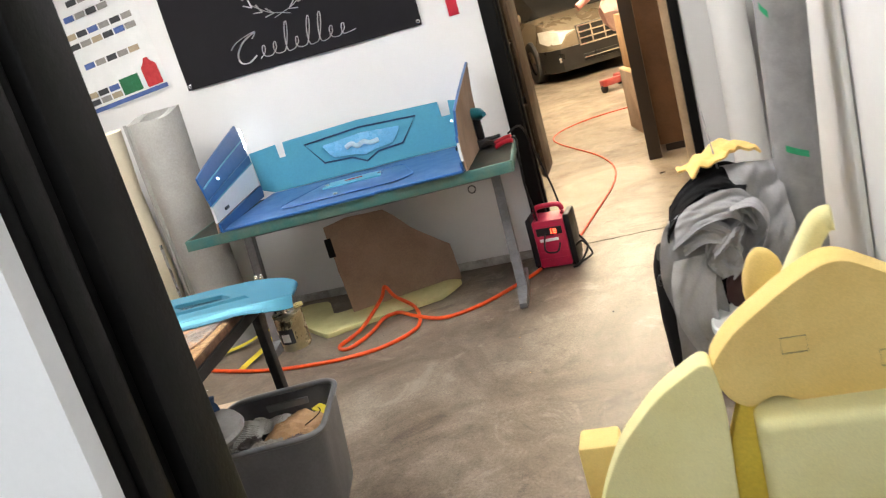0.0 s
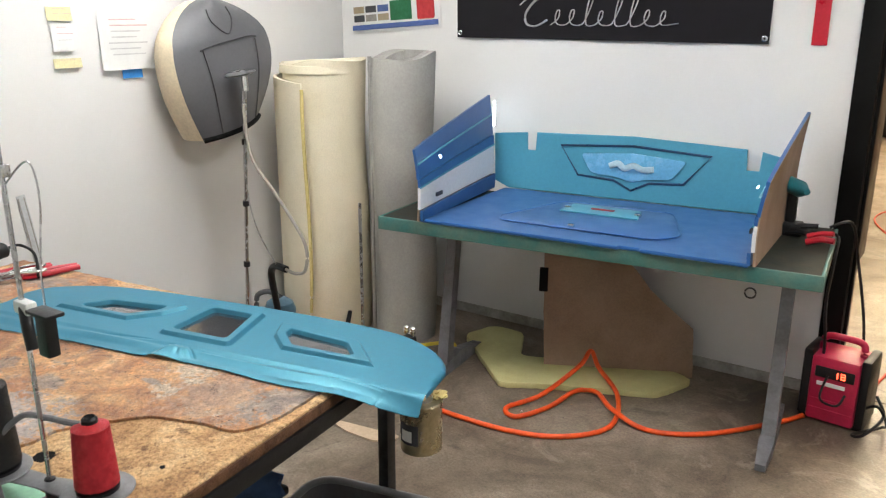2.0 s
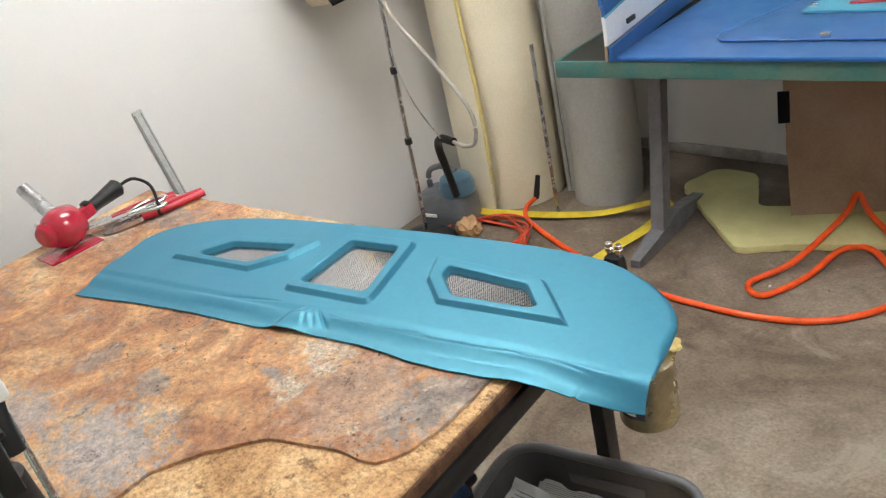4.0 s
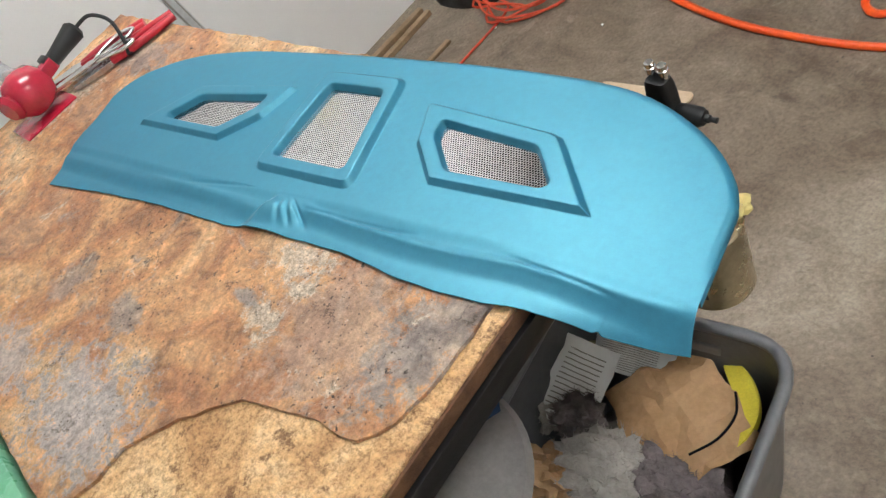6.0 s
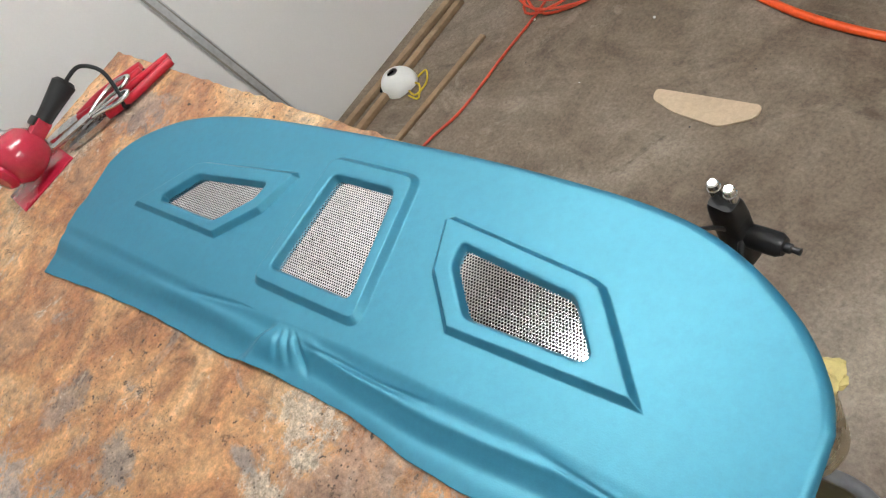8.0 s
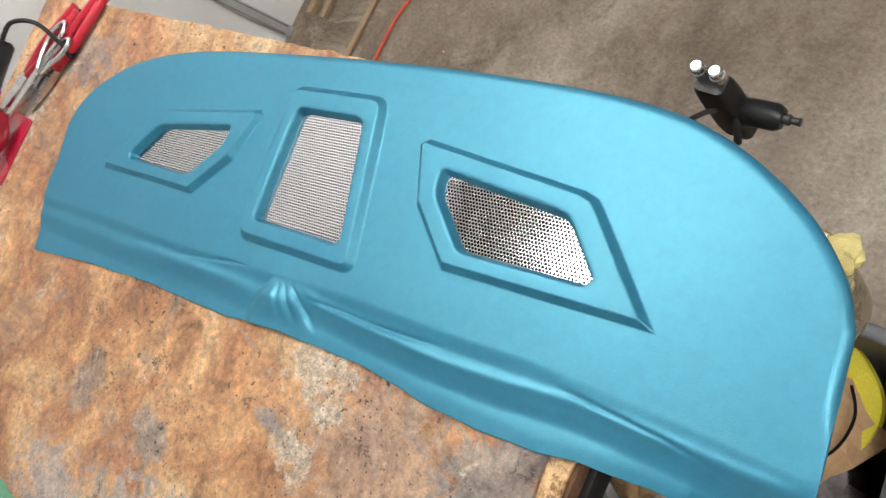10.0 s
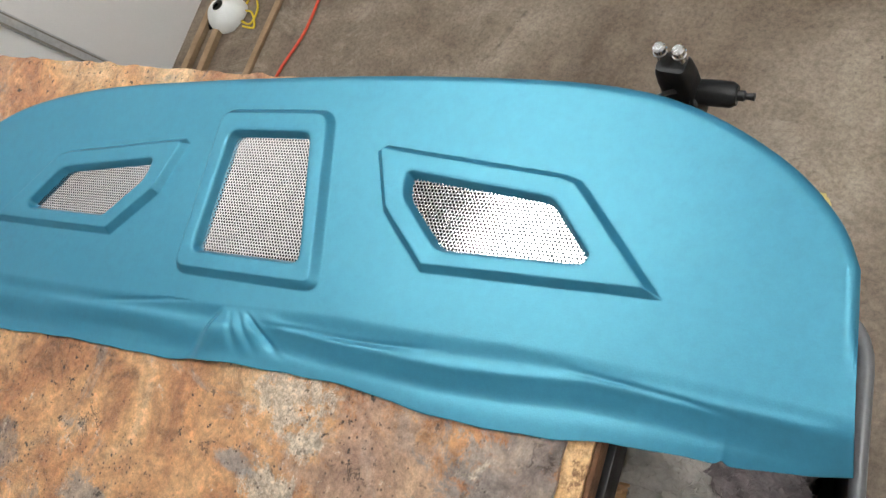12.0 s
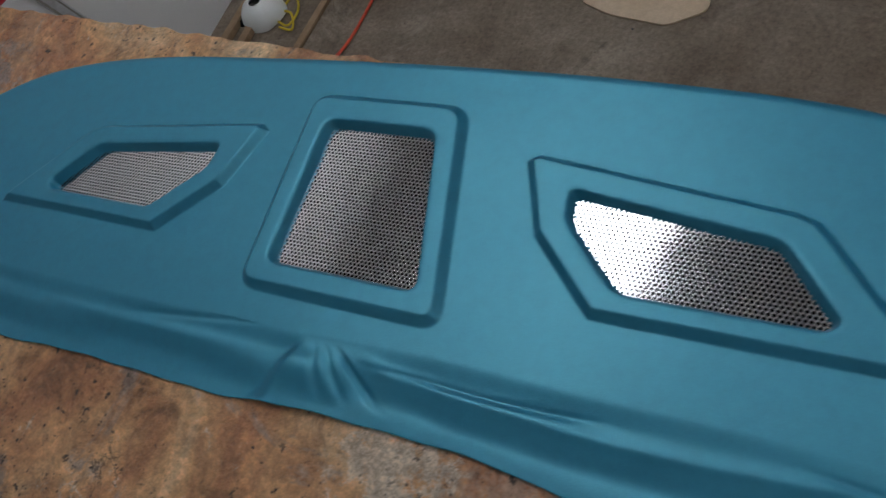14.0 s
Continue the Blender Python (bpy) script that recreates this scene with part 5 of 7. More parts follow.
def side_panel(side, m):
    """Curved side panel: blue top, white band, blue foot; board outside."""
    top = lambda y: 0.30 + 0.155 * min(1.0, max(0.0, (y + 0.03) / 0.76)) ** 0.9
    def shape(y0, y1, a0, a1, lift):
        def f(u, v):
            y = y0 + (y1 - y0) * u
            k = a0 + (a1 - a0) * v
            z = 0.006 + top(y) * k
            bulge = 0.012 * math.sin(math.pi * min(1, k * 1.02)) + lift
            return (side * (-(0.018 + 0.020 * k)) + side * bulge * 1.0, y, z)
        return f
    p = part("side_panel", move(thick(sheet(26, 26, shape(-0.026, 0.727, 0.0, 0.972, -0.004)), 0.010), m), CARDBOARD, boot, "brown board side panel", True)
    part("upper_pad", move(thick(sheet(26, 14, shape(-0.030, 0.730, 0.58, 0.985, 0.010)), 0.012), m), BLUE, p, "glossy blue padded upper section")
    part("pleat", move(thick(sheet(26, 5, shape(-0.030, 0.730, 0.475, 0.575, 0.014)), 0.012), m), BLUE, p)
    part("white_band", move(thick(sheet(26, 8, shape(-0.032, 0.732, 0.17, 0.465, 0.012)), 0.012), m), WHITE_VINYL, p, "white vinyl band")
    part("foot_roll", move(thick(sheet(26, 5, shape(-0.032, 0.732, 0.01, 0.16, 0.012)), 0.012), m), BLUE, p)
    part("piping", move(tube([shape(-0.034, 0.733, 0.0, 1.0, 0.014)(u / 10, 0.47) for u in range(11)], 0.004, 8, 3), m), SKY, p)
    part("piping", move(tube([shape(-0.034, 0.733, 0.0, 1.0, 0.016)(u / 10, 0.79) for u in range(11)], 0.004, 8, 3), m), SKY, p)
    part("badge", move(box(-0.004, -0.028, -0.008, 0.004, 0.028, 0.008, 0.002), m @ pose(side * 0.022, 0.09, 0.105)), INK, p, "small dark emblem")
    return p


side_panel(1, pose(0.215, 0.0, 0.0, 0, 0, 2))
side_panel(-1, pose(1.488, 0.0, 0.0, 0, 0, -3))
part("led_strip", move(box(-0.004, -0.004, -0.06, 0.004, 0.004, 0.06, 0.001), pose(0.158, 0.790, 0.36)), LED_STRIP, boot, "lit cool-white light strip")
part("led_strip", move(box(-0.004, -0.004, -0.012, 0.004, 0.004, 0.012, 0.001), pose(1.535, 0.775, 0.36)), LED_STRIP, boot)
part("spot_led", move(lathe([(0, 0), (0.006, 0), (0.007, 0.003), (0, 0.005)], 14), pose(0.243, 0.08, 0.262, 0, 60, 0)), LED_STRIP, boot)
part("spot_led", move(lathe([(0, 0), (0.005, 0), (0.006, 0.003), (0, 0.005)], 14), pose(1.452, 0.30, 0.215, 0, -60, 0)), LED_STRIP, boot)

clamps = thing("jump_clamps", BM @ pose(1.60, 0.40, 0.7465), "black and red battery clamps with cables on the bench", "clamps")
part("clamp", join(tube([(-0.06, 0.10, 0.012), (0.0, 0.06, 0.03), (0.07, 0.04, 0.02)], 0.012, 8), tube([(-0.05, 0.12, 0.03), (0.0, 0.09, 0.045), (0.06, 0.09, 0.05)], 0.010, 8)), BLACK_PLASTIC, clamps)
part("clamp", join(tube([(0.03, -0.02, 0.012), (0.08, -0.03, 0.03), (0.125, -0.04, 0.03)], 0.012, 8), tube([(0.03, 0.0, 0.03), (0.08, 0.0, 0.045), (0.12, -0.01, 0.05)], 0.010, 8)), RED_PLASTIC, clamps, "red battery clamp")
bottle = thing("drill", BM @ pose(1.555, 0.52, 0.746), "teal and black cordless drill standing on the bench", "drill")
part("battery", box(-0.05, -0.04, 0, 0.05, 0.04, 0.05, 0.008), BLACK_PLASTIC, bottle)
part("grip", box(-0.02, -0.022, 0.05, 0.02, 0.022, 0.17, 0.01), BLACK_PLASTIC, bottle)
part("motor", move(lathe([(0, -0.08), (0.025, -0.08), (0.032, -0.06), (0.032, 0.05), (0.02, 0.08), (0.012, 0.11), (0, 0.11)], 20), pose(0, 0, 0.19, 90, 0, 30)), mat("teal_plastic", (0.02, 0.18, 0.22), (0.02, 0.15, 0.18), 9, 0.4), bottle, "teal motor housing")

# ---- charger ----
ch = thing("battery_charger", pose(0.125, 4.53, 0, 0, 0, -6), "red and black battery charger with lit red digits", "battery charger")
part("side", box(-0.125, -0.085, 0.018, -0.088, 0.085, 0.30, 0.012), BLACK_PLASTIC, ch)
part("side", box(0.088, -0.085, 0.018, 0.125, 0.085, 0.30, 0.012), BLACK_PLASTIC, ch)
part("body", box(-0.089, -0.095, 0.012, 0.089, 0.09, 0.285, 0.012), RED_PINK, ch, "red plastic body")
part("handle", tube([(-0.075, 0, 0.27), (-0.07, 0, 0.335), (0, 0, 0.345), (0.07, 0, 0.335), (0.075, 0, 0.27)], 0.014, 10, 5), RED_PINK, ch, "moulded red carry handle")
part("display", box(-0.07, -0.101, 0.20, 0.075, -0.094, 0.245, 0.004), BLACK_PLASTIC, ch, "black display panel")
part("digits", join(box(0.012, -0.104, 0.210, 0.016, -0.1012, 0.234), join(join(box(0.026, -0.104, 0.210, 0.029, -0.1012, 0.234), box(0.040, -0.104, 0.210, 0.043, -0.1012, 0.234)), join(box(0.0295, -0.104, 0.210, 0.0395, -0.1012, 0.213), join(box(0.0295, -0.104, 0.221, 0.0395, -0.1012, 0.2235), box(0.0295, -0.104, 0.2315, 0.0395, -0.1012, 0.234))))), RED_LED, ch, "lit red digits", False)
part("brand_bar", box(-0.06, -0.0985, 0.165, 0.045, -0.0948, 0.182, 0.002), WHITE_PLASTIC, ch, "pale bar of lettering")
part("rib", box(-0.08, -0.0985, 0.06, 0.08, -0.0948, 0.068, 0.002), RED_PINK, ch)
part("rib", box(-0.08, -0.0985, 0.10, 0.08, -0.0948, 0.108, 0.002), RED_PINK, ch)
for fx in (-0.1, 0.1):
    part("foot", box(fx - 0.02, -0.07, 0, fx + 0.02, 0.07, 0.019, 0.005), BLACK_PLASTIC, ch)
part("cable", tube([(0.115, -0.06, 0.10), (0.17, -0.10, 0.14), (0.20, -0.06, 0.06), (0.17, 0.0, 0.012), (0.10, -0.12, 0.010), (0.14, -0.15, 0.03), (0.19, -0.09, 0.10), (0.15, -0.05, 0.16)], 0.006, 8), BLACK_PLASTIC, ch)
part("cable", tube([(-0.06, -0.05, 0.27), (-0.05, -0.10, 0.36), (-0.06, -0.12, 0.52), (-0.05, -0.12, 0.70), (-0.07, -0.06, 0.765), (-0.15, -0.12, 0.778)], 0.006, 8), BLACK_PLASTIC, ch)
part("cable", tube([(-0.02, -0.098, 0.22), (-0.03, -0.14, 0.13), (0.03, -0.13, 0.11), (0.05, -0.10, 0.15)], 0.005, 8), BLACK_PLASTIC, ch)
part("cable", tube([(0.06, 0.06, 0.27), (0.03, 0.10, 0.42), (-0.02, 0.12, 0.62), (-0.04, 0.02, 0.80), (-0.10, -0.05, 0.79)], 0.006, 8), BLACK_PLASTIC, ch)

# ---- under and before the bench ----
cbm = pose(-1.06, 4.27, 0.004, 0, 0, 26.5) @ pose(0, 0, 0, 80)
card = thing("cardboard_sheet", cbm, "cut brown cardboard panel leaning under the bench", "cardboard")
part("board", prism(wobble([(0.0, 0.0), (0.66, 0.0), (0.655, 0.22), (0.56, 0.30), (0.46, 0.39), (0.39, 0.48), (0.34, 0.535), (0.12, 0.555), (-0.02, 0.535)], 0.05, 0.005, 2.0), -0.004, 0.004), CARDBOARD, card, smooth=False)
part("tape", box(-0.035, 0.36, -0.006, 0.004, 0.47, 0.006, 0.002), BLACK_CLOTH, card, "black tape strip")

foam_poly = [(-1.50, 4.56), (-1.56, 4.38), (-1.13, 3.985), (-1.02, 4.06), (-0.52, 4.28), (-0.44, 4.50), (-0.60, 4.55), (-1.00, 4.38), (-1.20, 4.30), (-1.32, 4.56)]
fs = prism(wobble(rounded(foam_poly, 0.05), 0.04, 0.008, 4.0), 0.0, 0.028, 0.004)
single("foam_sheet", fs, FOAM_OLD, "old pale yellow foam sheet lying on the floor", "foam sheet")

single("air_hose", tube([(-2.03, 4.02, 0.06), (-2.05, 3.97, 0.03), (-1.98, 3.90, 0.018), (-1.75, 3.80, 0.012), (-1.45, 3.70, 0.011), (-1.20, 3.655, 0.011), (-0.90, 3.665, 0.011), (-0.70, 3.745, 0.011), (-0.585, 3.92, 0.012), (-0.65, 4.15, 0.03), (-0.80, 4.29, 0.07), (-0.85, 4.31, 0.13), (-0.86, 4.22, 0.09), (-0.92, 3.98, 0.03), (-1.00, 3.83, 0.012), (-0.93, 3.78, 0.012), (-0.86, 3.93, 0.012), (-0.83, 4.12, 0.016), (-0.75, 4.16, 0.016), (-0.62, 4.02, 0.034), (-0.45, 3.975, 0.012), (-0.25, 4.08, 0.012), (-0.05, 4.33, 0.012), (0.02, 4.45, 0.012)], 0.0105, 10, 9), ORANGE, "orange rubber air hose looped over the floor", "air hose")
single("garage_cord", tube([(0.16, 4.60, 0.012), (0.24, 5.05, 0.008), (0.42, 6.2, 0.008), (0.30, 7.0, 0.008), (-0.22, 8.3, 0.008), (0.1, 9.0, 0.008), (0.9, 9.2, 0.008), (1.6, 9.0, 0.008)], 0.0065, 8, 9), RED_CORD, "thin orange-red cord running over the garage floor", "cord")
single("hose_end", move(lathe([(0, 0), (0.011, 0), (0.013, 0.02), (0.010, 0.10), (0, 0.10)], 14), pose(-2.03, 4.02, 0.055, -15, 4, 0)), BLACK_PLASTIC, "black rubber sleeve at the hose end", "hose end")

cord_pts = []
rnd = random.Random(5)
for k in range(46):
    a = k * 0.93
    cord_pts.append((-2.06 + (0.13 + 0.09 * rnd.random()) * math.cos(a) * 1.0, 3.70 + (0.13 + 0.10 * rnd.random()) * math.sin(a), 0.008 + 0.035 * rnd.random()))
cord_pts += [(-2.06, 3.56, 0.008), (-2.035, 3.30, 0.006), (-2.02, 3.10, 0.006), (-2.045, 2.95, 0.006), (-2.03, 2.7, 0.006)]
single("extension_cord", tube(cord_pts, 0.0042, 6, 5), RED_CORD, "tangled red extension cord on the floor", "extension cord")
strap = thing("strap", pose(0, 0, 0), "yellow webbing strap lying on the floor", "strap")
part("webbing", tube([(-2.30, 3.86, 0.03), (-2.0, 3.95, 0.02), (-1.75, 4.06, 0.015), (-1.55, 4.14, 0.06), (-1.47, 4.12, 0.07), (-1.47, 4.0, 0.045), (-1.53, 3.85, 0.018), (-1.56, 3.74, 0.006)], 0.026, 8, 8, flat=0.1), YELLOW, strap)

single("chip_offcut", prism(rounded([(-1.505, 3.362), (-1.495, 3.330), (-1.42, 3.312), (-1.29, 3.312), (-1.222, 3.365), (-1.228, 3.402)], 0.018), 0.0, 0.006, 0.001), mat("tan_offcut", (0.56, 0.43, 0.30), (0.5, 0.38, 0.26), 8, 0.8), "tan board offcut lying on the floor", "offcut")
mask = thing("dust_mask", pose(-2.325, 3.105, 0, 0, 0, 20), "white dust mask with yellow straps on the floor", "dust mask")


def mask_shell(u, v):
    a = 2 * math.pi * u
    r = 0.064 * math.sqrt(max(0.0, 1 - (0.96 * v) ** 2.3))
    return (r * math.cos(a) * (1 + 0.10 * math.cos(3 * a) * (1 - v)), r * math.sin(a) * 0.88, 0.056 * v + 0.004 + 0.006 * math.cos(2 * a) * (1 - v))


part("shell", thick(sheet(36, 12, mask_shell), 0.0016), WHITE_PLASTIC, mask)
part("strap", tube([(0.055, 0.02, 0.008), (0.085, 0.045, 0.016), (0.105, 0.0, 0.010), (0.085, -0.045, 0.006), (0.05, -0.03, 0.008)], 0.0032, 6), YELLOW, mask, "yellow elastic strap")
part("strap", tube([(0.055, 0.0, 0.012), (0.095, -0.02, 0.02), (0.10, -0.06, 0.006), (0.06, -0.05, 0.008)], 0.0032, 6), YELLOW, mask)
part("nose_clip", tube([(-0.040, -0.038, 0.024), (-0.056, 0.0, 0.030), (-0.040, 0.038, 0.024)], 0.0035, 6), BLACK_PLASTIC, mask, "dark nose clip")
part("edge_band", tube([(-0.064, -0.03, 0.006), (-0.072, 0.0, 0.008), (-0.060, 0.04, 0.006)], 0.006, 6), BLACK_CLOTH, mask, "dark inner rim")
STRIP = mat("dull_brown_timber", (0.32, 0.22, 0.13), (0.24, 0.16, 0.09), 9, 0.75)
for k, (px, tilt) in enumerate(((-2.425, 3), (-2.40, 5), (-2.16, 0))):
    if k < 2:
        single("timber_strip", box(-0.012, -0.30, 0, 0.012, 0.26, 0.02, 0.002), STRIP, "thin timber strip lying beside the wall", "timber strip", m=pose(px + 0.02 + 0.03 * k, 3.2, 0.0, 0, 0, tilt))
    else:
        single("timber_strip", box(-0.010, -0.30, 0, 0.010, 0.26, 0.012, 0.002), STRIP, "thin timber strip lying on the floor", "timber strip", m=pose(px, 3.1, 0.0, 0, 0, 2))

# ---- rolls in the corner ----
YELLOW_EDGE = mat("yellow_glue_edge", (0.70, 0.58, 0.24), (0.64, 0.52, 0.2), 9, 0.9)


def spiral_roll(m, r, h, material, label, turns=2.6, gap=0.03, name="foam_roll"):
    """A sheet rolled up and stood on end."""
    n = int(turns * 40)
    inner, outer = [], []
    for k in range(n + 1):
        a = 2 * math.pi * k / 40 + 0.8
        rr = r - (turns - k / 40) * gap
        outer.append((rr * math.cos(a), rr * math.sin(a)))
        inner.append(((rr - gap * 0.82) * math.cos(a), (rr - gap * 0.82) * math.sin(a)))
    loop = outer + inner[::-1]
    secs = []
    for j in range(9):
        z = h * j / 8
        k = 1 + 0.012 * math.sin(j * 1.9)
        lean = 0.012 * math.sin(j * 0.8)
        secs.append([(x * k + lean, y * k, z + (0.02 * math.sin(3 * x / r) if j == 8 else 0)) for x, y in loop])
    bm = bmesh.new()
    rings = [[bm.verts.new(p) for p in s] for s in secs]
    cnt = len(loop)
    for a, b in zip(rings, rings[1:]):
        for i in range(cnt):
            bm.faces.new((a[i], a[(i + 1) % cnt], b[(i + 1) % cnt], b[i]))
    for ring in (rings[0], rings[-1]):
        for i in range(n):
            bm.faces.new((ring[i], ring[i + 1], ring[cnt - 2 - i], ring[cnt - 1 - i]))
    roll = thing(name, m, label, "roll")
    part("rolled_sheet", bm, material, roll)
    a = 2 * math.pi * turns + 0.8
    part("seam_edge", tube([((r + 0.002) * math.cos(a), (r + 0.002) * math.sin(a), h * k / 6 * 0.99 + 0.004) for k in range(7)], 0.010, 8, 3), material, roll)
    return roll


foam_roll = spiral_roll(pose(-2.25, 4.15, 0), 0.232, 1.345, CREAM, "tall cream foam roll standing on end in the corner", 2.4, 0.05)


def wrap_at(u, v):
    """The loose outer turn of the roll, ending in a free edge."""
    a = math.radians(-68 - 5 * (1 - v) + 3 * math.sin(v * 5) - 120 * u)
    r = 0.238 + 0.014 * (1 - u) ** 6 - 0.012 * u
    return (r * math.cos(a), r * math.sin(a), 0.004 + (1.285 - 0.03 * (1 - u) ** 2) * v)


part("outer_turn", thick(sheet(40, 16, wrap_at), 0.014), CREAM, foam_roll, "loose outer turn of cream foam")
part("glue_line", tube([tuple(Vector(wrap_at(-0.012, 0.12 + 0.86 * k / 12)) * 1.0) for k in range(13)], 0.0085, 8, 4), YELLOW_EDGE, foam_roll, "yellow glue line along the free edge")
part("cap", lathe([(0.0, 1.356), (0.08, 1.354), (0.15, 1.348), (0.20, 1.335), (0.205, 1.30), (0, 1.30)], 36), CREAM, foam_roll, "sagging cream top")
spiral_roll(pose(-1.85, 4.27, 0, 0, 0, 80), 0.165, 1.385, GREY_ROLL, "tall grey sheet roll standing on end in the corner", 2.2, 0.03, "sheet_roll")
single("black_bar", tube([(-1.985, 4.40, 0.0), (-1.975, 4.40, 1.22)], 0.022, 10, 1), BLACK_PLASTIC, "black tube between the rolls", "tube")
single("conduit", tube([(-1.94, 4.04, 0.0), (-1.97, 4.075, 0.70)], 0.008, 10, 1), STEEL, "thin steel rod leaning between the rolls", "rod")

# ---- garment steamer ----
sm = thing("steamer", pose(-2.28, 3.62, 0, 0, 0, 10), "blue and grey garment steamer with a pole and hose", "steamer")
part("base", loft([[(x * k, y * k - 0.01, z) for x, y in rounded([(-0.15, -0.08), (0.0, -0.11), (0.16, -0.07), (0.11, 0.08), (-0.10, 0.09)], 0.06, 6)] for z, k in ((0.0, 0.96), (0.02, 1.0), (0.045, 0.92), (0.06, 0.7))]), DARK_STEEL, sm, "low dark grey wheeled base")
part("body", loft([[(x * k - 0.02, y * k + 0.19, z) for x, y in rounded(rect(0.25, 0.17), 0.06, 6)] for z, k in ((0.01, 0.98), (0.03, 1.0), (0.12, 0.97), (0.15, 0.85), (0.16, 0.6))]), MID_GREY, sm)
part("tank", move(lathe([(0, 0), (0.075, 0), (0.078, 0.03), (0.065, 0.07), (0.035, 0.09), (0, 0.094)], 28), pose(0.04, 0.19, 0.145)), BLUE_GREY, sm, "blue water tank")
part("handle", tube([(-0.10, 0.19, 0.15), (-0.09, 0.19, 0.23), (-0.02, 0.19, 0.26), (0.05, 0.19, 0.24)], 0.013, 10, 6), MID_GREY, sm)
part("brand_bar", box(-0.10, 0.098, 0.06, -0.03, 0.103, 0.075, 0.001), PAPER, sm, "pale bar of lettering")
INV = pose(-2.28, 3.62, 0, 0, 0, 10).inverted()
p0, p1 = INV @ Vector((-2.30, 3.62, 0.05)), INV @ Vector((-2.145, 3.56, 1.315))
part("pole", rod(p0, p1, 0.0085), STEEL, sm, "telescopic steel pole")
for k in (0.33, 0.56, 0.78):
    q = p0.lerp(p1, k)
    part("lock_ring", move(lathe([(0, -0.012), (0.014, -0.012), (0.015, 0.0), (0.014, 0.012), (0, 0.012)], 16), Matrix.Translation(q)), BLACK_PLASTIC, sm, "black locking ring")
part("hanger_head", move(lathe([(0, -0.008), (0.055, -0.006), (0.066, 0.0), (0.055, 0.008), (0, 0.012)], 32), Matrix.Translation(p1 + Vector((-0.02, 0, 0.012))) @ pose(0, 0, 0, 8, -6, 0)), STEEL, sm, "round grey plate at the pole's top")
part("neck", tube([p1, p1 + Vector((0.004, 0, -0.06))], 0.013, 10, 1), CHROME, sm)
part("hose", tube([INV @ Vector(q) for q in ((-2.15, 3.55, 1.20), (-2.13, 3.56, 0.98), (-2.02, 3.60, 0.80), (-1.90, 3.62, 0.62), (-1.90, 3.62, 0.50), (-1.98, 3.64, 0.46), (-2.06, 3.66, 0.46))], 0.0075, 10, 9), mat("dull_hose", (0.42, 0.39, 0.34), (0.36, 0.33, 0.29), 9, 0.6), sm, "pale grey steam hose")
part("hose_sleeve", tube([INV @ Vector(q) for q in ((-2.06, 3.66, 0.46), (-2.15, 3.68, 0.455), (-2.21, 3.71, 0.40), (-2.225, 3.74, 0.28), (-2.225, 3.76, 0.16))], 0.0165, 10, 8), BLACK_PLASTIC, sm, "black hose sleeve")
part("wire", tube([INV @ Vector(q) for q in ((-2.15, 3.555, 1.18), (-2.16, 3.55, 0.85), (-2.13, 3.57, 0.65), (-2.06, 3.60, 0.50))], 0.003, 6, 8), STEEL, sm)
single("crumpled_tape", lump((0.05, 0.045, 0.05), 12.0, 0.4), KRAFT, "crumpled ball of tan masking paper on the floor", "paper", m=pose(-2.13, 3.70, 0.055))

# ---- seat back hung on the wall ----
SB = pose(-2.475, 3.63, 1.085, 0, -7, 93)


def seat_front(u, v):
    """Curved seat-back skin: u across, v up."""
    x = (u - 0.5) * 2
    wide = 0.165 + 0.098 * math.sin(math.pi * min(1.0, v * 0.85 + 0.02)) - 0.10 * max(0.0, v - 0.62) ** 1.4
    if v > 0.70:
        wide *= math.sqrt(max(0.0, 1 - ((v - 0.70) / 0.305) ** 2.2)) * 0.98 + 0.02
    belly = 0.030 * math.sin(math.pi * v) * (1 if x > 0 else 0.2)
    bend = 0.060 * (1 - x * x) + 0.030 * math.sin(v * 3.1) + 0.05 * (1 - v) - 0.035 * max(0.0, v - 0.7) / 0.3
    return (x * (wide + belly) - 0.03 * (1 - v) + 0.01, -0.115 - bend, v * 0.545 + 0.018 * x * (1 - v))


SEAM = mat("dark_grey_seam", (0.045, 0.045, 0.048), (0.06, 0.06, 0.062), 30, 0.7)
MOULDED = mat("cream_moulded_foam", (0.72, 0.61, 0.44), (0.64, 0.53, 0.37), 5, 0.95, bump=0.4)
seat = thing("seat_back_cover", SB, "grey leather car seat back hung on the wall", "seat back")
part("cover", thick(sheet(34, 40, seat_front), 0.010), GREY_VINYL, seat, "grey leather cover with stitched panels")


def seat_side(k):
    """The foam's flank from the cover's edge back to the wall."""
    return lambda u, v: (seat_front(k, v)[0] * (1 - 0.10 * u) - (0.030 * math.sin(math.pi * u) if k < 0.5 else 0), seat_front(k, v)[1] * (1 - 0.94 * u), seat_front(k, v)[2] * (1 - 0.02 * u))


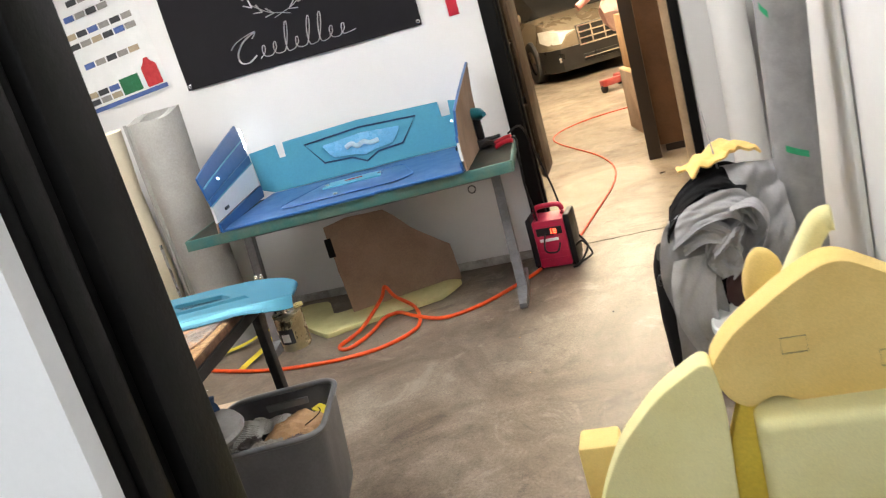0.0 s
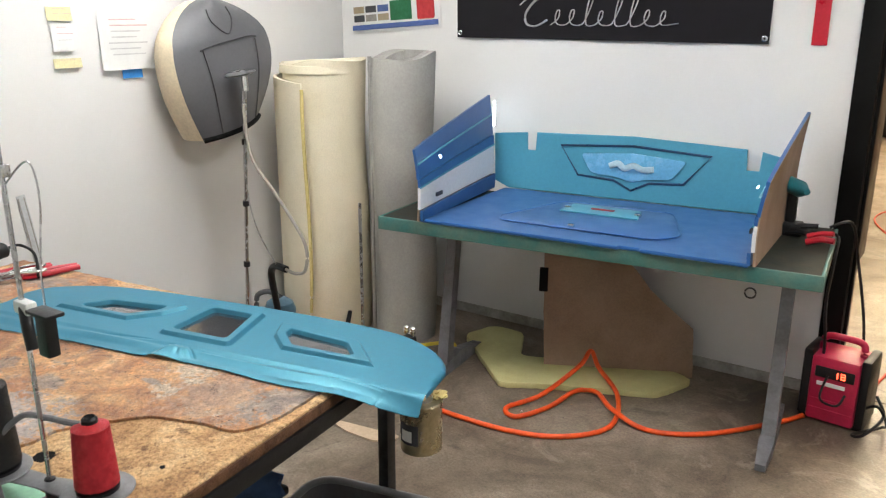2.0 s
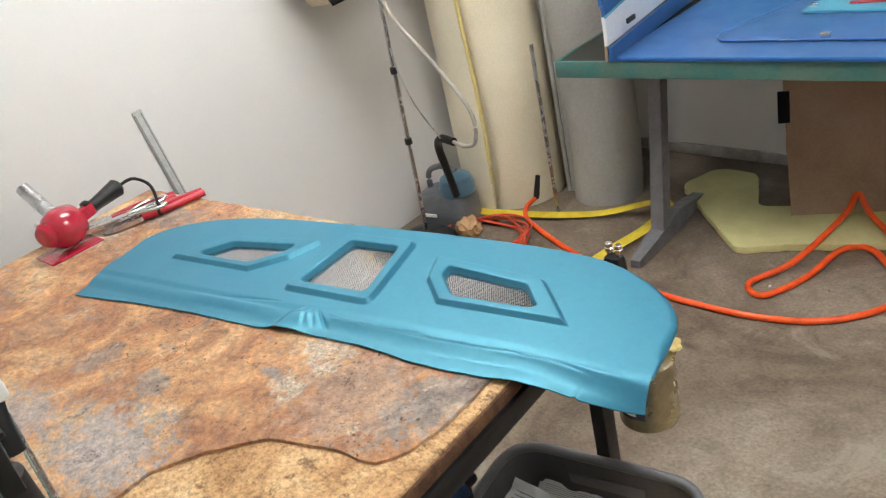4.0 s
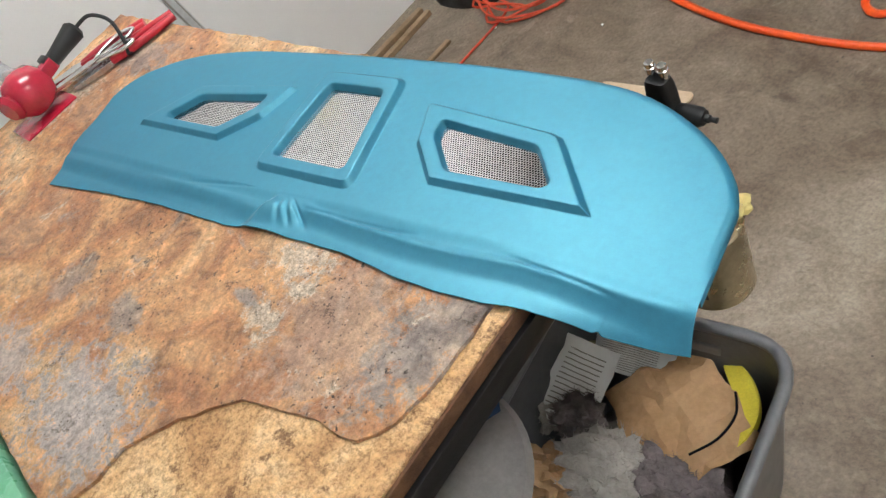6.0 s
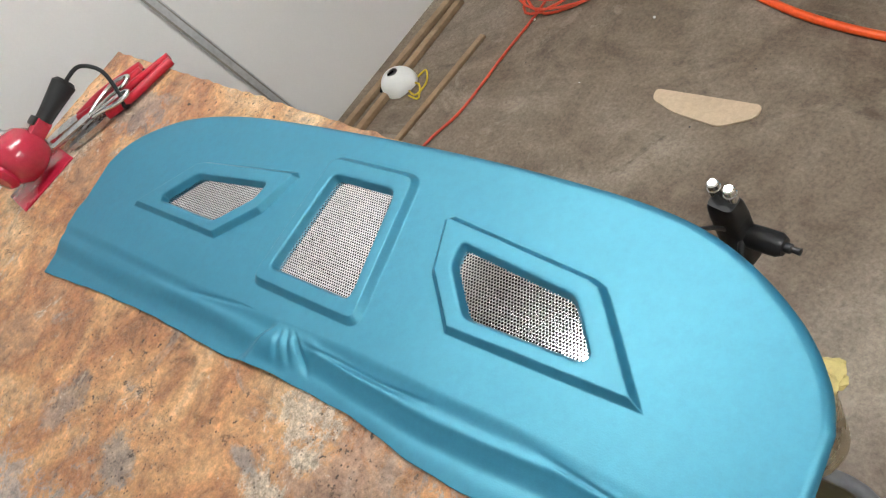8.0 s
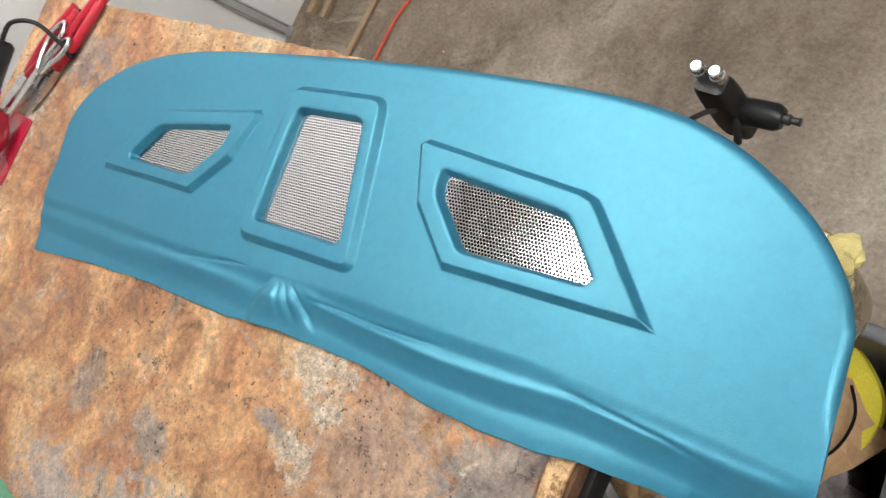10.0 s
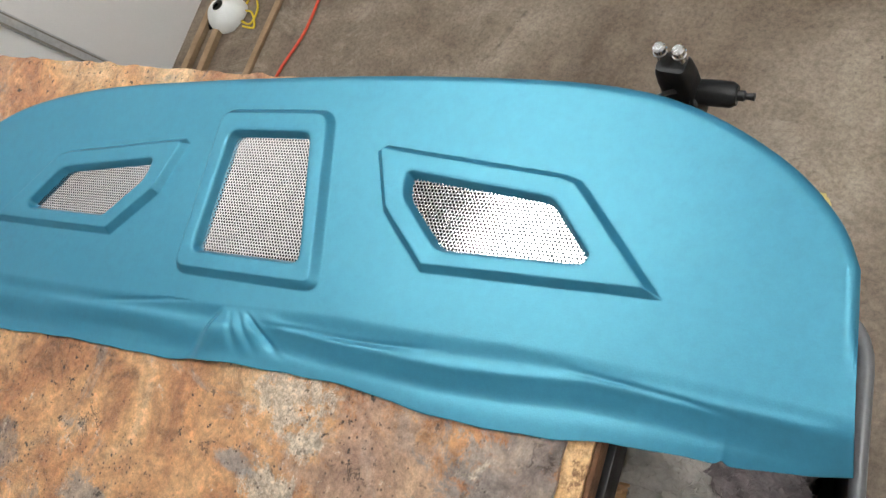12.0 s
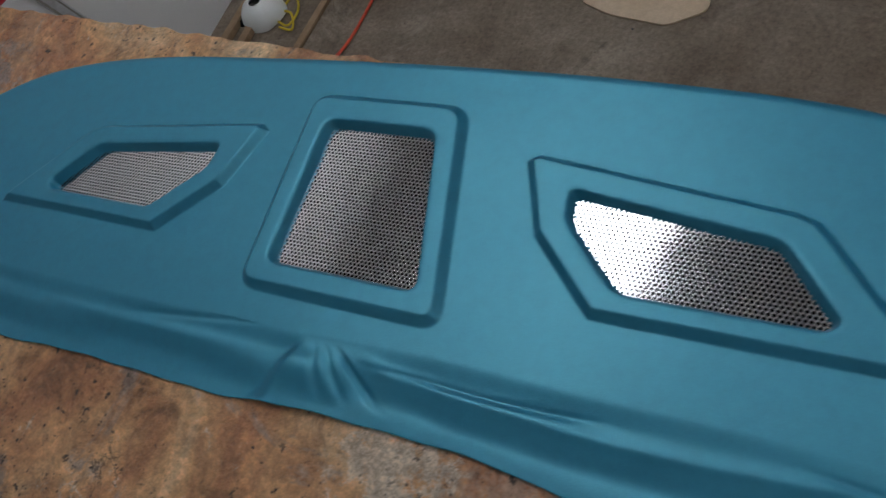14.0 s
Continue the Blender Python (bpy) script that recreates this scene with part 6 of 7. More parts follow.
part("foam", thick(sheet(12, 30, seat_side(0.004)), 0.012), MOULDED, seat, "cream moulded foam flank")
part("foam", thick(sheet(12, 30, seat_side(0.996)), 0.012), MOULDED, seat)
part("hem", tube([tuple(Vector(seat_front(k / 10, 0.0)) + Vector((0, -0.004, 0.0))) for k in range(11)], 0.011, 8, 3), BLACK_CLOTH, seat, "black fabric hem")
for pts in ([(0.30, 0.93), (0.36, 0.84), (0.5, 0.74), (0.62, 0.84), (0.68, 0.93)], [(0.20, 0.66), (0.3, 0.68), (0.5, 0.69), (0.7, 0.69), (0.80, 0.67)], [(0.22, 0.66), (0.25, 0.4), (0.22, 0.02)], [(0.78, 0.66), (0.76, 0.4), (0.80, 0.02)]):
    part("seam", tube([tuple(Vector(seat_front(u, v)) + Vector((0, -0.0055, 0))) for u, v in pts], 0.0030, 6, 6), SEAM, seat, "dark sewn seam")
part("cord", tube([(0.0, -0.08, 0.54), (-0.005, -0.01, 0.64), (0.0, 0.0, 0.72)], 0.002, 6), BLACK_PLASTIC, seat)

# ---- papers on the side wall ----
PW = pose(-2.472, 3.1, 0, 0, 0, 94.6)


FAINT = mat("faint_pencil", (0.52, 0.51, 0.52), (0.58, 0.57, 0.58), 30, 0.8)
FAINT_RED = mat("faint_red_pen", (0.62, 0.42, 0.42), (0.66, 0.48, 0.48), 30, 0.8)


def wall_paper(name, x, z, w, h, material, label, category="paper", curl=0.012, lines=0):
    p = thing(name, PW @ pose(x, -0.004, z), label, category)
    part("sheet", thick(sheet(8, 8, lambda u, v: ((u - 0.5) * w, -curl * (1 - v) ** 2, (v - 0.5) * h)), 0.0008), material, p)
    rnd = random.Random(int(x * 100) + 50)
    for k in range(lines):
        zz = h * (0.36 - 0.7 * k / max(1, lines))
        ww = w * rnd.uniform(0.3, 0.75)
        x0 = -w * 0.38 + rnd.uniform(0, w * 0.1)
        part("writing", box(x0, -curl - 0.0026, zz, x0 + ww, -curl - 0.0020, zz + h * 0.022), FAINT_RED if k < 2 else FAINT, p, "faint line of writing" if k == 0 else "", False)
    return p


wall_paper("note_paper", 0.155, 1.46, 0.27, 0.225, PAPER, "white sheet with handwritten lines pinned to the wall", lines=7)
wall_paper("blue_tape_strip", 0.165, 1.335, 0.10, 0.045, BLUE_TAPE, "strip of blue masking tape on the wall", "tape", 0.002)
wall_paper("sticky_note", -0.145, 1.565, 0.105, 0.05, NOTE, "yellow sticky note on the wall", "note", 0.006, 2)
wall_paper("sticky_note", -0.14, 1.48, 0.09, 0.10, PAPER, "small white note on the wall", "note", 0.006, 3)
wall_paper("sticky_note", -0.13, 1.385, 0.12, 0.035, NOTE, "yellow sticky note on the wall", "note", 0.006, 1)

# ---- banner and chart on the far wall ----
ban = thing("banner", pose(-1.082, WALL_Y - 0.006, 1.455), "black cloth banner with a white wreath and script, hung by eyelets", "banner")


def banner_at(u, v, off=0.0):
    x, z = (u - 0.5) * 1.505, 0.88 * v
    y = -0.006 - 0.004 * math.sin(7 * x + 3 * z) * math.sin(5 * z + 1) - 0.003 * math.sin(19 * x - 8 * z) - off
    return (x, y, z)


part("cloth", thick(sheet(60, 36, banner_at), 0.0015), BANNER, ban)
for u, v in ((0.012, 0.025), (0.988, 0.025), (0.012, 0.975), (0.988, 0.975)):
    part("eyelet", move(lathe([(0.005, 0), (0.011, 0.0), (0.012, 0.003), (0.008, 0.005), (0.005, 0.003)], 18), Matrix.Translation(banner_at(u, v, 0.002)) @ pose(0, 0, 0, 90)), STEEL, ban, "brass eyelet")


def stroke(pts, r, label=""):
    """A flat painted stroke on the cloth; x and z in metres from the lower middle."""
    return part("mark", tube([banner_at(x / 1.505 + 0.5, z / 0.88, 0.003) for x, z in pts], r, 6, 6, flat=0.35), BANNER_WHITE, ban, label)


def lean(x, z):
    return (x + 0.32 * z, z + 0.06)


def ribbon(points, r, label=""):
    stroke([lean(x, z) for x, z in points], r, label)


# a sweeping opening curl, then tight up-and-down turns of uneven height
ribbon([(-0.43, 0.095), (-0.40, 0.125), (-0.33, 0.150), (-0.27, 0.158), (-0.29, 0.125)], 0.008, "plain white sweeping curl")
ribbon([(-0.27, 0.158), (-0.35, 0.120), (-0.385, 0.060), (-0.365, 0.010), (-0.31, 0.000), (-0.26, 0.028)], 0.013)
turns = []
for k, h in enumerate((0.070, 0.072, 0.160, 0.066, 0.155, 0.158, 0.070, 0.066)):
    x = -0.235 + 0.072 * k
    turns += [(x, 0.006), (x + 0.020, 0.022), (x + 0.030, h * 0.6), (x + 0.024, h), (x + 0.012, h * 0.96), (x + 0.014, h * 0.5), (x + 0.034, 0.010)]
ribbon(turns + [(0.37, 0.018)], 0.0075)
for k in range(9):
    for sgn in (-1, 1):
        a = math.radians(-78 + 17 * k)
        cx, cz = sgn * 0.23 * math.cos(a) * 1.02 - 0.02, 0.50 + 0.22 * math.sin(a)
        d = a + math.radians(95 if sgn > 0 else 95)
        for off in (0.45, -0.45):
            dx, dz = sgn * math.cos(d + off), math.sin(d + off)
            part("leaf", tube([banner_at((cx + dx * s) / 1.505 + 0.5, (cz + dz * s) / 0.88, 0.003) for s in (0, 0.028, 0.055)], 0.011, 6, 2, flat=0.3), BANNER_WHITE, ban)
stroke([(-0.19 * 1.0, 0.36), (-0.10, 0.30), (-0.02, 0.275), (0.03, 0.26)], 0.006)
stroke([(0.15, 0.36), (0.06, 0.30), (-0.02, 0.275), (-0.07, 0.26)], 0.006)

single("red_ribbon", thick(sheet(3, 14, lambda u, v: ((u - 0.5) * 0.058, -0.004 - 0.003 * math.sin(v * 6), v * 0.62)), 0.001), RED_PLASTIC, "red vinyl strip pinned to the wall", "ribbon", m=pose(-0.142, WALL_Y - 0.004, 1.455))

chart = thing("colour_chart", pose(-2.235, WALL_Y - 0.005, 1.485, 0, -4.2, 0), "printed colour chart with swatch rows on the wall", "poster")
part("sheet", thick(sheet(8, 10, lambda u, v: ((u - 0.5) * 0.60, -0.002 - 0.004 * math.sin(v * 5), v * 0.86)), 0.001), PAPER, chart)


def swatch(x, z, w, h, material, label=""):
    part("swatch", box(x, -0.0085, z, x + w, -0.0068, z + h), material, chart, label, False)


swatch(-0.285, 0.012, 0.57, 0.026, INK_BLUE, "blue footer bar")
swatch(-0.02, 0.05, 0.14, 0.10, INK_GREEN, "green swatch")
part("canister", move(prism(rounded([(0.155, 0.045), (0.265, 0.045), (0.265, 0.165), (0.235, 0.19), (0.225, 0.215), (0.195, 0.215), (0.185, 0.19), (0.155, 0.165)], 0.012), 0.0068, 0.0086), pose(0, 0, 0, 90)), INK_RED, chart, "red canister picture", False)
tones = [INK, INK_GREY, INK_TAN, INK, INK_BLUE, INK_GREY]
for row, (z, n, x0) in enumerate(((0.055, 3, -0.27), (0.10, 3, -0.27), (0.27, 5, -0.20), (0.40, 6, -0.24), (0.46, 6, -0.24), (0.56, 4, -0.20), (0.64, 5, -0.14), (0.72, 4, -0.2))):
    for k in range(n):
        if row == 6 and k > 1:
            continue
        swatch(x0 + k * 0.083, z, 0.072, 0.034, tones[(row * 2 + k) % 6])
swatch(0.09, 0.60, 0.17, 0.13, INK, "large black swatch")

# ---- along the right side ----
felt = thing("felt_roll", pose(1.175, 3.02, 0, 2.0, 2.0, 0), "tall grey felt roll with green tape leaning by the wall", "roll")
part("roll", lathe([(0, 0), (0.070, 0), (0.074, 0.02), (0.073, 0.7), (0.076, 1.3), (0.074, 2.1), (0.03, 2.105), (0.03, 2.0), (0, 2.0)], 36), GREY_FELT, felt)
for z, a, w in ((0.775, -2.1, 0.9), (1.235, -2.6, 0.4), (1.62, -2.2, 0.5)):
    part("tape", sheet(8, 1, lambda u, v: (0.0775 * math.cos(a + u * w), 0.0775 * math.sin(a + u * w), z + 0.022 * v - 0.03 * u)), GREEN_TAPE, felt, "strip of green tape")
part("tag", sheet(4, 2, lambda u, v: (0.079 * math.cos(-1.9 + u * 0.6), 0.079 * math.sin(-1.9 + u * 0.6), 1.40 + 0.07 * v)), PAPER, felt, "small white tag")
wr = thing("paper_roll", pose(1.215, 4.50, 0), "white paper roll on a cardboard core standing by the door", "roll")
part("roll", lathe([(0, 0), (0.084, 0), (0.088, 0.02), (0.087, 1.20), (0.080, 1.225), (0.022, 1.225), (0, 1.21)], 36), WHITE_ROLL, wr)
part("core", lathe([(0, 1.2), (0.022, 1.2), (0.022, 1.27), (0.016, 1.27), (0.016, 1.22), (0, 1.22)], 20), CARDBOARD, wr, "cardboard core")
# plain black cylinders that draw two dark upright stripes
single("black_upright", lathe([(0, 0), (0.035, 0), (0.035, 2.2), (0, 2.2)], 24), BLACK_CLOTH, "tall black upright cylinder by the door", "roll", m=pose(1.325, 4.10, 0, 0, 0, 0))
single("black_upright", lathe([(0, 0), (0.05, 0), (0.05, 2.3), (0, 2.3)], 24), BLACK_CLOTH, "tall black upright cylinder behind the paper roll", "roll", m=pose(1.20, 4.655, 0))
single("white_board", box(1.352, 2.9, 0, 1.374, 3.9, 2.2, 0.004), WHITE_ROLL, "white board sheet leaning along the wall", "board")

HX, HY = 0.86, 3.08
heap = thing("fabric_bag", pose(HX, HY, 0), "black bag overflowing with grey vinyl remnants", "fabric bag")
part("bag", loft([[(x * k - 0.02 * z, y * k, z) for x, y in rounded(rect(0.38, 0.30), 0.09, 6)] for z, k in ((0.0, 0.90), (0.04, 0.98), (0.22, 1.0), (0.40, 0.95), (0.46, 0.84))]), BLACK_CLOTH, heap, "black fabric bag")


def remnant(path, side, seed, ripple=0.012, taper=1.0, t=0.003, n=22):
    """Cloth that follows a path, as wide as the vector side, with soft folds."""
    line = smooth_path([Vector(q) - Vector((HX, HY, 0)) for q in path], 10)
    s = Vector(side)
    def f(u, v):
        k = u * (len(line) - 1)
        i = min(int(k), len(line) - 2)
        p = line[i].lerp(line[i + 1], k - i)
        w = 1 + (taper - 1) * u
        fold = ripple * (0.5 * math.sin(v * 7 + seed + 4.2 * u) + 1.5 * noise.noise(Vector((u * 3, v * 3.2, seed))) + 1.4 * abs(noise.noise(Vector((u * 6 + v * 2, v * 4 + u * 3, seed + 4)))))
        fray = 0.02 * noise.noise(Vector((u * 5, seed, 0)))
        return p + s * ((v - 0.5) * w + fray) + Vector((0.3 * fold, -fold, 0.5 * fold))
    return thick(sheet(len(line), n, f), t)


part("remnant", remnant([(0.90, 3.08, 0.62), (0.83, 2.93, 0.60), (0.79, 2.875, 0.46), (0.81, 2.86, 0.30), (0.80, 2.865, 0.12), (0.82, 2.87, 0.05)], (0.20, 0.03, 0.02), 1.2, 0.015, 0.8), GREY_CLOTH, heap, "grey vinyl remnant hanging over the edge")
part("remnant", remnant([(0.98, 3.12, 0.70), (1.05, 3.0, 0.74), (1.06, 2.93, 0.66), (1.055, 2.90, 0.52), (1.05, 2.89, 0.38)], (0.17, 0.02, -0.02), 4.6, 0.020), GREY_CLOTH, heap)
part("remnant", remnant([(0.76, 2.95, 0.56), (0.80, 2.90, 0.60), (0.88, 2.87, 0.655), (0.97, 2.88, 0.66), (0.985, 2.90, 0.60), (0.93, 2.88, 0.56), (0.88, 2.865, 0.53)], (0.02, 0.11, 0.08), 2.4, 0.020), GREY_CLOTH, heap)
part("remnant", remnant([(0.90, 2.94, 0.66), (0.93, 2.88, 0.58), (0.92, 2.85, 0.48), (0.95, 2.85, 0.42)], (0.16, 0.03, 0.03), 7.1, 0.026, 0.7), GREY_CLOTH, heap)
part("remnant", remnant([(1.03, 2.86, 0.56), (1.0, 2.86, 0.60), (0.97, 2.87, 0.57), (0.98, 2.87, 0.48), (0.99, 2.88, 0.40)], (0.03, 0.09, 0.0), 5.1, 0.008), GREY_CLOTH, heap)
part("remnant", remnant([(0.74, 2.96, 0.52), (0.755, 2.95, 0.60), (0.80, 2.96, 0.66), (0.88, 2.95, 0.72), (0.96, 2.96, 0.735), (1.03, 2.97, 0.70)], (0.02, 0.13, 0.05), 9.3, 0.014, 1.0, 0.012), BLACK_CLOTH, heap, "black cloth")
part("remnant", lump((0.17, 0.13, 0.16), 3.4, 0.25, 1.6, 4), BLACK_CLOTH, heap).location = (0.04, -0.02, 0.50)
part("remnant", lump((0.10, 0.07, 0.12), 5.5, 0.2, 1.6, 4), mat("dark_maroon_vinyl", (0.06, 0.02, 0.018), (0.045, 0.016, 0.015), 8, 0.5), heap, "dark maroon vinyl").location = (0.14, -0.14, 0.32)
LIGHT_CLOTH = mat("pale_grey_vinyl", (0.37, 0.36, 0.365), (0.30, 0.295, 0.30), 7, 0.7, bump=0.3, bscale=200)
part("remnant", remnant([(0.77, 2.90, 0.585), (0.83, 2.865, 0.635), (0.92, 2.85, 0.665), (1.00, 2.86, 0.66), (1.03, 2.87, 0.60)], (0.005, 0.03, 0.075), 3.3, 0.007), LIGHT_CLOTH, heap, "pale grey vinyl fold")
part("remnant", remnant([(0.96, 2.84, 0.655), (1.03, 2.825, 0.66), (1.065, 2.83, 0.59), (1.04, 2.84, 0.51), (0.985, 2.835, 0.475)], (0.02, 0.10, 0.0), 8.1, 0.006), LIGHT_CLOTH, heap)
part("remnant", remnant([(0.79, 2.865, 0.545), (0.86, 2.84, 0.585), (0.94, 2.835, 0.56), (0.965, 2.84, 0.49), (0.93, 2.845, 0.44)], (0.0, 0.035, 0.07), 6.2, 0.008), GREY_CLOTH, heap)
part("remnant", remnant([(0.83, 2.86, 0.50), (0.80, 2.84, 0.42), (0.79, 2.835, 0.28), (0.83, 2.845, 0.14), (0.86, 2.85, 0.03)], (0.16, 0.01, 0.01), 11.4, 0.010, 0.6), LIGHT_CLOTH, heap)
part("rolled_end", move(lathe([(0.034, 0.0), (0.034, 0.12), (0.022, 0.12), (0.020, 0.0), (0.034, 0.0)], 24), pose(0.135, -0.13, 0.425, 78, 0, 12)), GREY_CLOTH, heap, "end of a rolled remnant")
part("buckle", tube([(-0.14, -0.14, 0.42), (-0.165, -0.16, 0.43), (-0.175, -0.165, 0.405), (-0.15, -0.15, 0.39)], 0.006, 8), DARK_STEEL, heap)
def cloth_heap(u, v):
    x, y = (u - 0.5) * 0.25, (v - 0.5) * 0.18
    p = Vector((x * 11, y * 9, 3))
    z = 0.035 * noise.noise(p) + 0.028 * abs(noise.noise(p * 2.1 + Vector((1, 4, 0)))) - 1.6 * x * x - 2.2 * y * y
    return (x + 0.014 * noise.noise(p * 1.6 + Vector((0, 0, 7))), y + 0.012 * noise.noise(p * 1.6 + Vector((5, 0, 2))), z)


single("orange_cloth", thick(sheet(52, 40, cloth_heap), 0.008), ORANGE_CLOTH, "orange-yellow cloth lying on the heap of remnants", "cloth", m=pose(0.955, 3.05, 0.800, -8, -6, 14))

bk = thing("bucket", pose(0.985, 2.79, 0), "white plastic bucket with a lid and wire handle", "bucket")
part("body", lathe([(0, 0), (0.125, 0), (0.13, 0.01), (0.145, 0.255), (0.15, 0.262), (0, 0.262)], 40), WHITE_PLASTIC, bk)
part("lid", lathe([(0.152, 0.25), (0.156, 0.255), (0.156, 0.278), (0.15, 0.284), (0.135, 0.278), (0.12, 0.274), (0, 0.274)], 40), WHITE_PLASTIC, bk, "white lid with a raised rim")
part("handle", tube([(-0.05, -0.06, 0.279), (0.0, -0.03, 0.285), (0.05, -0.02, 0.284), (0.09, -0.06, 0.281), (0.10, 0.0, 0.282), (0.0, 0.02, 0.286)], 0.004, 8), STEEL, bk)
part("label_patch", sheet(8, 2, lambda u, v: (0.142 * math.cos(-1.9 + u * 0.7), 0.142 * math.sin(-1.9 + u * 0.7), 0.12 + 0.04 * v)), RED_PLASTIC, bk, "red label")

# seat foams leaning together
fp = thing("seat_foam", pose(0.85, 2.05, 0), "stack of cut yellow seat foams leaning together", "seat foam")
def slab(poly, t, m, bev=0.018):
    return move(prism(rounded(poly, 0.05, 5), -t / 2, t / 2, bev, 3), m)

UP = pose(0, 0, 0, 90)
FX, FY = 0.85, 2.05


def panel(points, y, t, lean=0, bev=0.02):
    """An upright foam slab from its outline in x and z."""
    return slab([(x - FX, z) for x, z in points], t, pose(0, y - FY, 0, lean) @ UP, bev)


part("back_cushion", panel([(0.785, 0.525), (0.825, 0.440), (0.870, 0.412), (0.927, 0.445), (1.157, 0.33), (1.30, 0.30), (1.30, 0.63), (1.20, 0.70), (1.10, 0.762), (1.0, 0.715), (0.85, 0.61)], 2.035, 0.10, 0, 0.045), FOAM_DEEP, fp, "golden shaped back foam")
part("bolster", tube([(0.93 - FX, 0.12, 0.45), (0.98 - FX, 0.15, 0.54), (1.05 - FX, 0.19, 0.645), (1.095 - FX, 0.205, 0.715), (1.125 - FX, 0.205, 0.755), (1.15 - FX, 0.20, 0.76)], 0.033, 14, 8), FOAM, fp, "long pale foam bolster")
part("lobe", lump((0.055, 0.03, 0.10), 2.2, 0.06, 1.2, 4), FOAM_DEEP, fp).location = (0.972 - FX, 0.24, 0.60)
part("base_cushion", panel([(0.40, 0.0), (0.425, 0.10), (0.478, 0.245), (0.545, 0.370), (0.655, 0.485), (0.795, 0.570), (0.812, 0.45), (0.80, 0.20), (0.795, 0.0)], 1.96, 0.10, -6, 0.012), FOAM, fp, "pale yellow seat foam with a curved edge")
part("front_block", move(box(0.87 - FX, -0.10, 0.0, 1.34 - FX, 0.06, 0.42, 0.03, 3), pose(0, -0.05, 0)), FOAM, fp, "pale yellow foam block")
part("block_crease", rod((0.885 - FX, -0.152, 0.20), (1.33 - FX, -0.152, 0.12), 0.003), INK_TAN, fp, "creased seam line")
part("stub", box(0.405 - FX, 0.09, 0, 0.52 - FX, 0.20, 0.265, 0.012), FOAM_DEEP, fp)
part("liner", panel([(0.80, 0.0), (0.90, 0.0), (0.89, 0.42), (0.85, 0.44), (0.80, 0.30)], 2.02, 0.05, 0, 0.015), mat("bright_foam_core", (0.78, 0.6, 0.08), (0.7, 0.5, 0.07), 5, 0.95, bump=0.6), fp, "bright yellow inner foam")
part("support", box(0.90 - FX, 0.06, 0, 1.30 - FX, 0.22, 0.46, 0.03, 3), FOAM, fp)
for cx, cz in ((0.985, 0.565), (1.19, 0.50)):
    part("pen_mark", outline_bar([(cx - 0.028 - FX, -0.0665, cz - 0.02), (cx + 0.028 - FX, -0.0665, cz - 0.02), (cx + 0.028 - FX, -0.0665, cz + 0.02), (cx - 0.028 - FX, -0.0665, cz + 0.02)], 0.0012), INK, fp, "pen rectangle drawn on the foam")
single("blue_bag", lump((0.06, 0.10, 0.16), 6.6, 0.3, 2.0), BLUE_LITTLE, "blue plastic bag beside the wall", "plastic bag", m=pose(1.25, 2.46, 0.16))

# ---- garage contents ----
def wheel(parent, m):
    w = part("wheel", move(lathe([(0.19, -0.09), (0.27, -0.105), (0.32, -0.095), (0.335, -0.05), (0.335, 0.05), (0.32, 0.095), (0.27, 0.105), (0.19, 0.09)], 40), m @ pose(0, 0, 0, 90)), TYRE, parent, "black tyre")
    part("rim", move(lathe([(0.225, -0.10), (0.21, -0.09), (0.20, 0.05), (0.06, 0.055), (0.05, 0.03), (0, 0.03)], 40), m @ pose(0, 0, 0, 90)), GREY_STEEL, w, "grey alloy rim")
    for k in range(7):
        a = 2 * math.pi * k / 7
        part("spoke", move(tube([(0.05 * math.cos(a), 0.05 * math.sin(a), -0.075), (0.215 * math.cos(a), 0.215 * math.sin(a), -0.09)], 0.02, 6, 1), m @ pose(0, 0, 0, 90)), STEEL, w)
    return w


car = thing("car", pose(-0.06, 13.95, 0, 0, 0, -68), "dusty dark sedan with chrome grille parked in the garage", "car")


def car_section(x, w, z0, z1, tuck):
    return [(x, -w, z0 + 0.12), (x, -w * 1.0, z0 + (z1 - z0) * 0.55), (x, -w * tuck, z1 - 0.03), (x, -w * tuck * 0.8, z1), (x, w * tuck * 0.8, z1), (x, w * tuck, z1 - 0.03), (x, w * 1.0, z0 + (z1 - z0) * 0.55), (x, w, z0 + 0.12), (x, w * 0.9, z0), (x, -w * 0.9, z0)]


part("body", loft([car_section(*q) for q in ((-3.4, 0.80, 0.40, 0.95, 0.85), (-3.0, 0.90, 0.22, 1.02, 0.9), (-1.2, 0.92, 0.20, 1.0, 0.92), (0.1, 0.92, 0.22, 0.98, 0.92), (0.55, 0.90, 0.24, 0.90, 0.9), (0.85, 0.82, 0.26, 0.80, 0.86), (0.98, 0.70, 0.30, 0.70, 0.8))]), CAR_PAINT, car, "dusty brown-black body")
part("cabin", loft([[(x, -w, 0.98), (x, -w * 0.78, z), (x, w * 0.78, z), (x, w, 0.98)] for x, w, z in ((-2.7, 0.82, 1.0), (-2.0, 0.84, 1.40), (-1.2, 0.85, 1.44), (-0.7, 0.84, 1.32), (-0.05, 0.80, 1.0))]), GLASS_DARK, car, "dark window glass")
part("roof", loft([[(x, -w, z), (x, -w * 0.9, z + 0.035), (x, w * 0.9, z + 0.035), (x, w, z)] for x, w, z in ((-2.2, 0.60, 1.33), (-1.9, 0.66, 1.41), (-1.2, 0.67, 1.44), (-0.8, 0.64, 1.36))]), CAR_PAINT, car)
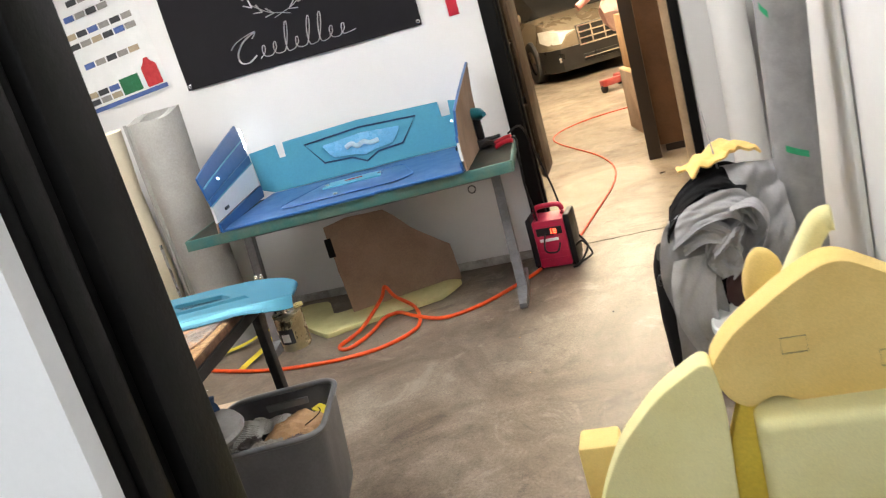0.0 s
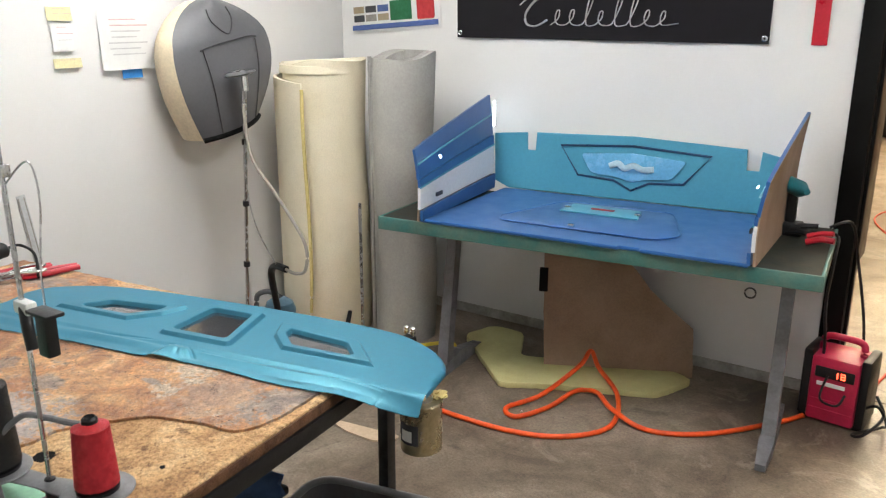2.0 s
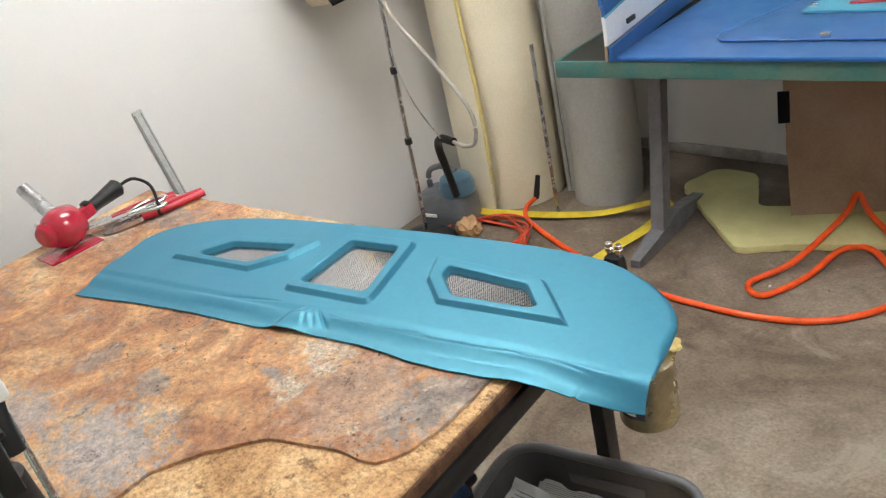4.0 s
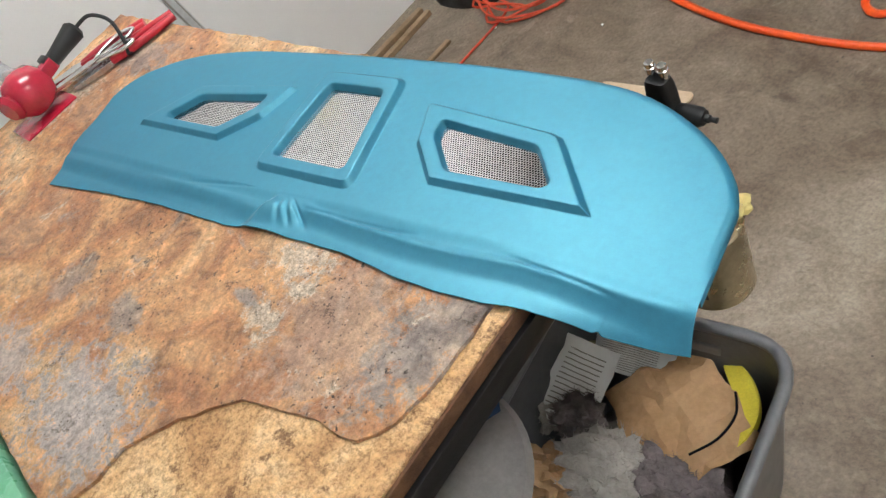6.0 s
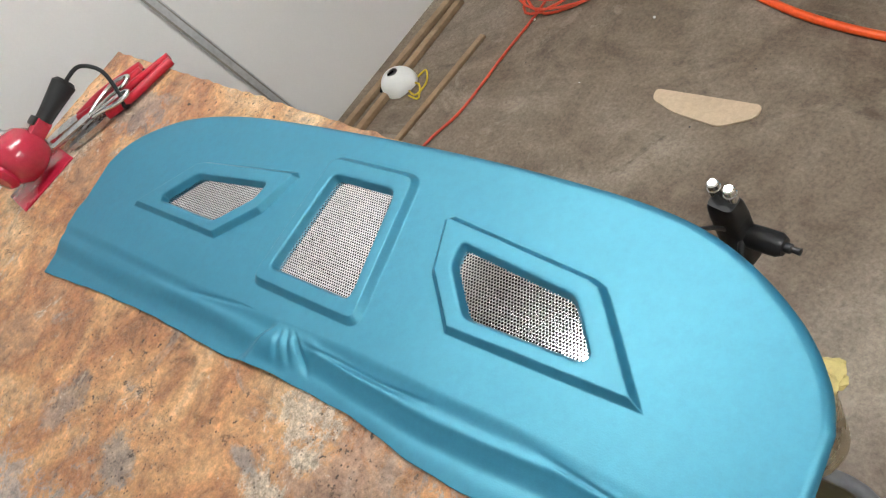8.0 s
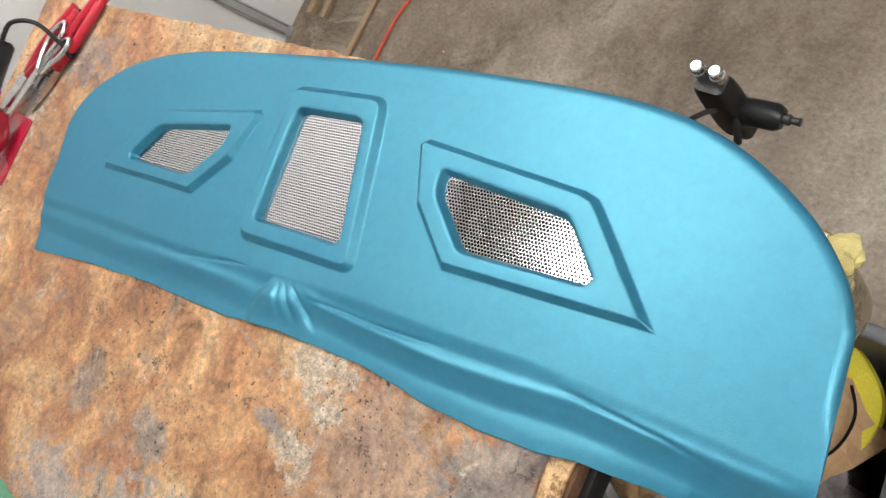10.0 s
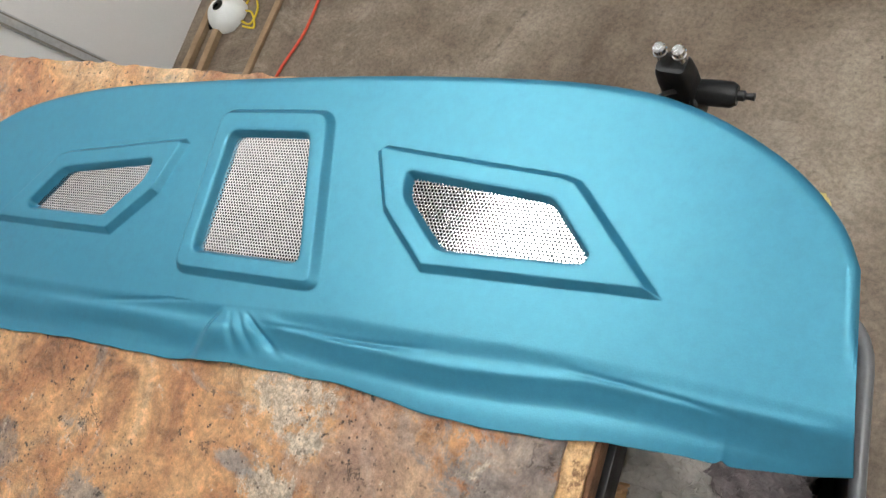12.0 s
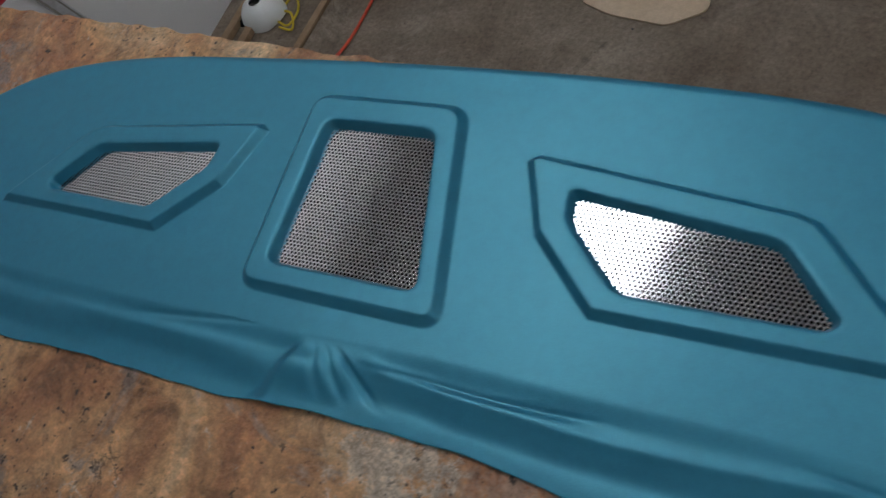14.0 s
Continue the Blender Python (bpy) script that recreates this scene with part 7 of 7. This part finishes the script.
part("bumper", loft([[(x, -w, 0.16), (x, -w, 0.50), (x, w, 0.50), (x, w, 0.16)] for x, w in ((0.5, 0.92), (0.86, 0.86), (1.0, 0.72), (1.03, 0.4))]), CAR_DARK, car, "black lower bumper")
grille = part("grille", box(0.93, -0.42, 0.46, 1.02, 0.42, 0.78, 0.02), CAR_DARK, car, "chrome egg-crate grille")
for k in range(4):
    part("bar", box(1.0, -0.42, 0.47 + 0.092 * k, 1.04, 0.42, 0.495 + 0.092 * k, 0.004), CHROME, grille)
for k in range(5):
    part("bar", box(1.0, -0.42 + 0.2035 * k, 0.47, 1.035, -0.394 + 0.2035 * k, 0.77, 0.004), CHROME, grille)
low = part("lower_grille", box(0.96, -0.4, 0.24, 1.045, 0.4, 0.34, 0.01), CAR_DARK, car)
part("bar", box(1.0, -0.4, 0.28, 1.06, 0.4, 0.295, 0.003), CHROME, low)
for sgn in (-1, 1):
    part("headlight", loft([[(x, sgn * y0, z0), (x, sgn * y1, z0 + 0.02), (x, sgn * y1, z1), (x, sgn * y0, z1 - 0.02)] for x, y0, y1, z0, z1 in ((0.60, 0.78, 0.90, 0.62, 0.80), (0.80, 0.55, 0.84, 0.56, 0.80), (0.96, 0.42, 0.70, 0.55, 0.74))]), LENS, car, "clear headlight")
    part("fog_lamp", box(0.93, sgn * 0.56, 0.30, 0.985, sgn * 0.76, 0.37, 0.01), CHROME, car, "chrome-framed fog lamp")
    wheel(car, pose(0.12, sgn * 0.86, 0.335, 0, 0, 0 if sgn < 0 else 180))
    wheel(car, pose(-2.65, sgn * 0.86, 0.335, 0, 0, 0 if sgn < 0 else 180))
    part("mirror", box(-0.35, sgn * 0.88, 0.98, -0.18, sgn * 1.06, 1.12, 0.03), CAR_PAINT, car)

jack = thing("engine_crane", pose(0.62, 10.9, 0, 0, 0, 30), "dusty red engine crane on small castors", "engine crane")
part("base_beam", join(box(-0.45, -0.05, 0.08, 0.5, 0.05, 0.16, 0.01), box(-0.06, -0.4, 0.08, 0.06, 0.4, 0.15, 0.01)), RED_METAL, jack)
part("mast", tube([(0.25, 0, 0.12), (0.22, 0, 1.55)], 0.05, 8, 1), RED_METAL, jack)
part("boom", tube([(0.3, 0, 1.5), (-0.55, 0, 1.10)], 0.045, 8, 1), mat("pink_worn_paint", (0.5, 0.26, 0.22), (0.42, 0.16, 0.14), 6, 0.45), jack, "worn pinkish boom")
part("ram", tube([(0.22, 0, 0.6), (-0.2, 0, 1.2)], 0.03, 8, 1), STEEL, jack)
part("shroud", lump((0.24, 0.2, 0.26), 9.1, 0.3, 2.0), mat("pale_pink_sheet", (0.6, 0.4, 0.34), (0.5, 0.3, 0.26), 5, 0.6), jack, "pale pink wrapped load").location = (0.0, 0.0, 0.95)
for wx, wy in ((-0.42, 0.0), (0.46, 0.0), (0.0, 0.37), (0.0, -0.37)):
    part("castor", move(lathe([(0, -0.02), (0.05, -0.02), (0.055, 0), (0.05, 0.02), (0, 0.02)], 20), pose(wx, wy, 0.055, 90, 0, 30)), TYRE, jack)

cab = thing("cabinet", pose(0.98, 7.15, 0), "tall brown wooden cabinet in the garage", "cabinet")
part("body", box(-0.20, -0.45, 0.06, 0.45, 0.6, 2.3, 0.01), WOOD, cab)
part("door", box(-0.212, -0.44, 0.08, -0.202, 0.07, 2.28, 0.004), DARK_WOOD, cab, "dark brown door")
part("door", box(-0.212, 0.08, 0.08, -0.202, 0.59, 2.28, 0.004), DARK_WOOD, cab)
part("plinth", box(-0.16, -0.43, 0, 0.42, 0.58, 0.06, 0.004), DARK_WOOD, cab)
part("post", box(-0.30, -0.62, 0.0, -0.20, -0.52, 2.35, 0.006), DARK_WOOD, cab, "dark upright post")
pack = thing("cardboard_box", pose(0.80, 7.9, 0, 0, 0, 12), "stack of brown cardboard boxes in the garage", "cardboard box")
part("body", box(-0.2, -0.22, 0, 0.3, 0.25, 0.55, 0.006), CARDBOARD, pack)
part("flap", move(box(0, -0.22, 0, 0.2, 0.25, 0.006, 0.002), pose(-0.2, 0, 0.553, 0, -14, 0)), KRAFT, pack)
part("upper_box", box(-0.16, -0.2, 0.57, 0.3, 0.22, 1.05, 0.006), KRAFT, pack)
shelfd = thing("shelf_unit", pose(-0.46, 7.0, 0), "dark brown shelf unit beside the doorway", "shelf unit")
part("side", box(0.29, -0.24, 0, 0.32, 0.24, 2.3, 0.004), DARK_WOOD, shelfd)
part("side", box(-0.32, -0.24, 0, -0.29, 0.24, 2.3, 0.004), DARK_WOOD, shelfd)
for z in (0.1, 0.6, 1.1, 1.6, 2.1):
    part("shelf", box(-0.29, -0.24, z, 0.29, 0.24, z + 0.025, 0.003), DARK_WOOD, shelfd)
part("back", box(-0.29, 0.22, 0.1, 0.29, 0.235, 2.3, 0.002), DARK_WOOD, shelfd)
single("chip", box(-0.02, -0.015, 0, 0.02, 0.015, 0.008, 0.002), STEEL, "small bright metal scrap on the garage floor", "scrap", m=pose(0.757, 6.05, 0, 0, 0, 30))
rnd = random.Random(11)
for k in range(26):
    px, py = rnd.uniform(-2.3, 0.7), rnd.uniform(2.9, 4.6)
    s = rnd.uniform(0.002, 0.006)
    single("debris", lump((s, s * 0.8, s * 0.5), k * 1.0, 0.4, 2.0, 1), (PAPER, INK, KRAFT)[k % 3], "tiny scrap lying on the concrete floor", "scrap", group="floor scraps", m=pose(px, py, s * 0.4, 0, 0, rnd.uniform(0, 180)))


# old saw joint of the floor at the doorway
def joint_line(x0, y0, x1, y1, w, seed):
    def f(u, v):
        x, y = x0 + (x1 - x0) * u, y0 + (y1 - y0) * u
        k = w * (0.6 + 0.8 * abs(noise.noise(Vector((u * 14, seed, 0)))))
        return (x, y + 0.012 * noise.noise(Vector((u * 9, seed, 3))) + (v - 0.5) * k, 0.0012 + 0.0008 * math.sin(math.pi * v))
    return sheet(60, 2, f)


single("floor_joint", thick(joint_line(0.11, 4.77, 0.90, 4.81, 0.016, 3.0), 0.001), mat("joint_dirt", (0.05, 0.038, 0.028), (0.08, 0.06, 0.045), 30, 0.9), "dark dirt-filled crack in the concrete floor", "floor crack", False, kind="structure")
